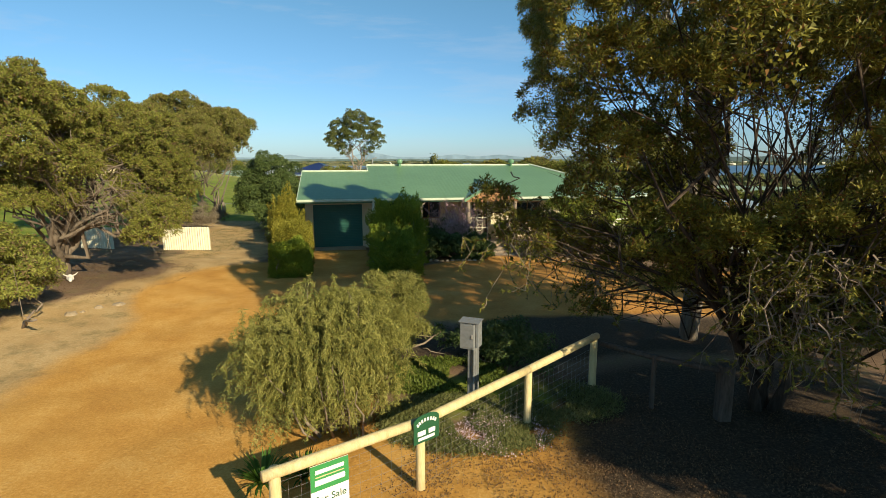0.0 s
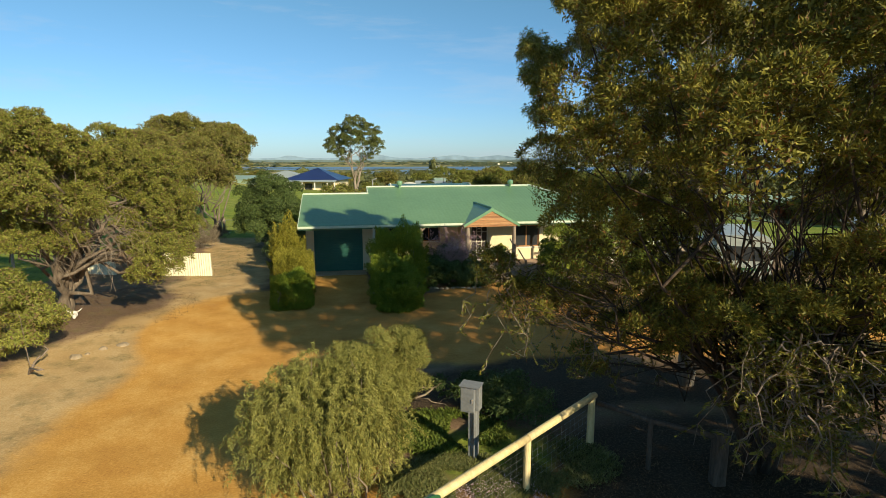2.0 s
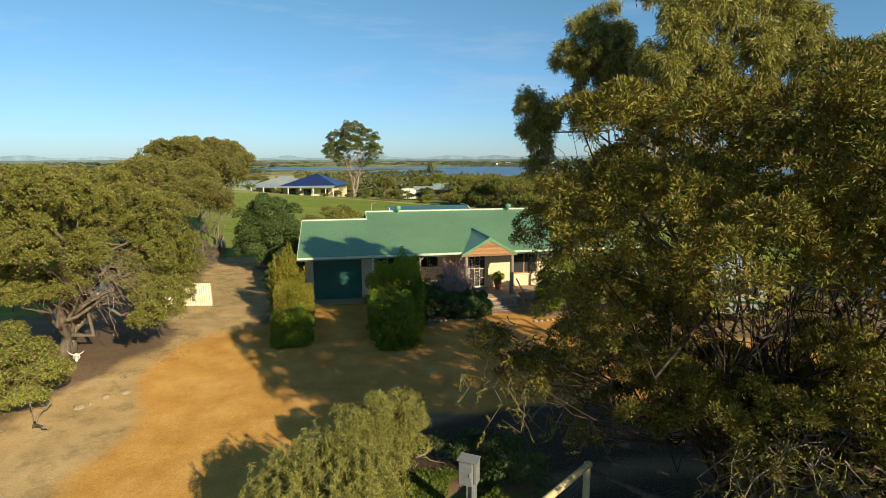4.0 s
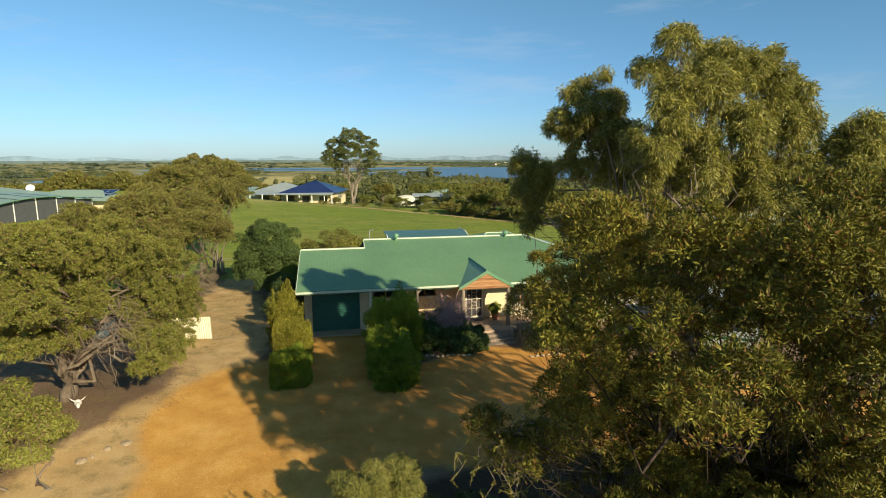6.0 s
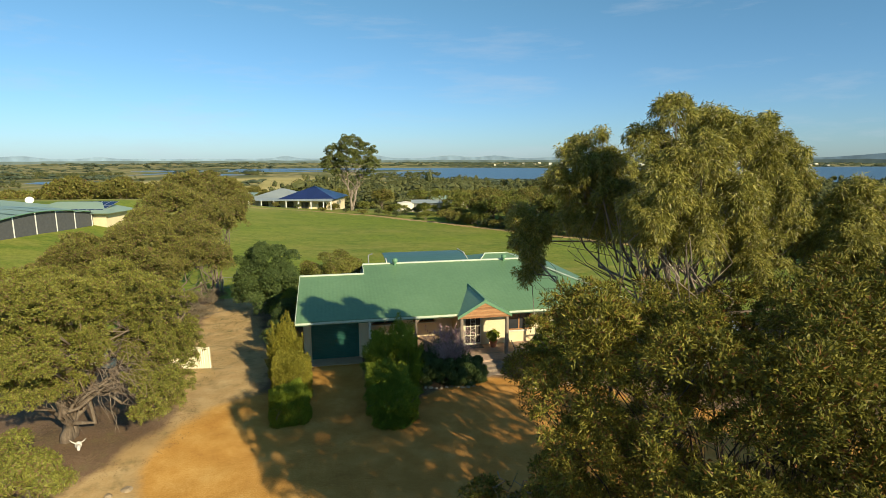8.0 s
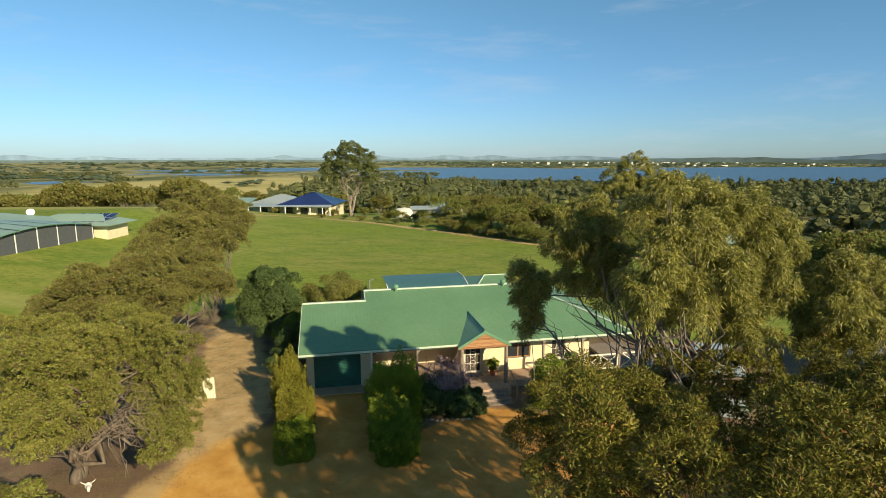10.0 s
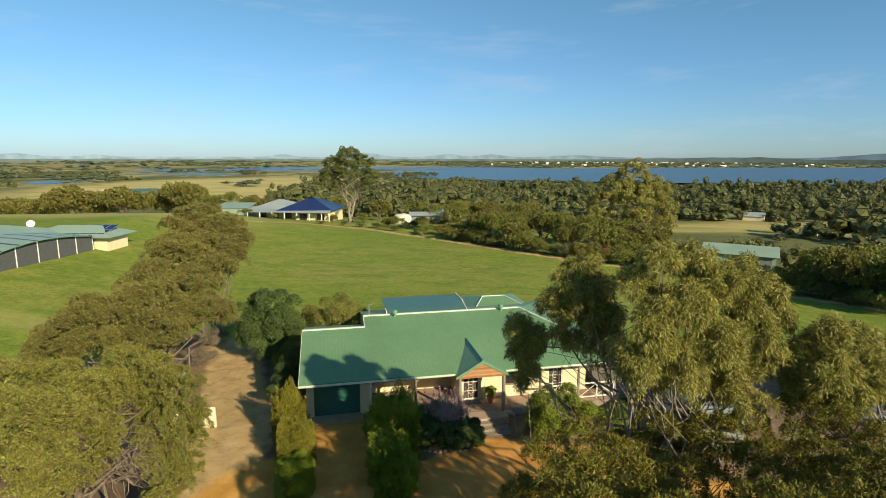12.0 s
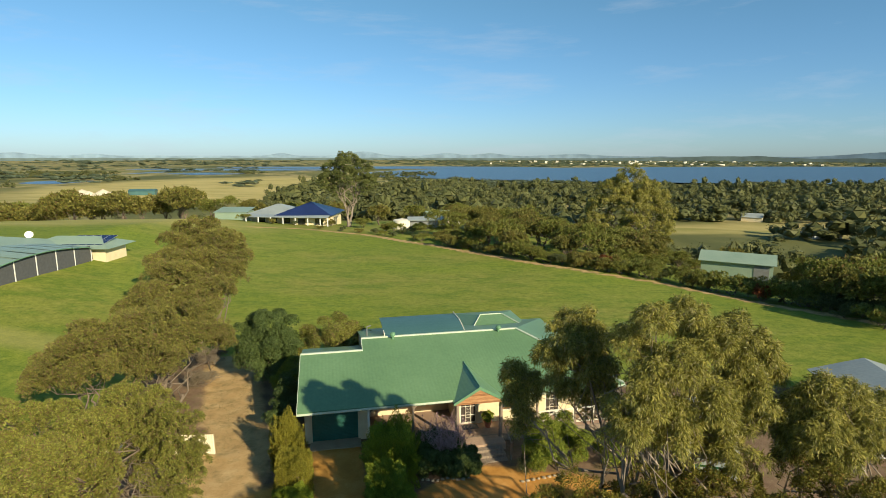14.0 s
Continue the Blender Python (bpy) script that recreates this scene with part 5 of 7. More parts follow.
tufted_tree("row_tree", at, "domed olive-brown tree in the row along the track", "tree", ROWLEAF, BARK, lobes_from([(-15.14, 28, 5.37, 1.59, 1.59, 1.42), (-13.35, 28.6, 4.9, 1.23, 1.23, 1.09), (-12.43, 29.4, 5.01, 0.9, 0.9, 0.8), (-16.21, 27.5, 4.67, 1.24, 1.24, 1.1), (-13.91, 27.4, 4.08, 1.12, 1.12, 1.02), (-15.21, 27, 3.78, 1.01, 1.01, 0.91), (-12.08, 29.6, 4.38, 0.66, 0.66, 0.6), (-13.42, 30, 5.75, 0.91, 0.91, 0.81)], at),
            (0.1, 0.05, 1.6), 0.20, 110000, 0.09, 0.042, 31, 0.16, 2400, stems=3, inner=0.8, group="trees along the track", low=-0.45, jag=0.15, each=15, ratio=0.36, bare=-0.45)
at = (-17.8, 26.6, gz(-17.8, 26.6))
tufted_tree("row_tree", at, "domed olive-brown tree in the row along the track", "tree", ROWLEAF, BARK, lobes_from([(-17.97, 27, 5.11, 1.26, 1.26, 1.13), (-18.88, 26.4, 4.25, 1.08, 1.08, 0.98), (-16.97, 26.6, 4.1, 1.09, 1.09, 0.99), (-19.71, 26, 3.46, 0.81, 0.81, 0.73), (-18.06, 26, 3.69, 0.92, 0.92, 0.83)], at),
            (0.1, 0.05, 1.6), 0.20, 70000, 0.09, 0.042, 32, 0.16, 1500, stems=3, inner=0.8, group="trees along the track", low=-0.45, jag=0.15, each=15, ratio=0.36, bare=-0.45)
at = (-17.4, 33, gz(-17.4, 33))
tufted_tree("row_tree", at, "domed olive-brown tree in the row along the track", "tree", ROWLEAF, BARK, lobes_from([(-15.85, 33.5, 6.47, 1.54, 1.54, 1.38), (-14.2, 34, 6.04, 1.28, 1.28, 1.16), (-17.22, 32.6, 5.7, 1.3, 1.3, 1.19), (-14.72, 32.6, 5.51, 1.24, 1.24, 1.11), (-18.34, 32, 4.98, 1.03, 1.03, 0.93), (-15.75, 31.8, 5.21, 1.15, 1.15, 1.04), (-17.19, 34, 6.79, 1.15, 1.15, 1.03)], at),
            (0.1, 0.05, 1.6), 0.20, 85000, 0.105, 0.05, 33, 0.18, 1800, stems=3, inner=0.8, group="trees along the track", low=-0.45, jag=0.15, each=15, ratio=0.36, bare=-0.45)
at = (-16.6, 40, gz(-16.6, 40))
tufted_tree("row_tree", at, "domed olive-brown tree in the row along the track", "tree", ROWLEAF, BARK, lobes_from([(-18.25, 47, 6.63, 1.66, 1.66, 1.5), (-15.59, 43, 6.23, 1.02, 1.02, 0.92), (-18.78, 45, 5.64, 1.68, 1.68, 1.52), (-16.18, 42, 5.34, 1.25, 1.25, 1.11), (-20.34, 44, 5.37, 1.56, 1.56, 1.41)], at),
            (0.1, 0.05, 1.6), 0.20, 60000, 0.13, 0.065, 34, 0.22, 1400, stems=3, inner=0.8, group="trees along the track", low=-0.45, jag=0.15, each=15, ratio=0.36, bare=-0.45)
at = (-21.8, 49.5, gz(-21.8, 49.5))
tufted_tree("row_tree", at, "domed olive-brown tree in the row along the track", "tree", ROWLEAF, BARK, lobes_from([(-22.61, 52, 6.76, 2.02, 2.02, 1.83), (-23.43, 49, 6.13, 1.63, 1.63, 1.45), (-23.37, 46, 5.04, 1.27, 1.27, 1.13), (-22.15, 48, 5.03, 1.89, 1.89, 1.7), (-20.62, 50, 5.95, 1.66, 1.66, 1.51)], at),
            (0.1, 0.05, 1.6), 0.20, 60000, 0.15, 0.075, 35, 0.25, 1400, stems=3, inner=0.8, group="trees along the track", low=-0.45, jag=0.15, each=15, ratio=0.36, bare=-0.45)


# ---- shrubs ----
def shrub(name, x, y, label, mat, lobes, count, length, width, seed, hang=0.1, r0=0.05, clump=0.4, per=None, category="shrub", bark=TWIGS, stems=3, group="", fill=0.25, z=None):
    at = (x, y, gz(x, y) if z is None else z)
    return tree(name, at, label, category, mat, bark, lobes, (0, 0, lobes[0][2] * 0.4), r0, count, length, width, seed, stems=stems, hang=hang, clump=clump, per=per, group=group, twig=4, fill=fill)


def weeping_bush():
    """Arching stems that end in hanging strands of fine needles."""
    rng = np.random.default_rng(21)
    ob = thing("weeping_bush", pose(-1.85, 8.4, 0), "weeping olive-grey bush with fine hanging foliage behind the fence", "bush")
    stems = Build()
    pos, ax, nr = [], [], []
    for k in range(46):
        a = rng.uniform(0, 6.283)
        r = 0.84 * math.sqrt(rng.uniform(0.04, 1))
        high = 2.08 - 0.28 * r + rng.normal() * 0.16
        if r > 0.85:
            high -= rng.uniform(0, 0.8)
        top = np.array([r * math.cos(a) * 1.1 - 0.15, r * math.sin(a) * 0.85, high])
        p = bend(rng, rng.normal(size=3) * (0.12, 0.12, 0), top, 6, 0.16, 0.05)
        stems.tube(p, [0.035, 0.03, 0.026, 0.02, 0.014, 0.009, 0.005], 5, caps=False)
        for s in range(44):
            t0 = p[int(rng.integers(3, 7))] + rng.normal(size=3) * np.array([0.24, 0.24, 0.14])
            ln = rng.uniform(0.25, 1.0) * min(1.0, (t0[2] - 0.12) / 1.1)
            outw = np.array([math.cos(a), math.sin(a), 0]) * rng.uniform(-0.05, 0.30) + rng.normal(size=3) * 0.17
            m = 130
            s_ = rng.uniform(0, 1, m)
            q = t0 + np.outer(s_, outw) + np.outer(s_ ** 1.4, [0, 0, -ln]) + rng.normal(size=(m, 3)) * 0.022
            pos.append(q)
            d = rng.normal(size=(m, 3)) * 0.55 + np.array([0, 0, -0.6]) + outw * 0.5
            ax.append(d / np.linalg.norm(d, axis=1)[:, None])
            e = rng.normal(size=(m, 3)) * 0.8 + np.array([math.cos(a), math.sin(a), 0.4])
            nr.append(e / np.linalg.norm(e, axis=1)[:, None])
    part("stem", stems, TWIGS, ob, smooth=True)
    for k in range(16):
        b0 = np.array([rng.uniform(-0.15, 0.6), rng.uniform(-0.5, 0.1), 0.0])
        e0 = b0 + np.array([rng.normal() * 0.3, -0.35 + rng.normal() * 0.2, rng.uniform(0.8, 1.5)])
        part("bare_stem", Build().tube(bend(rng, b0, e0, 4, 0.12), [0.024, 0.02, 0.016, 0.011, 0.006], 5), TWIGS, ob, smooth=True)
    v, f = blades(rng, np.concatenate(pos), np.concatenate(ax), np.concatenate(nr), 0.062, 0.0135)
    part("foliage", fast_mesh("foliage", v, f, WILLOWY), WILLOWY, ob)


weeping_bush()
shrub("bottlebrush_shrub", -1.3, 11.2, "stiff olive-grey shrub with upright spiky shoots behind the weeping bush", WILLOWY, [(0, 0, 1.4, 0.8, 0.7, 0.7), (0.45, 0.1, 1.25, 0.5, 0.55, 0.65), (-0.5, 0, 1.1, 0.6, 0.6, 0.75), (0.1, -0.2, 0.8, 0.8, 0.6, 0.6)], 60000, 0.085, 0.013, 22, hang=-0.35)
shrub("dark_shrub", 0.35, 11.6, "low dark shrub in the shade behind the meter box", DARKLEAF, [(0, 0, 0.45, 0.6, 0.5, 0.45), (0.5, 0.1, 0.4, 0.5, 0.5, 0.4)], 6000, 0.09, 0.03, 23, r0=0.02)
shrub("dark_shrub", 1.35, 11.0, "low dark shrub in the shade behind the meter box", DARKLEAF, [(0, 0, 0.5, 0.5, 0.5, 0.55)], 4000, 0.09, 0.03, 24, r0=0.02)
shrub("dark_shrub", 1.9, 10.6, "thin brown twiggy shrub by the fence", DARKLEAF, [(0, 0, 0.45, 0.45, 0.45, 0.45)], 2500, 0.08, 0.02, 25, r0=0.02)
shrub("verge_shrub", -10.9, 13.4, "bushy olive shrub on the verge of the drive", OLIVE, [(0, 0, 1.2, 1.0, 0.9, 1.0), (-0.9, 0.3, 1.3, 1.0, 1.0, 1.1), (-1.8, 0.2, 1.5, 1.1, 1.1, 1.2)], 40000, 0.09, 0.035, 26)
shrub("verge_shrub", -12.6, 13.6, "bushy green shrub on the verge of the drive", HEDGE, [(0, 0, 1.0, 0.9, 0.9, 0.9), (-0.9, 0.9, 0.8, 0.9, 0.9, 0.8)], 22000, 0.09, 0.035, 27)

# hedges on both sides of the garage drive
def clipped(name, x, y, sx, sy, h, label, mat, count, seed, length=0.075, width=0.028, loose=0.12, upright=0.5, slope=0.0):
    """A clipped hedge: leaves on the skin of a rounded, uneven block, over a few stems."""
    rng = np.random.default_rng(seed)
    ob = thing(name, pose(x, y, gz(x, y), 0, 0, 11), label, "hedge", "hedges along the drive")
    d = rng.normal(size=(count, 3))
    d[:, 2] = np.abs(d[:, 2]) * 0.95
    d /= (np.abs(d) ** 3.8).sum(axis=1)[:, None] ** (1 / 3.8)
    half = np.array([sx / 2, sy / 2, h])
    lump = np.array([noise.noise(Vector((p[0] * 1.8 + seed, p[1] * 1.8, p[2] * 1.8))) for p in d * half])
    lump += 0.6 * np.array([noise.noise(Vector((p[0] * 5 + seed, p[1] * 5, p[2] * 5))) for p in d * half])
    depth = 1.04 + loose * lump * 1.9 - 0.30 * rng.random(count) ** 2
    pos = d * half * depth[:, None]
    pos[:, 2] *= 1 - slope * np.clip(-pos[:, 1] / sy, -0.5, 0.5)
    nr = d / half + rng.normal(size=(count, 3)) * 0.9
    nr /= np.linalg.norm(nr, axis=1)[:, None]
    ax = d * 0.6 + rng.normal(size=(count, 3)) * 0.55 + np.array([0, 0, upright])
    ax /= np.linalg.norm(ax, axis=1)[:, None]
    v, f = blades(rng, pos, ax, nr, length, width)
    part("foliage", fast_mesh("foliage", v, f, mat), mat, ob)
    for k in range(9):
        px, py = rng.uniform(-0.35, 0.35) * sx, rng.uniform(-0.4, 0.4) * sy
        part("stem", Build().tube(bend(rng, (px, py, -0.1), (px * 1.5, py * 1.3, h * 0.75), 4, 0.2), [0.03, 0.025, 0.02, 0.015, 0.008], 5), TWIGS, ob)
    return ob


clipped("hedge", -6.95, 24.0, 1.35, 1.3, 2.2, "loose olive-green shrub at the garage corner", LIGHTHEDGE, 26000, 41, 0.09, 0.032, 0.3, 0.8)
clipped("hedge", -6.2, 22.1, 1.5, 2.1, 1.65, "clipped yellow-green hedge beside the drive", LIGHTHEDGE, 46000, 42, 0.06, 0.026, 0.12)
clipped("hedge", -5.8, 20.2, 1.45, 1.8, 1.12, "low clipped yellow-green hedge beside the drive", GRASSHEDGE, 40000, 43, 0.06, 0.026, 0.12)
clipped("hedge", -1.95, 23.3, 2.1, 2.1, 2.3, "high loose bright green hedge beside the drive", GRASSHEDGE, 60000, 44, 0.085, 0.03, 0.25, 0.8)
clipped("hedge", -1.8, 20.75, 1.7, 2.9, 1.4, "rounded bright green hedge beside the drive", GRASSHEDGE, 60000, 45, 0.09, 0.026, 0.16, 0.2, slope=0.5)
# garden bed before the verandah
def blossom_tree():
    """Many thin upright pinkish stems with scattered blossom."""
    rng = np.random.default_rng(46)
    ob = thing("blossom_tree", pose(0.55, 24.25, 0), "small bare tree with pinkish twigs and scattered blossom", "tree")
    b = Build()
    tips = []
    for k in range(120):
        a, r = rng.uniform(0, 6.283), 1.3 * math.sqrt(rng.uniform(0.02, 1))
        top = np.array([r * math.cos(a), r * math.sin(a) * 0.7, rng.uniform(1.5, 2.45) - 0.25 * r])
        p = bend(rng, rng.normal(size=3) * (0.12, 0.1, 0), top, 5, 0.14, 0.03)
        b.tube(p, [0.022, 0.018, 0.014, 0.011, 0.008, 0.005], 4, caps=False)
        for _ in range(4):
            i_ = int(rng.integers(2, 6))
            q = p[i_] + rng.normal(size=3) * (0.2, 0.2, 0.12) + np.array([0, 0, 0.28])
            b.tube([p[i_], q], [0.008, 0.004], 3, caps=False)
            tips += [p[i_] + (q - p[i_]) * s_ for s_ in rng.uniform(0.2, 1.0, 9)]
    part("stem", b, PINKTWIG, ob)
    tips = np.array(tips) + rng.normal(size=(len(tips), 3)) * 0.02
    n = len(tips)
    ax = rng.normal(size=(n, 3))
    ax /= np.linalg.norm(ax, axis=1)[:, None]
    nr = rng.normal(size=(n, 3))
    nr /= np.linalg.norm(nr, axis=1)[:, None]
    v, f = blades(rng, tips, ax, nr, 0.045, 0.04)
    part("blossom", fast_mesh("blossom", v, f, BLOSSOM), BLOSSOM, ob)


blossom_tree()
for i, (x, y, r, h) in enumerate([(-0.3, 23.5, 0.8, 1.0), (0.6, 23.4, 0.85, 0.9), (1.5, 23.9, 0.7, 1.0), (-0.1, 24.5, 0.9, 1.3), (1.6, 23.3, 0.55, 0.75), (1.0, 24.6, 0.8, 1.1)]):
    shrub("garden_shrub", x, y, "dark green shrub in the garden bed", DARKLEAF, [(0, 0, h * 0.6, r, r * 0.8, h * 0.6), (r * 0.4, 0.1, h * 0.5, r * 0.6, r * 0.6, h * 0.5)], 12000, 0.08, 0.045, 50 + i, r0=0.025, group="shrubs in the garden bed")
shrub("round_bush", 4.55, 23.4, "rounded clipped bush at the end of the path", GREYSHRUB, [(0, 0, 0.45, 0.55, 0.55, 0.45)], 7000, 0.05, 0.02, 56, r0=0.03)
shrub("garden_shrub", 5.9, 23.6, "tall bright green shrub by the verandah", HEDGE, [(-0.3, 0, 1.9, 1.15, 1.1, 0.85), (0.5, 0.1, 1.5, 1.0, 1.0, 0.9), (-0.3, 0, 0.9, 1.25, 1.15, 0.9)], 46000, 0.085, 0.04, 57)
shrub("garden_shrub", 8.6, 23.9, "bright green shrub by the side deck", HEDGE, [(0, 0, 1.0, 0.9, 0.9, 0.9), (0.7, 0.2, 0.7, 0.8, 0.8, 0.7)], 9000, 0.09, 0.035, 58)
shrub("garden_shrub", 11.2, 23.0, "bright green shrub near the tank", HEDGE, [(0, 0, 0.9, 1.0, 0.9, 0.8)], 7000, 0.09, 0.035, 59)
# behind the garage
shrub("bushy_tree", -10.9, 35.4, "round dense dark green tree behind the garage", DARKLEAF, [(0, 0, 3.6, 1.6, 1.6, 1.25), (-1.1, -0.3, 2.9, 1.2, 1.3, 1.2), (1.1, -0.2, 2.8, 1.2, 1.3, 1.2), (0, -1.0, 2.1, 1.6, 1.2, 1.2), (-1.0, -0.8, 1.4, 1.3, 1.1, 1.0), (1.2, -0.6, 1.5, 1.2, 1.1, 1.0), (0.4, -1.4, 0.8, 1.3, 1.0, 0.8)], 60000, 0.11, 0.065, 60, category="tree", r0=0.1)
shrub("bushy_tree", -6.9, 36.2, "round olive bush behind the garage", OLIVE, [(0, 0, 2.8, 1.8, 1.7, 1.2), (1.3, 0.0, 2.3, 1.4, 1.4, 1.2), (-1.3, -0.2, 2.2, 1.3, 1.3, 1.2), (0.2, -0.8, 1.5, 1.7, 1.1, 1.1), (1.9, -0.3, 1.2, 1.1, 1.1, 1.0)], 54000, 0.10, 0.055, 61, category="tree", r0=0.1)
shrub("garden_shrub", -8.9, 33.2, "yellowish-green shrub behind the garage", HEDGE, [(0, 0, 1.5, 1.0, 0.9, 0.8), (0.1, -0.3, 0.8, 1.1, 1.0, 0.8), (-0.6, -0.6, 1.0, 0.8, 0.8, 0.7)], 24000, 0.09, 0.04, 62)
shrub("garden_shrub", -8.4, 28.6, "dark green shrub beside the garage wall", DARKLEAF, [(0, 0, 1.3, 0.7, 1.0, 0.7), (0, -1.1, 1.1, 0.6, 0.9, 0.7), (0, 1.2, 1.4, 0.7, 0.9, 0.8), (0, 2.3, 1.3, 0.8, 0.9, 0.9), (0.1, 0.3, 0.6, 0.7, 2.0, 0.6)], 26000, 0.09, 0.035, 64)

for i, (x, y, s) in enumerate([(-15.2, 33.4, 0.7), (-16.0, 37.4, 0.8)]):
    shrub("dry_shrub", x, y, "grey-brown leafless brush beside the sandy track", DRYBRUSH, [(0, 0, 0.75 * s, 0.9 * s, 1.1 * s, 0.7 * s), (0.3, 0.8, 0.6 * s, 0.8 * s, 0.8 * s, 0.6 * s), (-0.5, -0.3, 1.0 * s, 0.7 * s, 0.8 * s, 0.7 * s)], 7000, 0.20, 0.012, 80 + i, hang=-0.3, r0=0.03, clump=0.4, fill=0.5, group="dry brush along the track")


# ---- neighbours and far things ----
def hip_roof(x0, x1, y0, y1, z0, z1, over=0.5, along="x"):
    x0, x1, y0, y1 = x0 - over, x1 + over, y0 - over, y1 + over
    if along == "x":
        h = (y1 - y0) / 2
        a, c = (x0 + h, (y0 + y1) / 2, z1), (x1 - h, (y0 + y1) / 2, z1)
        q = [[(x0, y0, z0), (x1, y0, z0), c, a], [(x1, y1, z0), (x0, y1, z0), a, c], [(x0, y1, z0), (x0, y0, z0), a], [(x1, y0, z0), (x1, y1, z0), c]]
    else:
        h = (x1 - x0) / 2
        a, c = ((x0 + x1) / 2, y0 + h, z1), ((x0 + x1) / 2, y1 - h, z1)
        q = [[(x0, y1, z0), (x0, y0, z0), a, c], [(x1, y0, z0), (x1, y1, z0), c, a], [(x0, y0, z0), (x1, y0, z0), a], [(x1, y1, z0), (x0, y1, z0), c]]
    b = Build()
    for s in q:
        b.sheet(s, 0.06)
    return b


def solar_array(parent, p, du, dv, cols, rows):
    """Framed panels on a slope: p is a corner, du and dv one panel's edges."""
    p, du, dv = Vector(p), Vector(du), Vector(dv)
    for i in range(cols):
        for j in range(rows):
            q = p + du * i + dv * j
            pan = part("solar_panel", Build().sheet([q + du * 0.02 + dv * 0.02, q + du * 0.98 + dv * 0.02, q + du * 0.98 + dv * 0.98, q + du * 0.02 + dv * 0.98], 0.04), ALU, parent)
            n = du.cross(dv).normalized() * 0.006
            part("cell_sheet", Build().sheet([q + du * 0.05 + dv * 0.04 + n, q + du * 0.95 + dv * 0.04 + n, q + du * 0.95 + dv * 0.96 + n, q + du * 0.05 + dv * 0.96 + n], 0.004), SOLAR, pan)


zl = gz(-41, 57)
left = thing("house", pose(0.5, -0.6, 1.8) @ Matrix.Diagonal((1, 1, 0.86, 1)), "long neighbouring house with pale green roof and shaded patio", "house")
part("roof", hip_roof(-57, -45.4, 44, 70, 2.3, 4.1, along="y"), PALEGREENROOF, left, "pale green hipped sheet roof")
part("roof", hip_roof(-50, -39.9, 65.6, 70.8, 2.15, 3.5), PALEGREENROOF, left, "pale green hipped sheet roof")
part("wall", Build().box(-56.5, -46, 44.5, 69.5, -0.4, 2.4), SCREEN, left)
part("wall", Build().box(-49.5, -40.3, 66, 70.4, -0.6, 2.25), CREAM, left, "cream wall of the end wing")
for i in range(8):
    ys = [46.8 + i * 2.35 + 2.0 * q / 3 for q in range(4)]
    zs = [2.15 + 1.25 * math.sin(math.pi * min(1, (y - 46.0) / 20.5)) for y in ys]
    va = [(x, y, z + h_) for x, h_ in ((-41.3, 0.0), (-44.0, 0.32), (-47.0, 0.5)) for y, z in zip(ys, zs)]
    va += [(x, y, z - 0.05) for x, y, z in va]
    fc = [(r * 4 + q, r * 4 + q + 1, r * 4 + q + 5, r * 4 + q + 4) for r in (0, 1) for q in range(3)]
    part("patio_roof_strip", Build().add(va, fc + [tuple(12 + k_ for k_ in f_[::-1]) for f_ in fc]), PALEGREENROOF, left)
part("patio_roof_edge", Build().tube([(-41.3, 46.6 + q * 1.0, 2.12 + 1.25 * math.sin(math.pi * min(1, (46.6 + q * 1.0 - 46.0) / 20.5))) for q in range(19)], 0.06, 6), GREENTRIM, left)
for i in range(8):
    y = 44.4 + i * 3.0
    part("post", Build().box(-41.73, -41.63, y - 0.05, y + 0.05, -0.3, 2.15 + 1.2 * math.sin(math.pi * max(0.0, min(1, (y - 46.0) / 20.5)))), WHITE, left)
    if i < 7:
        part("shade_screen", Build().box(-41.72, -41.66, y + 0.08, y + 2.92, 0.45, 2.1 + 1.2 * math.sin(math.pi * max(0.0, min(1, (y + 1.5 - 46.0) / 20.5)))), SCREEN, left, "dark shade-cloth screen")
        part("low_wall", Build().box(-41.74, -41.62, y + 0.07, y + 2.93, -0.4, 0.4), CREAMPAINT, left)
part("door", Build().box(-44.0, -43.1, 65.86, 65.98, -0.3, 1.9), WHITE, left)
part("window", Build().box(-42.6, -41.9, 65.9, 65.99, 0.5, 1.8), GLASS, left)
part("end_frame", Build().box(-45.6, -45.4, 65.7, 65.85, -0.3, 2.3), WHITE, left)
solar_array(left, (-45.6, 65.9, 2.53), (1.0, 0, 0), (0.15, 1.55, 0.47), 5, 2)
solar_array(left, (-46.2, 50.0, 2.75), (0, 1.0, 0), (-1.55, 0, 0.47), 4, 2)
dish = thing("satellite_dish", pose(-49.9, 67.0, 4.25), "white satellite dish on the roof", "satellite dish")
db = Build().lathe([(0.02, 0.0), (0.25, 0.03), (0.45, 0.10), (0.58, 0.19), (0.56, 0.20), (0.43, 0.12), (0.02, 0.03)], 18)
dm = part("dish", db, WHITE, dish, smooth=True)
dm.matrix_basis = pose(0.1, -0.1, 0.75, 60, 0, 30) @ Matrix.Diagonal((0.8, 0.8, 0.8, 1))
part("mast", Build().tube([(0, 0, -0.3), (0, 0, 0.75)], 0.05, 7), GALV, dish)

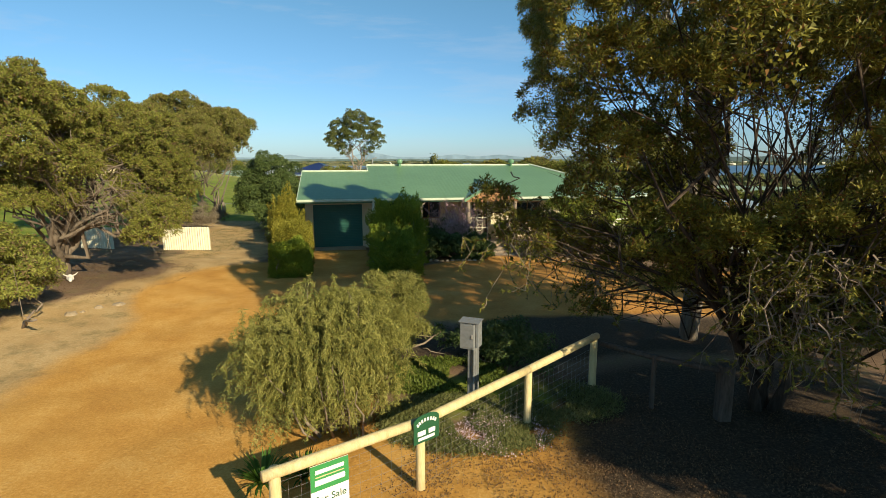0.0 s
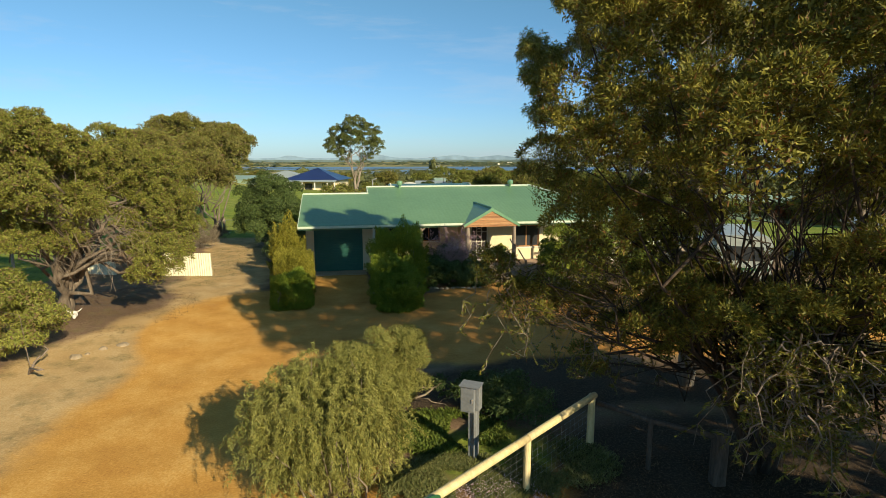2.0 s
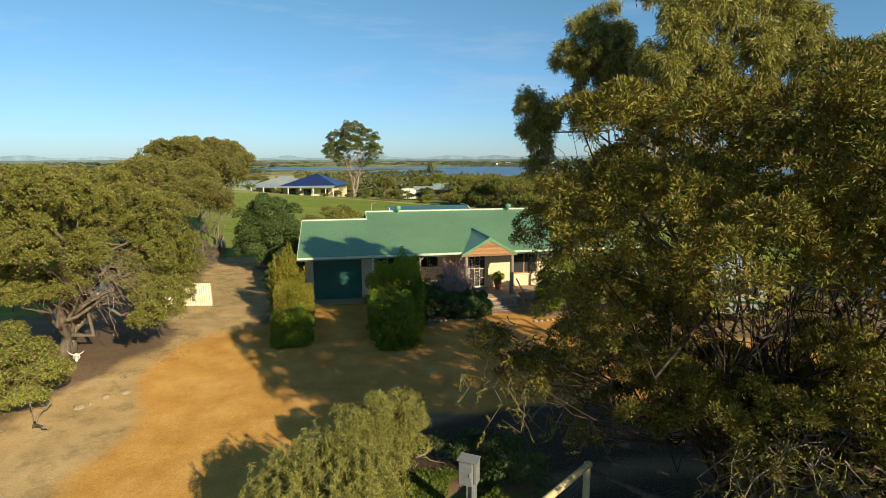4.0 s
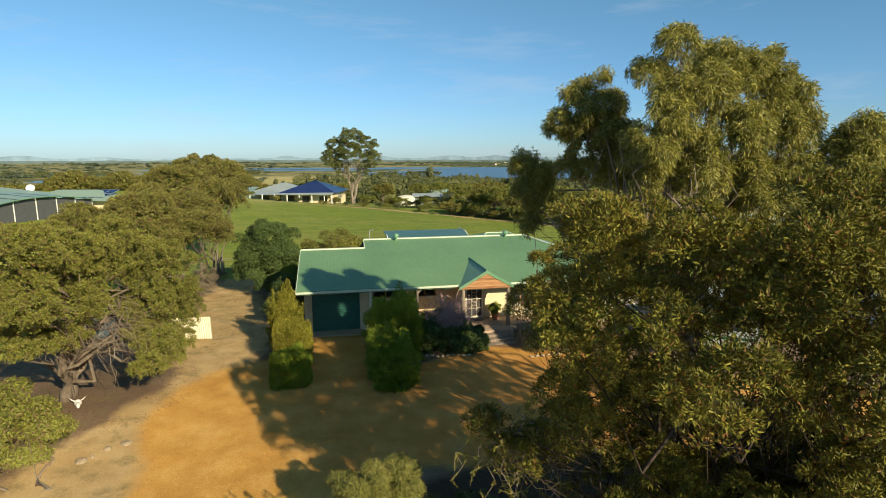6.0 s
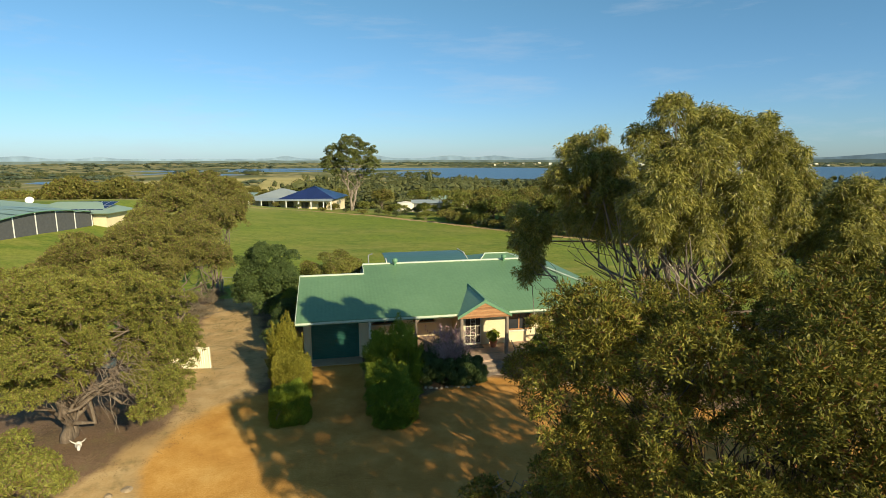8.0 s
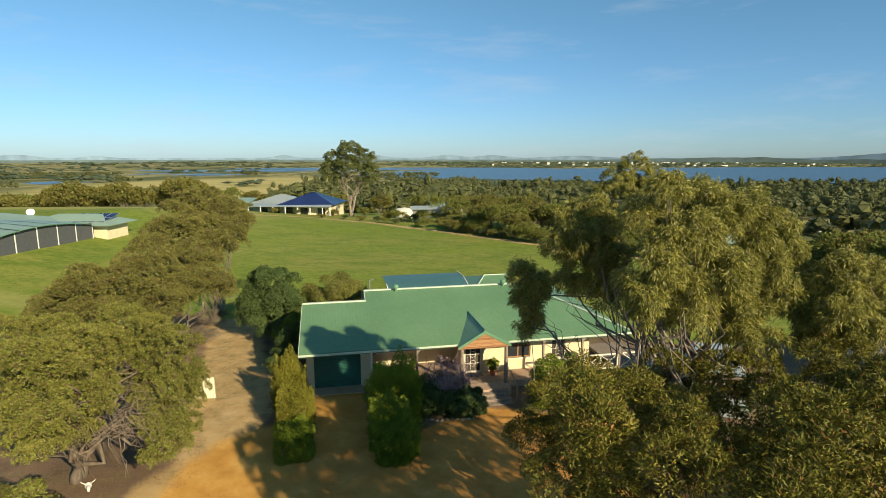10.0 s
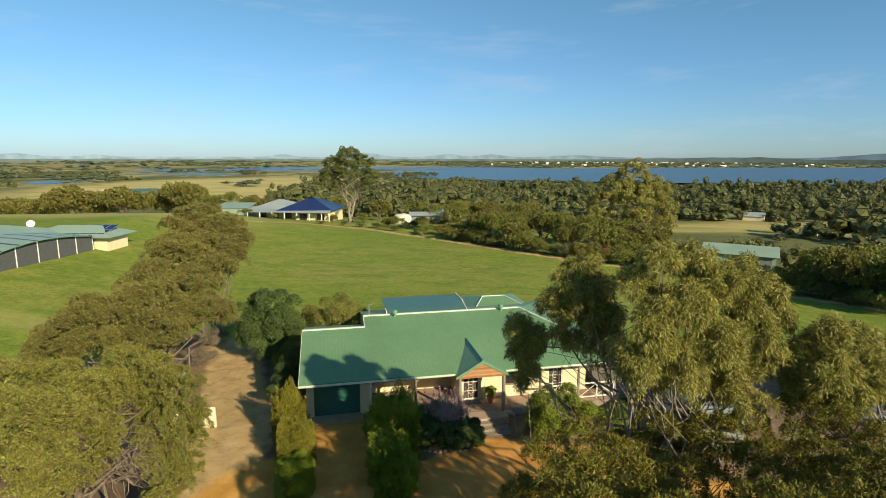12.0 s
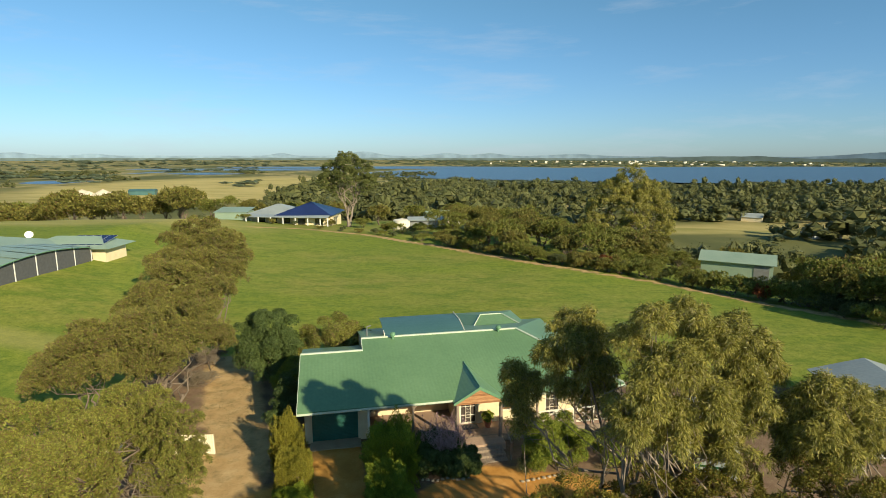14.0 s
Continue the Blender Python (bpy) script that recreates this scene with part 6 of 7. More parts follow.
# house across the paddock, with its shed
zc = gz(-34, 138)
far_house = thing("house", pose(-33.5, 138, zc, 0, 0, -4), "cream house across the paddock with grey and dark blue hipped roofs", "house")
part("roof", hip_roof(-12, 0, -5, 6, 2.8, 4.9), GREYROOF, far_house)
part("roof", hip_roof(-4, 9, -7, 6, 2.8, 5.6), BLUESTEEL, far_house, "dark blue steel hipped roof")
part("verandah_roof", Build().sheet([(-12, -8.6, 2.5), (9, -9.2, 2.5), (9, -7.0, 2.95), (-12, -5.2, 2.95)], 0.06), GREYROOF, far_house)
part("wall", Build().box(-11.6, -0.2, -4.6, 5.5, -1, 2.85).box(-0.2, 8.6, -6.6, 5.5, -1, 2.85), CREAM, far_house)
for u in (-11, -8, -5, -2, 1, 4, 7, 8.8):
    part("post", Build().box(u - 0.1, u + 0.1, -8.8, -8.6, -1, 2.5), WHITE, far_house)
for u in (-9.5, -6.5, -3.2):
    part("window", Build().box(u, u + 1.6, -4.66, -4.58, 0.6, 2.0), GLASS, far_house)
for u in (1.0, 5.2):
    part("window", Build().box(u, u + 1.8, -6.66, -6.58, 0.5, 2.0), GLASS, far_house)
fs = thing("shed", pose(-52, 142, gz(-52, 142)), "low pale green shed beside the far house", "shed")
part("wall", Build().box(-4, 4, -3, 3, -0.5, 2.4), PALEGREENROOF, fs)
part("roof", Build().sheet([(-4.3, -3.3, 2.4), (4.3, -3.3, 2.4), (4.3, 3.3, 3.2), (-4.3, 3.3, 3.2)], 0.08), PALEGREENROOF, fs)


def simple_house(name, x, y, w, d, h, top, rz, wall, roof, label, category="house", z=None):
    """A far gabled building with its openings."""
    ob = thing(name, pose(x, y, gz(x, y) if z is None else z, 0, 0, rz), label, category)
    part("wall", Build().box(-w / 2, w / 2, -d / 2, d / 2, -1, h), wall, ob)
    part("gable", Build().add([(-w / 2, -d / 2, h), (-w / 2, d / 2, h), (-w / 2, 0, top - 0.05), (w / 2, -d / 2, h), (w / 2, d / 2, h), (w / 2, 0, top - 0.05)], [(0, 2, 1), (3, 4, 5)]), wall, ob)
    part("roof", Build().sheet([(-w / 2 - 0.4, -d / 2 - 0.5, h - 0.1), (w / 2 + 0.4, -d / 2 - 0.5, h - 0.1), (w / 2 + 0.4, 0, top), (-w / 2 - 0.4, 0, top)], 0.07)
         .sheet([(w / 2 + 0.4, d / 2 + 0.5, h - 0.1), (-w / 2 - 0.4, d / 2 + 0.5, h - 0.1), (-w / 2 - 0.4, 0, top), (w / 2 + 0.4, 0, top)], 0.07), roof, ob)
    return ob


sh = simple_house("shed", 46.8, 81.6, 9.6, 6, 3.0, 4.0, -31, PALEGREENROOF, PALEGREENROOF, "long pale green steel shed among trees", "shed", z=-3.9)
part("roller_door", Build().box(2.3, 4.3, -3.06, -3.0, -0.3, 2.6), GALV, sh)
part("roller_door", Build().box(4.75, 4.83, -1.2, 1.2, -0.3, 2.4), GALV, sh)
h2 = simple_house("house", 186, 256, 15, 9, 2.3, 4.6, 8, WHITE, GREYROOF, "white farmhouse with grey roof among trees")
part("window", Build().box(-3, -1.4, -4.06, -4.0, 0.8, 2.0), GLASS, h2)
part("window", Build().box(2, 3.6, -4.06, -4.0, 0.8, 2.0), GLASS, h2)
part("chimney", Build().box(4.5, 5.3, -0.4, 0.4, 3.5, 5.2), BRICKRED, h2)
simple_house("house", 191, 322, 11, 8, 2.6, 4.8, -35, CREAM, GREYROOF, "cream house at the edge of the woods")
simple_house("house", 22, 330, 9, 7, 2.8, 4.4, 15, WHITE, WHITE, "white cottage among far trees")
simple_house("house", 45, 300, 12, 8, 2.8, 4.4, 5, WHITE, BRICKRED, "far house with red roof among trees")
simple_house("shed", 1.8, 140, 8, 6, 2.6, 3.7, 20, CREAMPAINT, PALEGREENROOF, "cream shed behind bushes", "shed")
simple_house("shed", -1.5, 129, 9, 5, 2.3, 2.8, 4, GALV, GREYROOF, "low grey farm shed", "shed")
simple_house("shed", -266, 502, 22, 10, 4, 5.5, 12, BLUEROOF, BLUEROOF, "blue steel shed beside sand heaps", "shed")
tk = thing("water_tank", pose(-7.6, 127, gz(-7.6, 127)), "round cream rainwater tank beside a farm shed", "water tank")
part("shell", Build().lathe([(2.1, -0.5), (2.1, 2.0), (1.9, 2.15), (0.1, 2.45)], 24), CREAMPAINT, tk)
for i, (x, y, r, h) in enumerate([(-298, 495, 10, 6), (-320, 500, 11, 5.5), (-309, 492, 8, 4.6)]):
    rng = np.random.default_rng(80 + i)
    prof = [(r * (1 - s) ** 0.9 + 0.05, h * s) for s in np.linspace(0, 1, 9)]
    hp = Build().lathe(prof, 20)
    hp.v = [(px * (1 + 0.12 * noise.noise(Vector((px * 0.3, py * 0.3, pz)))), py * (1 + 0.12 * noise.noise(Vector((py * 0.3, px * 0.3, pz + 5)))), pz) for px, py, pz in hp.v]
    ob = tagged(new("sand_heap", hp.mesh("sand_heap", HEAP, True)), "pale heap of sand beside the blue shed", "sand heap", "sand heaps")
    ob.matrix_world = pose(x, y, gz(x, y) - 0.2)

# tall tree and bushes at the paddock's edge
at = (-20.8, 131, gz(-20.8, 131))
tree("tall_gum_tree", at, "tall gum with pale branches and full rounded crown", "tree", leafy("far_gum_leaves", (0.05, 0.066, 0.016), (0.115, 0.135, 0.036), (0.20, 0.21, 0.06), 0.2, patch=0.2), PALEBARK,
     [(0, 0, 15.4, 3.4, 3, 2.6), (-3.2, 0, 13.8, 3.0, 2.6, 2.5), (3.3, 0.3, 13.6, 3.0, 2.6, 2.5), (-4.9, 0, 11.0, 2.5, 2.2, 2.2), (4.9, -0.5, 10.8, 2.4, 2.2, 2.2), (0.2, -1.5, 12.0, 3.0, 2, 2.2), (-2.6, 0, 9.0, 2.2, 1.8, 1.8), (3.0, 0, 8.4, 2.0, 1.6, 1.6)],
     (0.3, 0, 5.0), 0.45, 46000, 0.26, 0.13, 70, stems=2, hang=0.4, clump=0.22, per=420, fill=0.2, inner=0.0, twig=10)
at = (43, 118, gz(43, 118))
tree("tall_gum_tree", at, "tall olive gum standing above the bushes", "tree", GUM, PALEBARK,
     [tuple(1.36 * q for q in lo) for lo in [(0, 0, 12.5, 2.6, 2.5, 2.5), (-2.8, 0, 10.5, 2.8, 2.6, 2.3), (2.9, 0.3, 10.0, 2.8, 2.6, 2.4), (-4.6, 0, 8.0, 2.6, 2.4, 2.2), (4.4, -0.5, 7.6, 2.6, 2.4, 2.2), (0.2, -1.5, 8.5, 2.8, 2, 2.4), (-6.0, 0, 5.4, 2.4, 2.2, 2.0), (5.2, 0, 5.0, 2.2, 2.1, 1.9), (0, -1.6, 5.6, 2.6, 2, 2)]],
     (0.3, 0, 5.4), 0.5, 62000, 0.30, 0.15, 71, stems=3, hang=0.5, clump=0.24, per=420, fill=0.2, inner=0.0, twig=10)


def bush_kind(name, label, mat, seed, r, h, count, size, category="bush"):
    rng = np.random.default_rng(seed)
    lo_z, hi_z, lo_r, hi_r = (0.46, 0.74, 0.20, 0.28) if category == "tree" else (0.28, 0.62, 0.28, 0.36)
    lob = [(rng.normal() * r * 0.42, rng.normal() * r * 0.42, h * rng.uniform(lo_z, hi_z), r * rng.uniform(0.36, 0.56), r * rng.uniform(0.36, 0.56), h * rng.uniform(lo_r, hi_r)) for _ in range(8)]
    return tufted_tree(name, (0, 0, -60), label, category, mat, BARK, lob, (0, 0, h * 0.25), 0.04 * h, count, size, size * 0.6, seed, 0.09 * r, 420, twig=2, inner=0.7, low=-0.45, each=7, ratio=0.45, bare=-0.3, depth=110)


KINDS = [bush_kind("field_bush", "dark green bush along the paddock fence", MIDGREEN, 201, 2.4, 3.2, 3600, 0.25), bush_kind("field_bush", "olive bush along the paddock fence", DULLOLIVE, 202, 2.2, 2.8, 3600, 0.25),
         bush_kind("field_bush", "grey-green bush along the paddock fence", GREYSHRUB, 203, 1.8, 2.2, 2800, 0.2), bush_kind("field_tree", "domed olive tree near the paddock", DULLOLIVE, 204, 3.4, 5.6, 5000, 0.32, "tree"),
         bush_kind("field_tree", "dark domed tree near the paddock", MIDGREEN, 205, 3.6, 6.0, 5000, 0.32, "tree"), bush_kind("field_bush", "russet bush along the paddock fence", REDLEAF, 206, 1.5, 2.4, 2200, 0.18)]
used = set()


def put(kind, x, y, s=1.0, z=None):
    rz = (x * 37 + y * 91) % 360
    m = pose(x, y, (gz(x, y) if z is None else z) - 0.05, 0, 0, rz) @ Matrix.Diagonal((s, s, s * (0.92 + 0.16 * ((x * 7.3) % 1)), 1))
    if kind not in used:
        used.add(kind)
        KINDS[kind].matrix_basis = m
        return KINDS[kind]
    sc = KINDS[kind].scale
    ob = copy_thing(KINDS[kind], m @ Matrix.Diagonal((1 / sc[0], 1 / sc[1], 1 / sc[2], 1)))
    return ob


rng = np.random.default_rng(300)
EDGE = [(-29, 119.5), (-15, 113.6), (-6.5, 105), (1.6, 96.2), (8, 88.3), (14, 81.1), (21.3, 74.2), (29, 69.2), (35.8, 60.4), (39.6, 55), (43, 49)]
for (x0, y0), (x1, y1) in zip(EDGE[:-1], EDGE[1:]):
    for k in range(3 if x0 < 0 else 6):
        q = (k + rng.uniform(0, 0.8)) / (3 if x0 < 0 else 6)
        off = rng.uniform(0.6, 2.2)
        put(int(rng.choice([0, 1, 2, 2, 1, 0])), x0 + (x1 - x0) * q + off * 0.7, y0 + (y1 - y0) * q + off, rng.uniform(0.55, 0.95) * (0.6 if x0 < 0 else 1.0))
put(5, 37.6, 59.6, 0.85)
put(5, 24.2, 75.0, 0.9)


def on_shed(x, y):
    return y < 91 and 0.46 < x / y < 0.71 and x > 34 or 0.66 < x / y < 0.80 and 118 < y < 165


n_put = 0
while n_put < 120:
    x = rng.uniform(2, 125)
    lo = np.interp(x, [e[0] for e in EDGE], [e[1] for e in EDGE]) + 4
    y = lo + rng.uniform(0, 1) ** 1.35 * 100
    if on_shed(x, y) or x / max(y, 1) > 0.95:
        continue
    n_put += 1
    put(int(rng.choice([0, 1, 3, 4, 4, 3])), x, y, rng.uniform(0.6, 1.05))
for _ in range(26):
    x, y = rng.uniform(50, 78), rng.uniform(40, 66)
    put(int(rng.choice([3, 4, 1])), x, y, rng.uniform(0.75, 1.1))
for x, y, s, k in [(-42, 137, 0.6, 2), (-38, 128, 0.5, 1), (-33, 127.5, 0.5, 2), (-46, 131, 0.6, 0), (-25, 131, 0.7, 1), (-17, 129, 0.7, 0), (-14, 138, 0.9, 3), (-5, 142, 0.9, 4), (-52, 155, 1.1, 3), (-40, 160, 1.1, 4), (-28, 158, 1.0, 3), (8, 128, 0.9, 4), (12, 122, 1.0, 3), (-60, 150, 1.2, 4), (14, 99, 0.9, 4), (18, 95, 1.0, 3), (22, 90, 0.9, 4)]:
    put(k, x, y, s)
for x, y, s, k in [(45, 51, 0.9, 4), (45, 47, 1.0, 3), (50, 55, 1.0, 4), (50, 47, 1.1, 3), (41, 47, 0.7, 0), (46, 43, 1.0, 4), (40.5, 51, 0.55, 2), (49, 60, 1.0, 3)]:
    put(k, x, y, s)
for x, y, s, k in [(-8.6, 118.5, 0.75, 0), (-4.6, 116, 0.8, 2), (-11.0, 119, 0.75, 1), (-2.2, 112, 0.8, 0), (-6.6, 113.5, 0.6, 2), (1.8, 103, 0.95, 1), (4.4, 101, 0.85, 0)]:
    put(k, x, y, s)
# line of trees behind the neighbouring house
for i in range(20):
    x = -150 + i * 4.4 + rng.uniform(-1.2, 1.2)
    put(int(rng.choice([3, 4, 3])), x, 148 + rng.uniform(-5, 6), rng.uniform(1.3, 1.9))
for i in range(14):
    put(int(rng.choice([3, 4])), rng.uniform(-165, -108), rng.uniform(150, 178), rng.uniform(1.6, 2.1))


def woods(name, label, mat, seed, spots, tall, wide, per, size, k=5, lean=1.0):
    """Many far trees, each of a few uneven masses with leaves on them, in one mesh."""
    rng = np.random.default_rng(seed)
    spots = np.asarray(spots, float)
    n = len(spots)
    zb = terrain(spots[:, 0], spots[:, 1])
    th, tw = tall * rng.uniform(0.45, 1.25, n), wide * rng.uniform(0.6, 1.35, n)
    cl = rng.normal(size=(n, k, 3)) * np.array([0.34 * lean, 0.34, 0.2])
    rad = rng.uniform(0.24, 0.40, (n, k))
    span = np.stack([tw, tw, th], axis=1)
    mid = np.stack([spots[:, 0], spots[:, 1], zb + th * 0.46], axis=1)
    cen = (mid[:, None, :] + cl * span[:, None, :]).reshape(-1, 3)
    rr = (rad[..., None] * span[:, None, :] * np.array([1.0 * lean, 1.0, 0.85])).reshape(-1, 3)
    lob = np.concatenate([cen, rr], axis=1)
    tri_v = ICO_V[None] * (1 + rng.uniform(-0.22, 0.22, (len(lob), len(ICO_V), 1))) * lob[:, None, 3:] * 0.75 + lob[:, None, :3]
    tri_v = (tri_v[:, ICO_F] + rng.normal(size=(len(lob), len(ICO_F), 1, 3)) * lob[:, None, None, 3:] * 0.09).reshape(-1, 3)
    sets = [(tri_v, np.arange(len(tri_v), dtype=np.int32).reshape(-1, 3))]
    if per:
        which = rng.integers(0, len(lob), n * per)
        e = rng.normal(size=(n * per, 3))
        e /= np.linalg.norm(e, axis=1)[:, None]
        e[:, 2] = np.where(e[:, 2] < -0.3, -e[:, 2], e[:, 2])
        pos = lob[which, :3] + e * lob[which, 3:] * rng.uniform(0.8, 1.1, (n * per, 1))
        nr = e + rng.normal(size=e.shape) * 0.6
        nr /= np.linalg.norm(nr, axis=1)[:, None]
        ax = np.cross(nr, rng.normal(size=nr.shape))
        ax /= np.linalg.norm(ax, axis=1)[:, None]
        sets.append(blades(rng, pos, ax, nr, size, size * 0.8))
    v, f = join(*sets)
    return tagged(new(name, fast_mesh(name, v, f, mat)), label, "woods", kind="stuff")


_bm = bmesh.new()
bmesh.ops.create_icosphere(_bm, subdivisions=1, radius=1)
_bm.verts.ensure_lookup_table()
ICO_V = np.array([v.co[:] for v in _bm.verts])
ICO_F = np.array([[v.index for v in f.verts] for f in _bm.faces], dtype=np.int32)
_bm.free()
rng = np.random.default_rng(400)
sp = []
while len(sp) < 1150:
    x, y = rng.uniform(-140, 620), rng.uniform(165, 610)
    if x / y > 0.98 or x / y < -0.30 or 0.42 < x / y < 0.62 and 205 < y < 318 or 0.66 < x / y < 0.80 and y < 246 or x / y > 0.74 and 262 < y < 300:
        continue
    d = noise.noise(Vector((x * 0.012, y * 0.016, 2.0)))
    if d < -0.16 and y < 420 or abs(x - 162) < 14 and 255 < y < 285 or y < 190 + 0 * x and x < 40 and d < 0.1:
        continue
    sp.append((x, y))
woods("distant_woods", "dense olive-green woods between the paddock and the lake", FARLEAF, 401, sp, 11.5, 11.0, 330, 0.5, k=6)
sp = []
while len(sp) < 420:
    x, y = rng.uniform(-900, 0), rng.uniform(200, 1100)
    if abs(x / y) > 0.98 or x / y > -0.06 and y < 600 or -0.76 < x / y < -0.62 and 540 < y < 780 or -0.56 < x / y < -0.36 and 800 < y < 1110:
        continue
    if math.hypot((x + 250) / 200, (y - 650) / 270) < 1 or noise.noise(Vector((x * 0.006, y * 0.012, 7.0))) < 0.10:
        continue
    sp.append((x, y))
woods("scrub", "low scrub and tree belts on the plain", FARLEAF, 402, sp, 6, 7.5, 150, 0.6, k=4)
sp = []
while len(sp) < 1900:
    y = 620 + 3300 * rng.random() ** 0.8
    x = rng.uniform(-0.95, 0.95) * y
    if ((x - 1330) / 1560) ** 2 + ((y - 1180) / 590) ** 2 < 1 or ((x + 120) / 560) ** 2 + ((y - 1560) / 150) ** 2 < 1 or ((x + 480) / 320) ** 2 + ((y - 1330) / 95) ** 2 < 1:
        continue
    if noise.noise(Vector((x * 0.003, y * 0.004, 3.0))) < 0.05 and x < 0 or -0.76 < x / y < -0.62 and y < 780 or -0.56 < x / y < -0.36 and y < 1130:
        continue
    sp.append((x, y))
woods("far_woods", "woods on the far plain, leaf colour greyed for haze", FARTHER, 403, sp, 8, 16.0, 30, 1.4, k=3, lean=2.2)
rng = np.random.default_rng(500)
tw = Build()
for _ in range(70):
    a = rng.uniform(0.1, 0.62)
    d = rng.uniform(2150, 3300)
    w, h = rng.uniform(5, 13), rng.uniform(4, 8)
    x, y = d * math.sin(a), d * math.cos(a)
    tw.box(x - w / 2, x + w / 2, y - 5, y + 5, PLAIN, PLAIN + h * 0.8)
tagged(new("far_town", tw.mesh("far_town", CREAMPAINT)), "scattered pale buildings of a far town", "town", kind="stuff")


# ---- rail fence at the entrance ----
fence = thing("rail_fence", pose(0, 0, 0), "pale pine rail fence with wire mesh at the entrance", "fence")
P1, P2, P3, P4 = (-1.87, 5.52), (-0.30, 6.67), (1.39, 8.37), (2.87, 9.89)
TOP = [1.02, 1.05, 1.09, 1.12]


def log_post(x, y, h, r, lean=(0, 0)):
    return Build().tube([(x, y, -0.3), (x, y, 0.3), (x + lean[0], y + lean[1], h - 0.02), (x + lean[0], y + lean[1], h)], [r * 1.03, r, r * 0.97, r * 0.85], 14)


for (x, y), h, r in zip((P1, P2, P3, P4), TOP, (0.068, 0.062, 0.062, 0.072)):
    part("post", log_post(x, y, h - (0.0 if (x, y) == P1 else 0.04), r), PINE, fence, smooth=True)
rail_pts = [(-1.98, 5.43, 0.955), (-0.30, 6.65, 0.975), (1.39, 8.35, 1.01), (2.94, 9.93, 1.045)]
for a, b_ in zip(rail_pts[:-1], rail_pts[1:]):
    d = (Vector(b_) - Vector(a)).normalized()
    part("rail", Build().tube([Vector(a), Vector(a) + d * 0.6, Vector(b_) - d * 0.6, Vector(b_) - d * 0.01], [0.066, 0.069, 0.067, 0.064], 14), PINE, fence, smooth=True)


def wire_mesh(a, b_, top, rows, gap):
    a, b_ = Vector((*a, 0)), Vector((*b_, 0))
    ln = (b_ - a).length
    d = (b_ - a) / ln
    m = Build()
    for i in range(rows + 1):
        z = 0.06 + (top - 0.06) * i / rows
        m.tube([a + Vector((0, 0, z)), a + d * ln * 0.5 + Vector((0, 0, z - 0.01)), b_ + Vector((0, 0, z))], 0.0016, 4, caps=False)
    for k in range(1, int(ln / gap)):
        p = a + d * gap * k
        m.tube([p + Vector((0, 0, 0.06)), p + Vector((0, 0, top))], 0.0013, 4, caps=False)
    return m


for a, b_ in ((P1, P2), (P2, P3), (P3, P4)):
    part("wire_mesh", wire_mesh(a, b_, 0.82, 6, 0.15), WIRE, fence, "galvanised wire mesh")
side = thing("rail_fence", pose(0, 0, 0), "weathered low rail fence in the shade of the wattle", "fence")
part("post", log_post(3.72, 9.1, 0.98, 0.045), SHADEDWOOD, side, smooth=True)
part("post", Build().box(4.62, 4.84, 8.50, 8.72, -0.2, 0.98, c=0.02), SHADEDWOOD, side)
part("rail", Build().tube([(2.98, 9.82, 0.93), (3.72, 9.12, 0.92), (4.70, 8.58, 0.88)], 0.05, 10), SHADEDWOOD, side, smooth=True)


# ---- signs ----
def lettering(name, text, size, m, mat, parent):
    c = bpy.data.curves.new(name, "FONT")
    c.body = text
    c.size = size
    c.align_x, c.align_y = "CENTER", "CENTER"
    c.extrude = 0.001
    c.materials.append(mat)
    ob = new(name, c)
    ob.parent = parent
    ob.matrix_basis = m
    return ob


fd = math.degrees(math.atan2(P2[1] - P1[1], P2[0] - P1[0]))
sale = thing("for_sale_sign", pose(-1.33, 5.83, 0.01, 0, 0, fd), "green and white for sale board on the rail fence", "sign")
part("board", Build().box(-0.24, 0.24, -0.012, 0.0, 0.02, 0.90), WHITE, sale)
part("green_panel", Build().box(-0.24, 0.24, -0.016, -0.0125, 0.58, 0.90), SIGNBRIGHT, sale)
part("wordmark", Build().box(-0.18, 0.18, -0.020, -0.0165, 0.79, 0.84), WHITE, sale, "pale bar in place of a trade mark")
part("wordmark", Build().box(-0.19, 0.19, -0.020, -0.0165, 0.645, 0.715), WHITE, sale, "pale bar in place of a trade mark")
part("rule", Build().box(-0.18, 0.18, -0.020, -0.0165, 0.745, 0.757), PINE, sale)
lettering("lettering", "For Sale", 0.125, pose(0, -0.0175, 0.46, 90, 0, 0), SIGNGREEN, sale)
for i, w in enumerate((0.19, 0.15)):
    part("line_of_text", Build().box(-w, w, -0.016, -0.0125, 0.14 - i * 0.07, 0.17 - i * 0.07), SIGNGREEN, sale)
lot = thing("name_sign", pose(-0.22, 6.60, 0.74, 0, 0, fd + 4), "dark green name board with pale lettering on a fence post", "sign")
prof = [(-0.21, 0.0), (0.21, 0.0), (0.21, 0.30)] + [(0.21 * math.cos(a), 0.30 + 0.08 * math.sin(a)) for a in np.linspace(0.25, 2.9, 9)] + [(-0.21, 0.30)]
k = len(prof)
part("board", Build().add([(x, y, z) for y in (-0.012, 0.0) for x, z in prof], [tuple(range(k)), tuple(range(2 * k - 1, k - 1, -1))] + [(i + k, (i + 1) % k + k, (i + 1) % k, i) for i in range(k)]), SIGNGREEN, lot)
for i in range(8):
    a = 2.6 - i * 0.29
    x, z = 0.17 * math.cos(a), 0.205 + 0.10 * math.sin(a)
    part("line_of_text", Build().box(-0.014, 0.014, -0.016, -0.0125, -0.022, 0.022, m=pose(x, 0, z, 0, -math.degrees(a - 1.57) * 0.5, 0)), WHITE, lot)
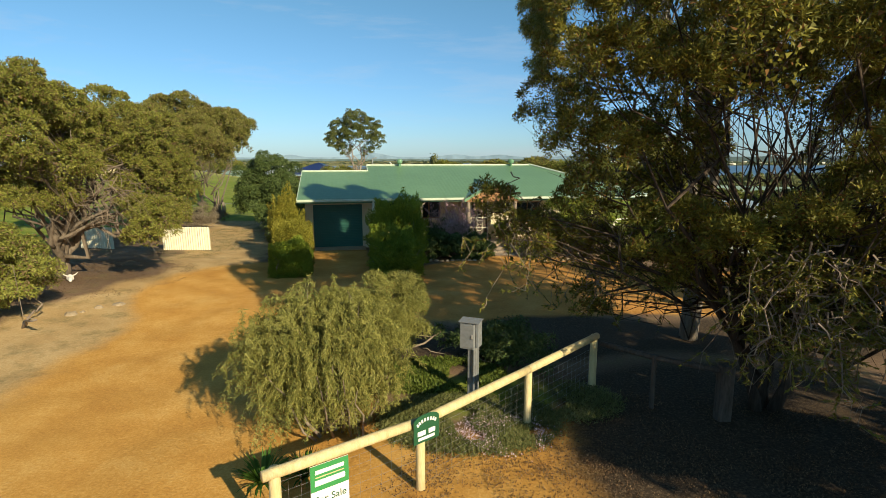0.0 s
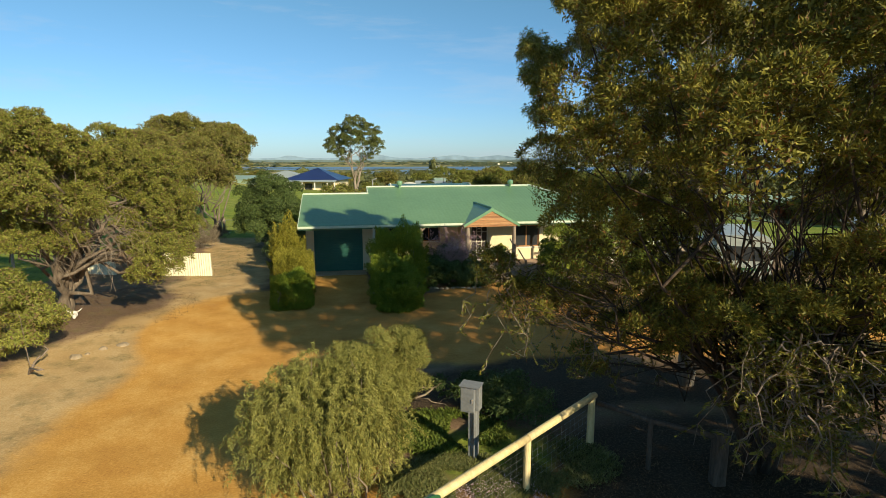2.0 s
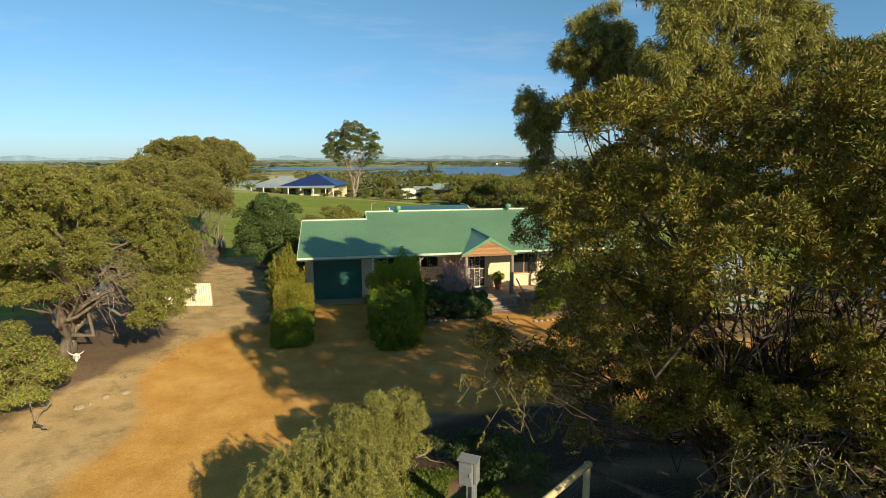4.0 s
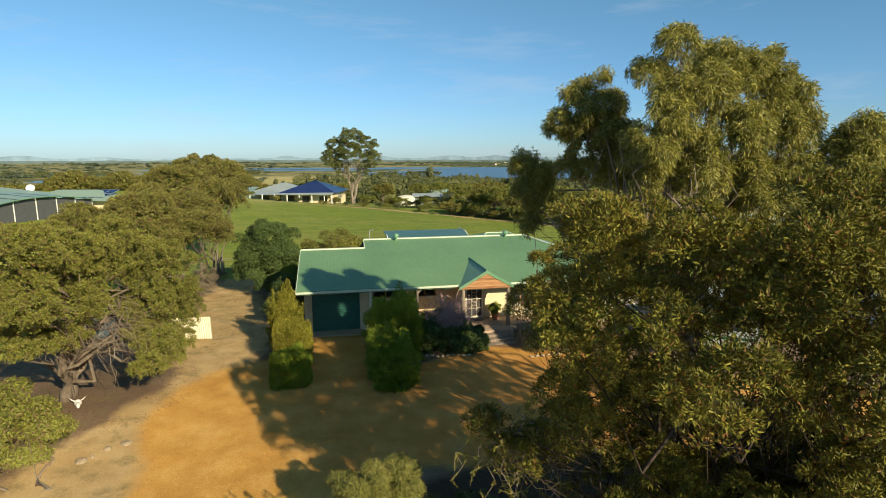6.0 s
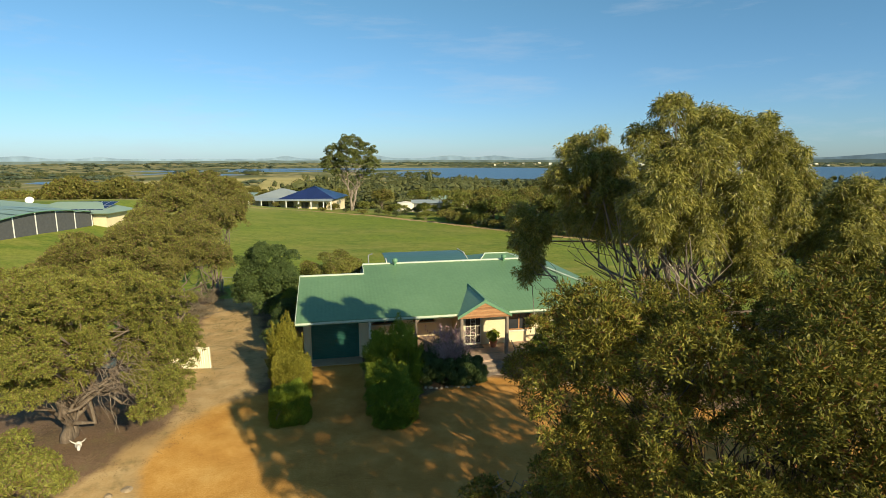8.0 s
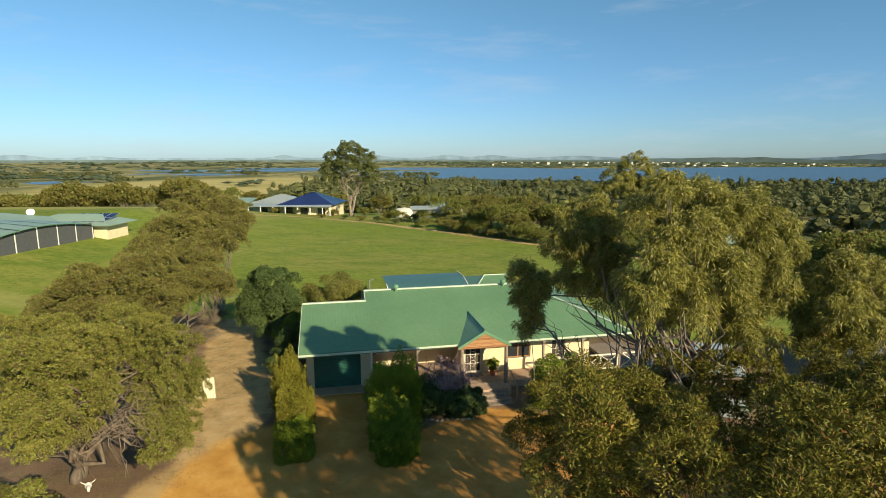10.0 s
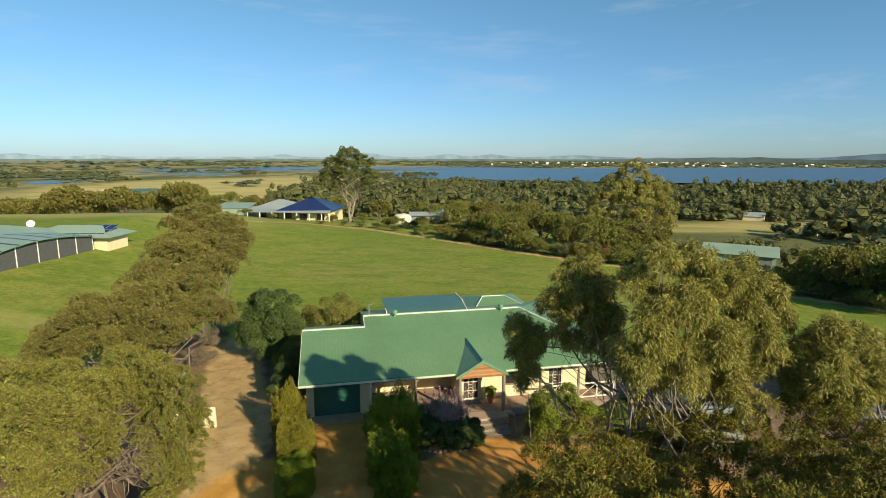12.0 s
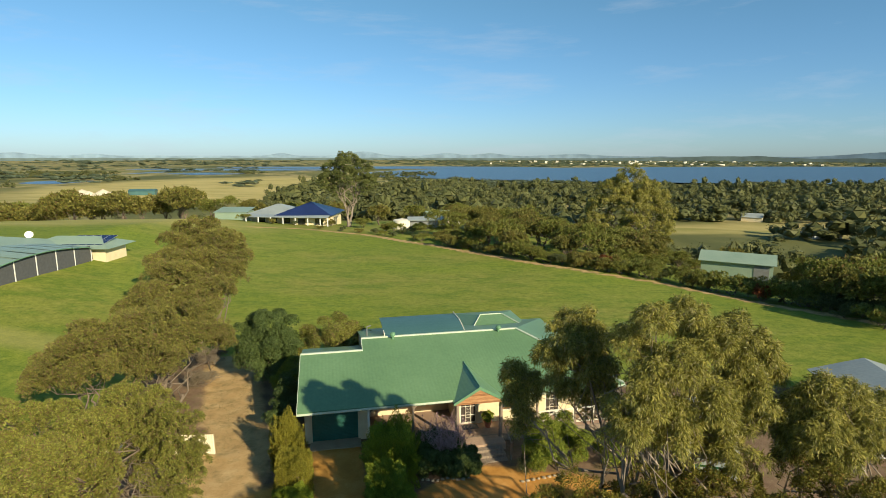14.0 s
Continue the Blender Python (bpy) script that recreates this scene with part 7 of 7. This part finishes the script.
part("line_of_text", Build().box(-0.15, -0.02, -0.016, -0.0125, 0.10, 0.165).box(0.03, 0.14, -0.016, -0.0125, 0.10, 0.165), WHITE, lot)
part("line_of_text", Build().box(-0.14, 0.13, -0.016, -0.0125, 0.035, 0.075), WHITE, lot)

# ---- meter box ----
meter = thing("meter_box", pose(0.54, 9.40, -0.07, 0, 0, -22), "grey steel electricity meter box on a square post", "meter box")
part("post", Build().box(-0.085, 0.085, -0.05, 0.12, -0.2, 1.55, c=0.01), GALV, meter)
body = part("box", Build().box(-0.17, 0.11, -0.24, -0.052, 1.12, 1.60, c=0.012), GALV, meter)
part("door", Build().box(-0.155, 0.095, -0.252, -0.241, 1.15, 1.57, c=0.004), GALV, body)
part("lock", Build().box(0.055, 0.08, -0.27, -0.253, 1.32, 1.39), ALU, body)
part("side_box", Build().box(0.114, 0.18, -0.20, -0.02, 1.16, 1.60, c=0.01), GALV, meter)
part("conduit", Build().tube([(0.05, -0.075, 0.0), (0.05, -0.075, 1.08)], 0.025, 8), GALV, meter)
part("lid", Build().sheet([(-0.19, -0.265, 1.613), (0.195, -0.265, 1.613), (0.195, 0.0, 1.635), (-0.19, 0.0, 1.635)], 0.012), GALV, meter)


# ---- low plants by the fence ----
def ground_cover(name, label, mat, seed, cx, cy, rx, ry, count, height, length, width, category):
    rng = np.random.default_rng(seed)
    a, r = rng.uniform(0, 6.283, count), np.sqrt(rng.uniform(0, 1, count))
    x = cx + rx * r * np.cos(a) + rng.normal(size=count) * 0.08
    y = cy + ry * r * np.sin(a) + rng.normal(size=count) * 0.08
    keep = np.array([noise.noise(Vector((px * 1.3, py * 1.3, seed))) > -0.22 for px, py in zip(x, y)])
    x, y = x[keep], y[keep]
    n = len(x)
    z = terrain(x, y) + rng.uniform(0, height, n)
    ax = rng.normal(size=(n, 3)) * 0.8 + np.array([0, 0, 0.45])
    ax /= np.linalg.norm(ax, axis=1)[:, None]
    nr = rng.normal(size=(n, 3)) * 0.5 + np.array([0, 0, 1.0])
    nr /= np.linalg.norm(nr, axis=1)[:, None]
    v, f = blades(rng, np.stack([x, y, z], axis=1), ax, nr, length, width)
    return tagged(new(name, fast_mesh(name, v, f, mat)), label, category, kind="stuff")


ground_cover("groundcover", "green low groundcover behind the rail fence", LAWN, 601, -0.1, 10.4, 1.3, 0.8, 30000, 0.13, 0.07, 0.035, "groundcover")
ground_cover("groundcover", "greyish olive low groundcover behind the rail fence", COVERLEAF, 602, 0.45, 8.5, 1.5, 1.0, 60000, 0.10, 0.045, 0.018, "groundcover")
ground_cover("groundcover", "sparse grass along the fence", COVERLEAF, 603, 2.2, 9.3, 1.0, 0.8, 12000, 0.10, 0.07, 0.015, "grass")
ground_cover("flower_patch", "patch of small pale pink flowers", PINKFLOWER, 604, 0.95, 8.05, 0.75, 0.6, 2800, 0.12, 0.026, 0.026, "flowers")

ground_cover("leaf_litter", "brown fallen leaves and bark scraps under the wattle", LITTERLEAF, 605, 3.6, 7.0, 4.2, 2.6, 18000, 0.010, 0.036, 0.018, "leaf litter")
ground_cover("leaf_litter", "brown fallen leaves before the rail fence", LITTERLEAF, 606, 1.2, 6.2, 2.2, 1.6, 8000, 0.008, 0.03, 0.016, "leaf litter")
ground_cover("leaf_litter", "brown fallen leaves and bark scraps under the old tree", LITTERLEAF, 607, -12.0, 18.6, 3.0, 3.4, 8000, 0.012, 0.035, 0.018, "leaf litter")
ground_cover("grass_tufts", "thin dry tufts along the sandy track", GREYSHRUB, 608, -11.6, 31.0, 2.4, 9.0, 12000, 0.04, 0.05, 0.014, "grass")


def strappy(name, x, y, seed, count, ln, label, mat=STRAP):
    rng = np.random.default_rng(seed)
    b = Build()
    for _ in range(count):
        a, tilt, l_ = rng.uniform(0, 6.283), rng.uniform(0.3, 1.1), ln * rng.uniform(0.7, 1.2)
        d, sd = np.array([math.cos(a), math.sin(a)]), np.array([-math.sin(a), math.cos(a)])
        pts = []
        for s in (0, 0.35, 0.7, 1.0):
            h = l_ * (s * math.cos(tilt * 0.6) - 0.55 * s * s * tilt)
            c = d * l_ * s * math.sin(tilt)
            w = 0.022 * (1 - s) ** 0.5 + 0.002
            pts += [(*(c + sd * w), max(h, 0.01)), (*(c - sd * w), max(h, 0.01) - 0.002)]
        b.add(pts, [(2 * i, 2 * i + 1, 2 * i + 3, 2 * i + 2) for i in range(3)])
    ob = tagged(new(name, b.mesh(name, mat)), label, "plant")
    ob.matrix_world = pose(x, y, gz(x, y))
    return ob


strappy("strap_plant", -2.45, 6.75, 611, 90, 0.55, "clump of bright green strappy leaves by the fence post")
strappy("strap_plant", -1.9, 6.9, 612, 60, 0.5, "clump of bright green strappy leaves by the fence post")

# ---- corrugated screen, skull, stones ----
scr = thing("corrugated_screen", pose(-13.6, 25.0, gz(-12, 25), 0, 0, 2), "low screen of cream corrugated sheets beneath the trees", "screen")
for i, (x, w, tilt) in enumerate([(-2.9, 1.5, -2), (1.2, 2.2, 2)]):
    b = Build()
    nseg = int(w / 0.05)
    prof = [(j * w / nseg - w / 2 + 0.45, 0.022 * math.sin(j * math.pi * 0.9)) for j in range(nseg + 1)]
    va = [(x + u, v - z * 0.06, z) for z in (0.0, 1.1) for u, v in prof]
    k = len(prof)
    b.add(va, [(j, j + 1, j + 1 + k, j + k) for j in range(k - 1)])
    b.add([(p[0], p[1] + 0.012, p[2]) for p in va], [(j + k, j + 1 + k, j + 1, j) for j in range(k - 1)])
    part("sheet", b, CREAMSHEET, scr)
for x in (-3.0, -2.0, 0.7, 2.4):
    part("stake", Build().box(x - 0.03, x + 0.03, 0.06, 0.12, -0.2, 1.0), OLDWOOD, scr)
# bleached cow skull: cranium, two horns and a long muzzle
skull = Build()
prof = [(0.02, 0.30), (0.10, 0.26), (0.15, 0.16), (0.16, 0.08), (0.10, 0.0)][::-1]
skull.lathe(prof, 12)
skull.tube([(-0.10, 0, 0.22), (-0.24, 0.02, 0.30), (-0.34, 0.04, 0.42)], [0.035, 0.025, 0.008], 6).tube([(0.10, 0, 0.22), (0.24, -0.02, 0.30), (0.34, -0.03, 0.40)], [0.035, 0.025, 0.008], 6)
skull.tube([(0, -0.05, 0.14), (0.04, -0.25, 0.09), (0.06, -0.42, 0.05)], [0.11, 0.085, 0.05], 8)
oo = tagged(new("animal_skull", skull.mesh("animal_skull", BONE, True)), "bleached white horned animal skull at the foot of the old tree", "ornament")
oo.matrix_world = pose(-12.15, 17.3, gz(-12.15, 17.3), 0, 0, 25) @ Matrix.Diagonal((0.7, 0.7, 0.7, 1))


def stone(name, x, y, r, seed, mat, label, group):
    rng = np.random.default_rng(seed)
    bm = bmesh.new()
    bmesh.ops.create_icosphere(bm, subdivisions=2, radius=1)
    s = rng.uniform(0.7, 1.3, 3) * np.array([1, 1, 0.6])
    for v in bm.verts:
        v.co = Vector((v.co.x * s[0], v.co.y * s[1], v.co.z * s[2])) * r * (1 + 0.25 * noise.noise(v.co * 1.7 + Vector((seed, 0, 0))))
    me = bpy.data.meshes.new(name)
    bm.to_mesh(me)
    bm.free()
    me.materials.append(mat)
    ob = tagged(new(name, me), label, "stone", group)
    ob.matrix_world = pose(x, y, gz(x, y) + (r * 0.2 if r < 0.1 else -r * 0.22), 0, 0, seed * 40)


for i, (x, y, r) in enumerate([(-9.75, 14.9, 0.16), (-9.4, 15.25, 0.15), (-9.95, 14.5, 0.10), (-10.15, 14.3, 0.18)]):
    stone("stone", x, y, r, 700 + i, EARTHSTONE, "flat pale limestone rock beside the drive", "rocks beside the drive")

# stone edging of the garden beds
for i in range(11):
    x, y = -0.75 + 0.235 * i, 22.85 + 0.02 * i + 0.08 * math.sin(i * 1.3)
    stone("edging_stone", x, y, 0.09, 720 + i, LIMESTONE, "pale stone edging a garden bed", "garden edging")
for i in range(9):
    x, y = 4.1 + 0.26 * i, 22.75 + 0.07 * i
    stone("edging_stone", x, y, 0.09, 740 + i, LIMESTONE, "pale stone edging a garden bed", "garden edging")

pot = thing("pot_plant", HOUSE @ pose(9.85, 0.75, FLOOR + 0.001), "leafy green plant in a terracotta pot on the porch", "pot plant")
part("pot", Build().lathe([(0.13, 0), (0.20, 0.30), (0.22, 0.30), (0.22, 0.36), (0.18, 0.36), (0.17, 0.31)], 16), TERRACOTTA, pot)
rng = np.random.default_rng(760)
v, f = leaves(rng, [(0, 0, 0.62, 0.3, 0.3, 0.28)], 900, 0.12, 0.06)
part("leaf_mass", fast_mesh("leaf_mass", v, f, HEDGE), HEDGE, pot)

# ---- gate and paddock fence ----
gate = thing("gate", pose(-17.0, 42.0, gz(-17, 42), 0, 0, 4), "low wire farm gate between round posts", "gate")
for x in (0.0, 3.7):
    part("post", Build().tube([(x, 0, -0.3), (x, 0, 1.15)], [0.11, 0.10], 10), OLDWOOD, gate)
part("frame", Build().tube([(0.15, 0, 0.2), (3.55, 0, 0.2)], 0.02, 6).tube([(0.15, 0, 1.0), (3.55, 0, 1.0)], 0.02, 6).tube([(0.15, 0, 0.2), (0.15, 0, 1.0)], 0.02, 6).tube([(3.55, 0, 0.2), (3.55, 0, 1.0)], 0.02, 6), GALV, gate)
part("wire_mesh", wire_mesh((0.2, 0), (3.5, 0), 0.98, 6, 0.2), WIRE, gate)
pf = thing("wire_fence", pose(0, 0, 0), "post and wire fence along the paddock", "fence")
prev = None
for i in range(9):
    x, y = -17.4 - 0.2 * i, 42.0 - 2.3 * i
    z = gz(x, y)
    part("post", Build().tube([(x, y, z - 0.3), (x, y, z + 1.1)], 0.06, 8), OLDWOOD, pf)
    if prev:
        w = Build()
        for h in (0.3, 0.6, 0.9, 1.05):
            w.tube([(prev[0], prev[1], prev[2] + h), (x, y, z + h)], 0.004, 4, caps=False)
        part("wire", w, WIRE, pf)
    prev = (x, y, z)

# ---- shed, tank and caravan behind the wattle ----
s2 = simple_house("shed", 25.0, 27.0, 6.0, 5.0, 2.2, 3.0, 80, WHITE, GREYROOF, "pale steel shed with ribbed roof beyond the yard", "shed")
part("door", Build().box(-3.06, -3.0, -1.2, 1.2, 0.0, 2.0), GALV, s2)
tank = thing("water_tank", pose(12.6, 26.6, gz(12.6, 26.6)), "cream round rainwater tank beyond the deck", "water tank")
part("shell", Build().lathe([(1.4, -0.2), (1.4, 1.45), (1.25, 1.6), (0.1, 1.8)], 24), CREAMPAINT, tank)
van = thing("caravan", pose(12.6, 22.4, gz(12.6, 22.4), 0, 0, -18), "pale grey caravan parked under the trees", "caravan")
vp = [(-1.05, 0.45), (1.05, 0.45), (1.08, 1.6), (1.0, 2.25), (0.8, 2.4), (-0.8, 2.4), (-1.0, 2.25), (-1.08, 1.6)]
part("body", Build().add([(x, y, z) for y in (-0.2, 4.2) for x, z in vp], [tuple(range(8)), tuple(range(15, 7, -1))] + [(i + 8, (i + 1) % 8 + 8, (i + 1) % 8, i) for i in range(8)]), GREYROOF, van)
part("window", Build().box(-0.7, 0.7, -0.215, -0.203, 1.35, 1.95, c=0.0), GLASS, van)
for x in (-0.95, 0.85):
    part("wheel", Build().tube([(x, 2.0, 0.32), (x + 0.1, 2.0, 0.32)], 0.32, 16), SCREEN, van)
part("stripe", Build().box(-1.0, 1.0, -0.212, -0.202, 0.95, 1.05), SIGNGREEN, van)
part("drawbar", Build().tube([(0, -0.2, 0.42), (0, -1.3, 0.42), (0, -1.3, 0.0)], 0.04, 6), GALV, van)
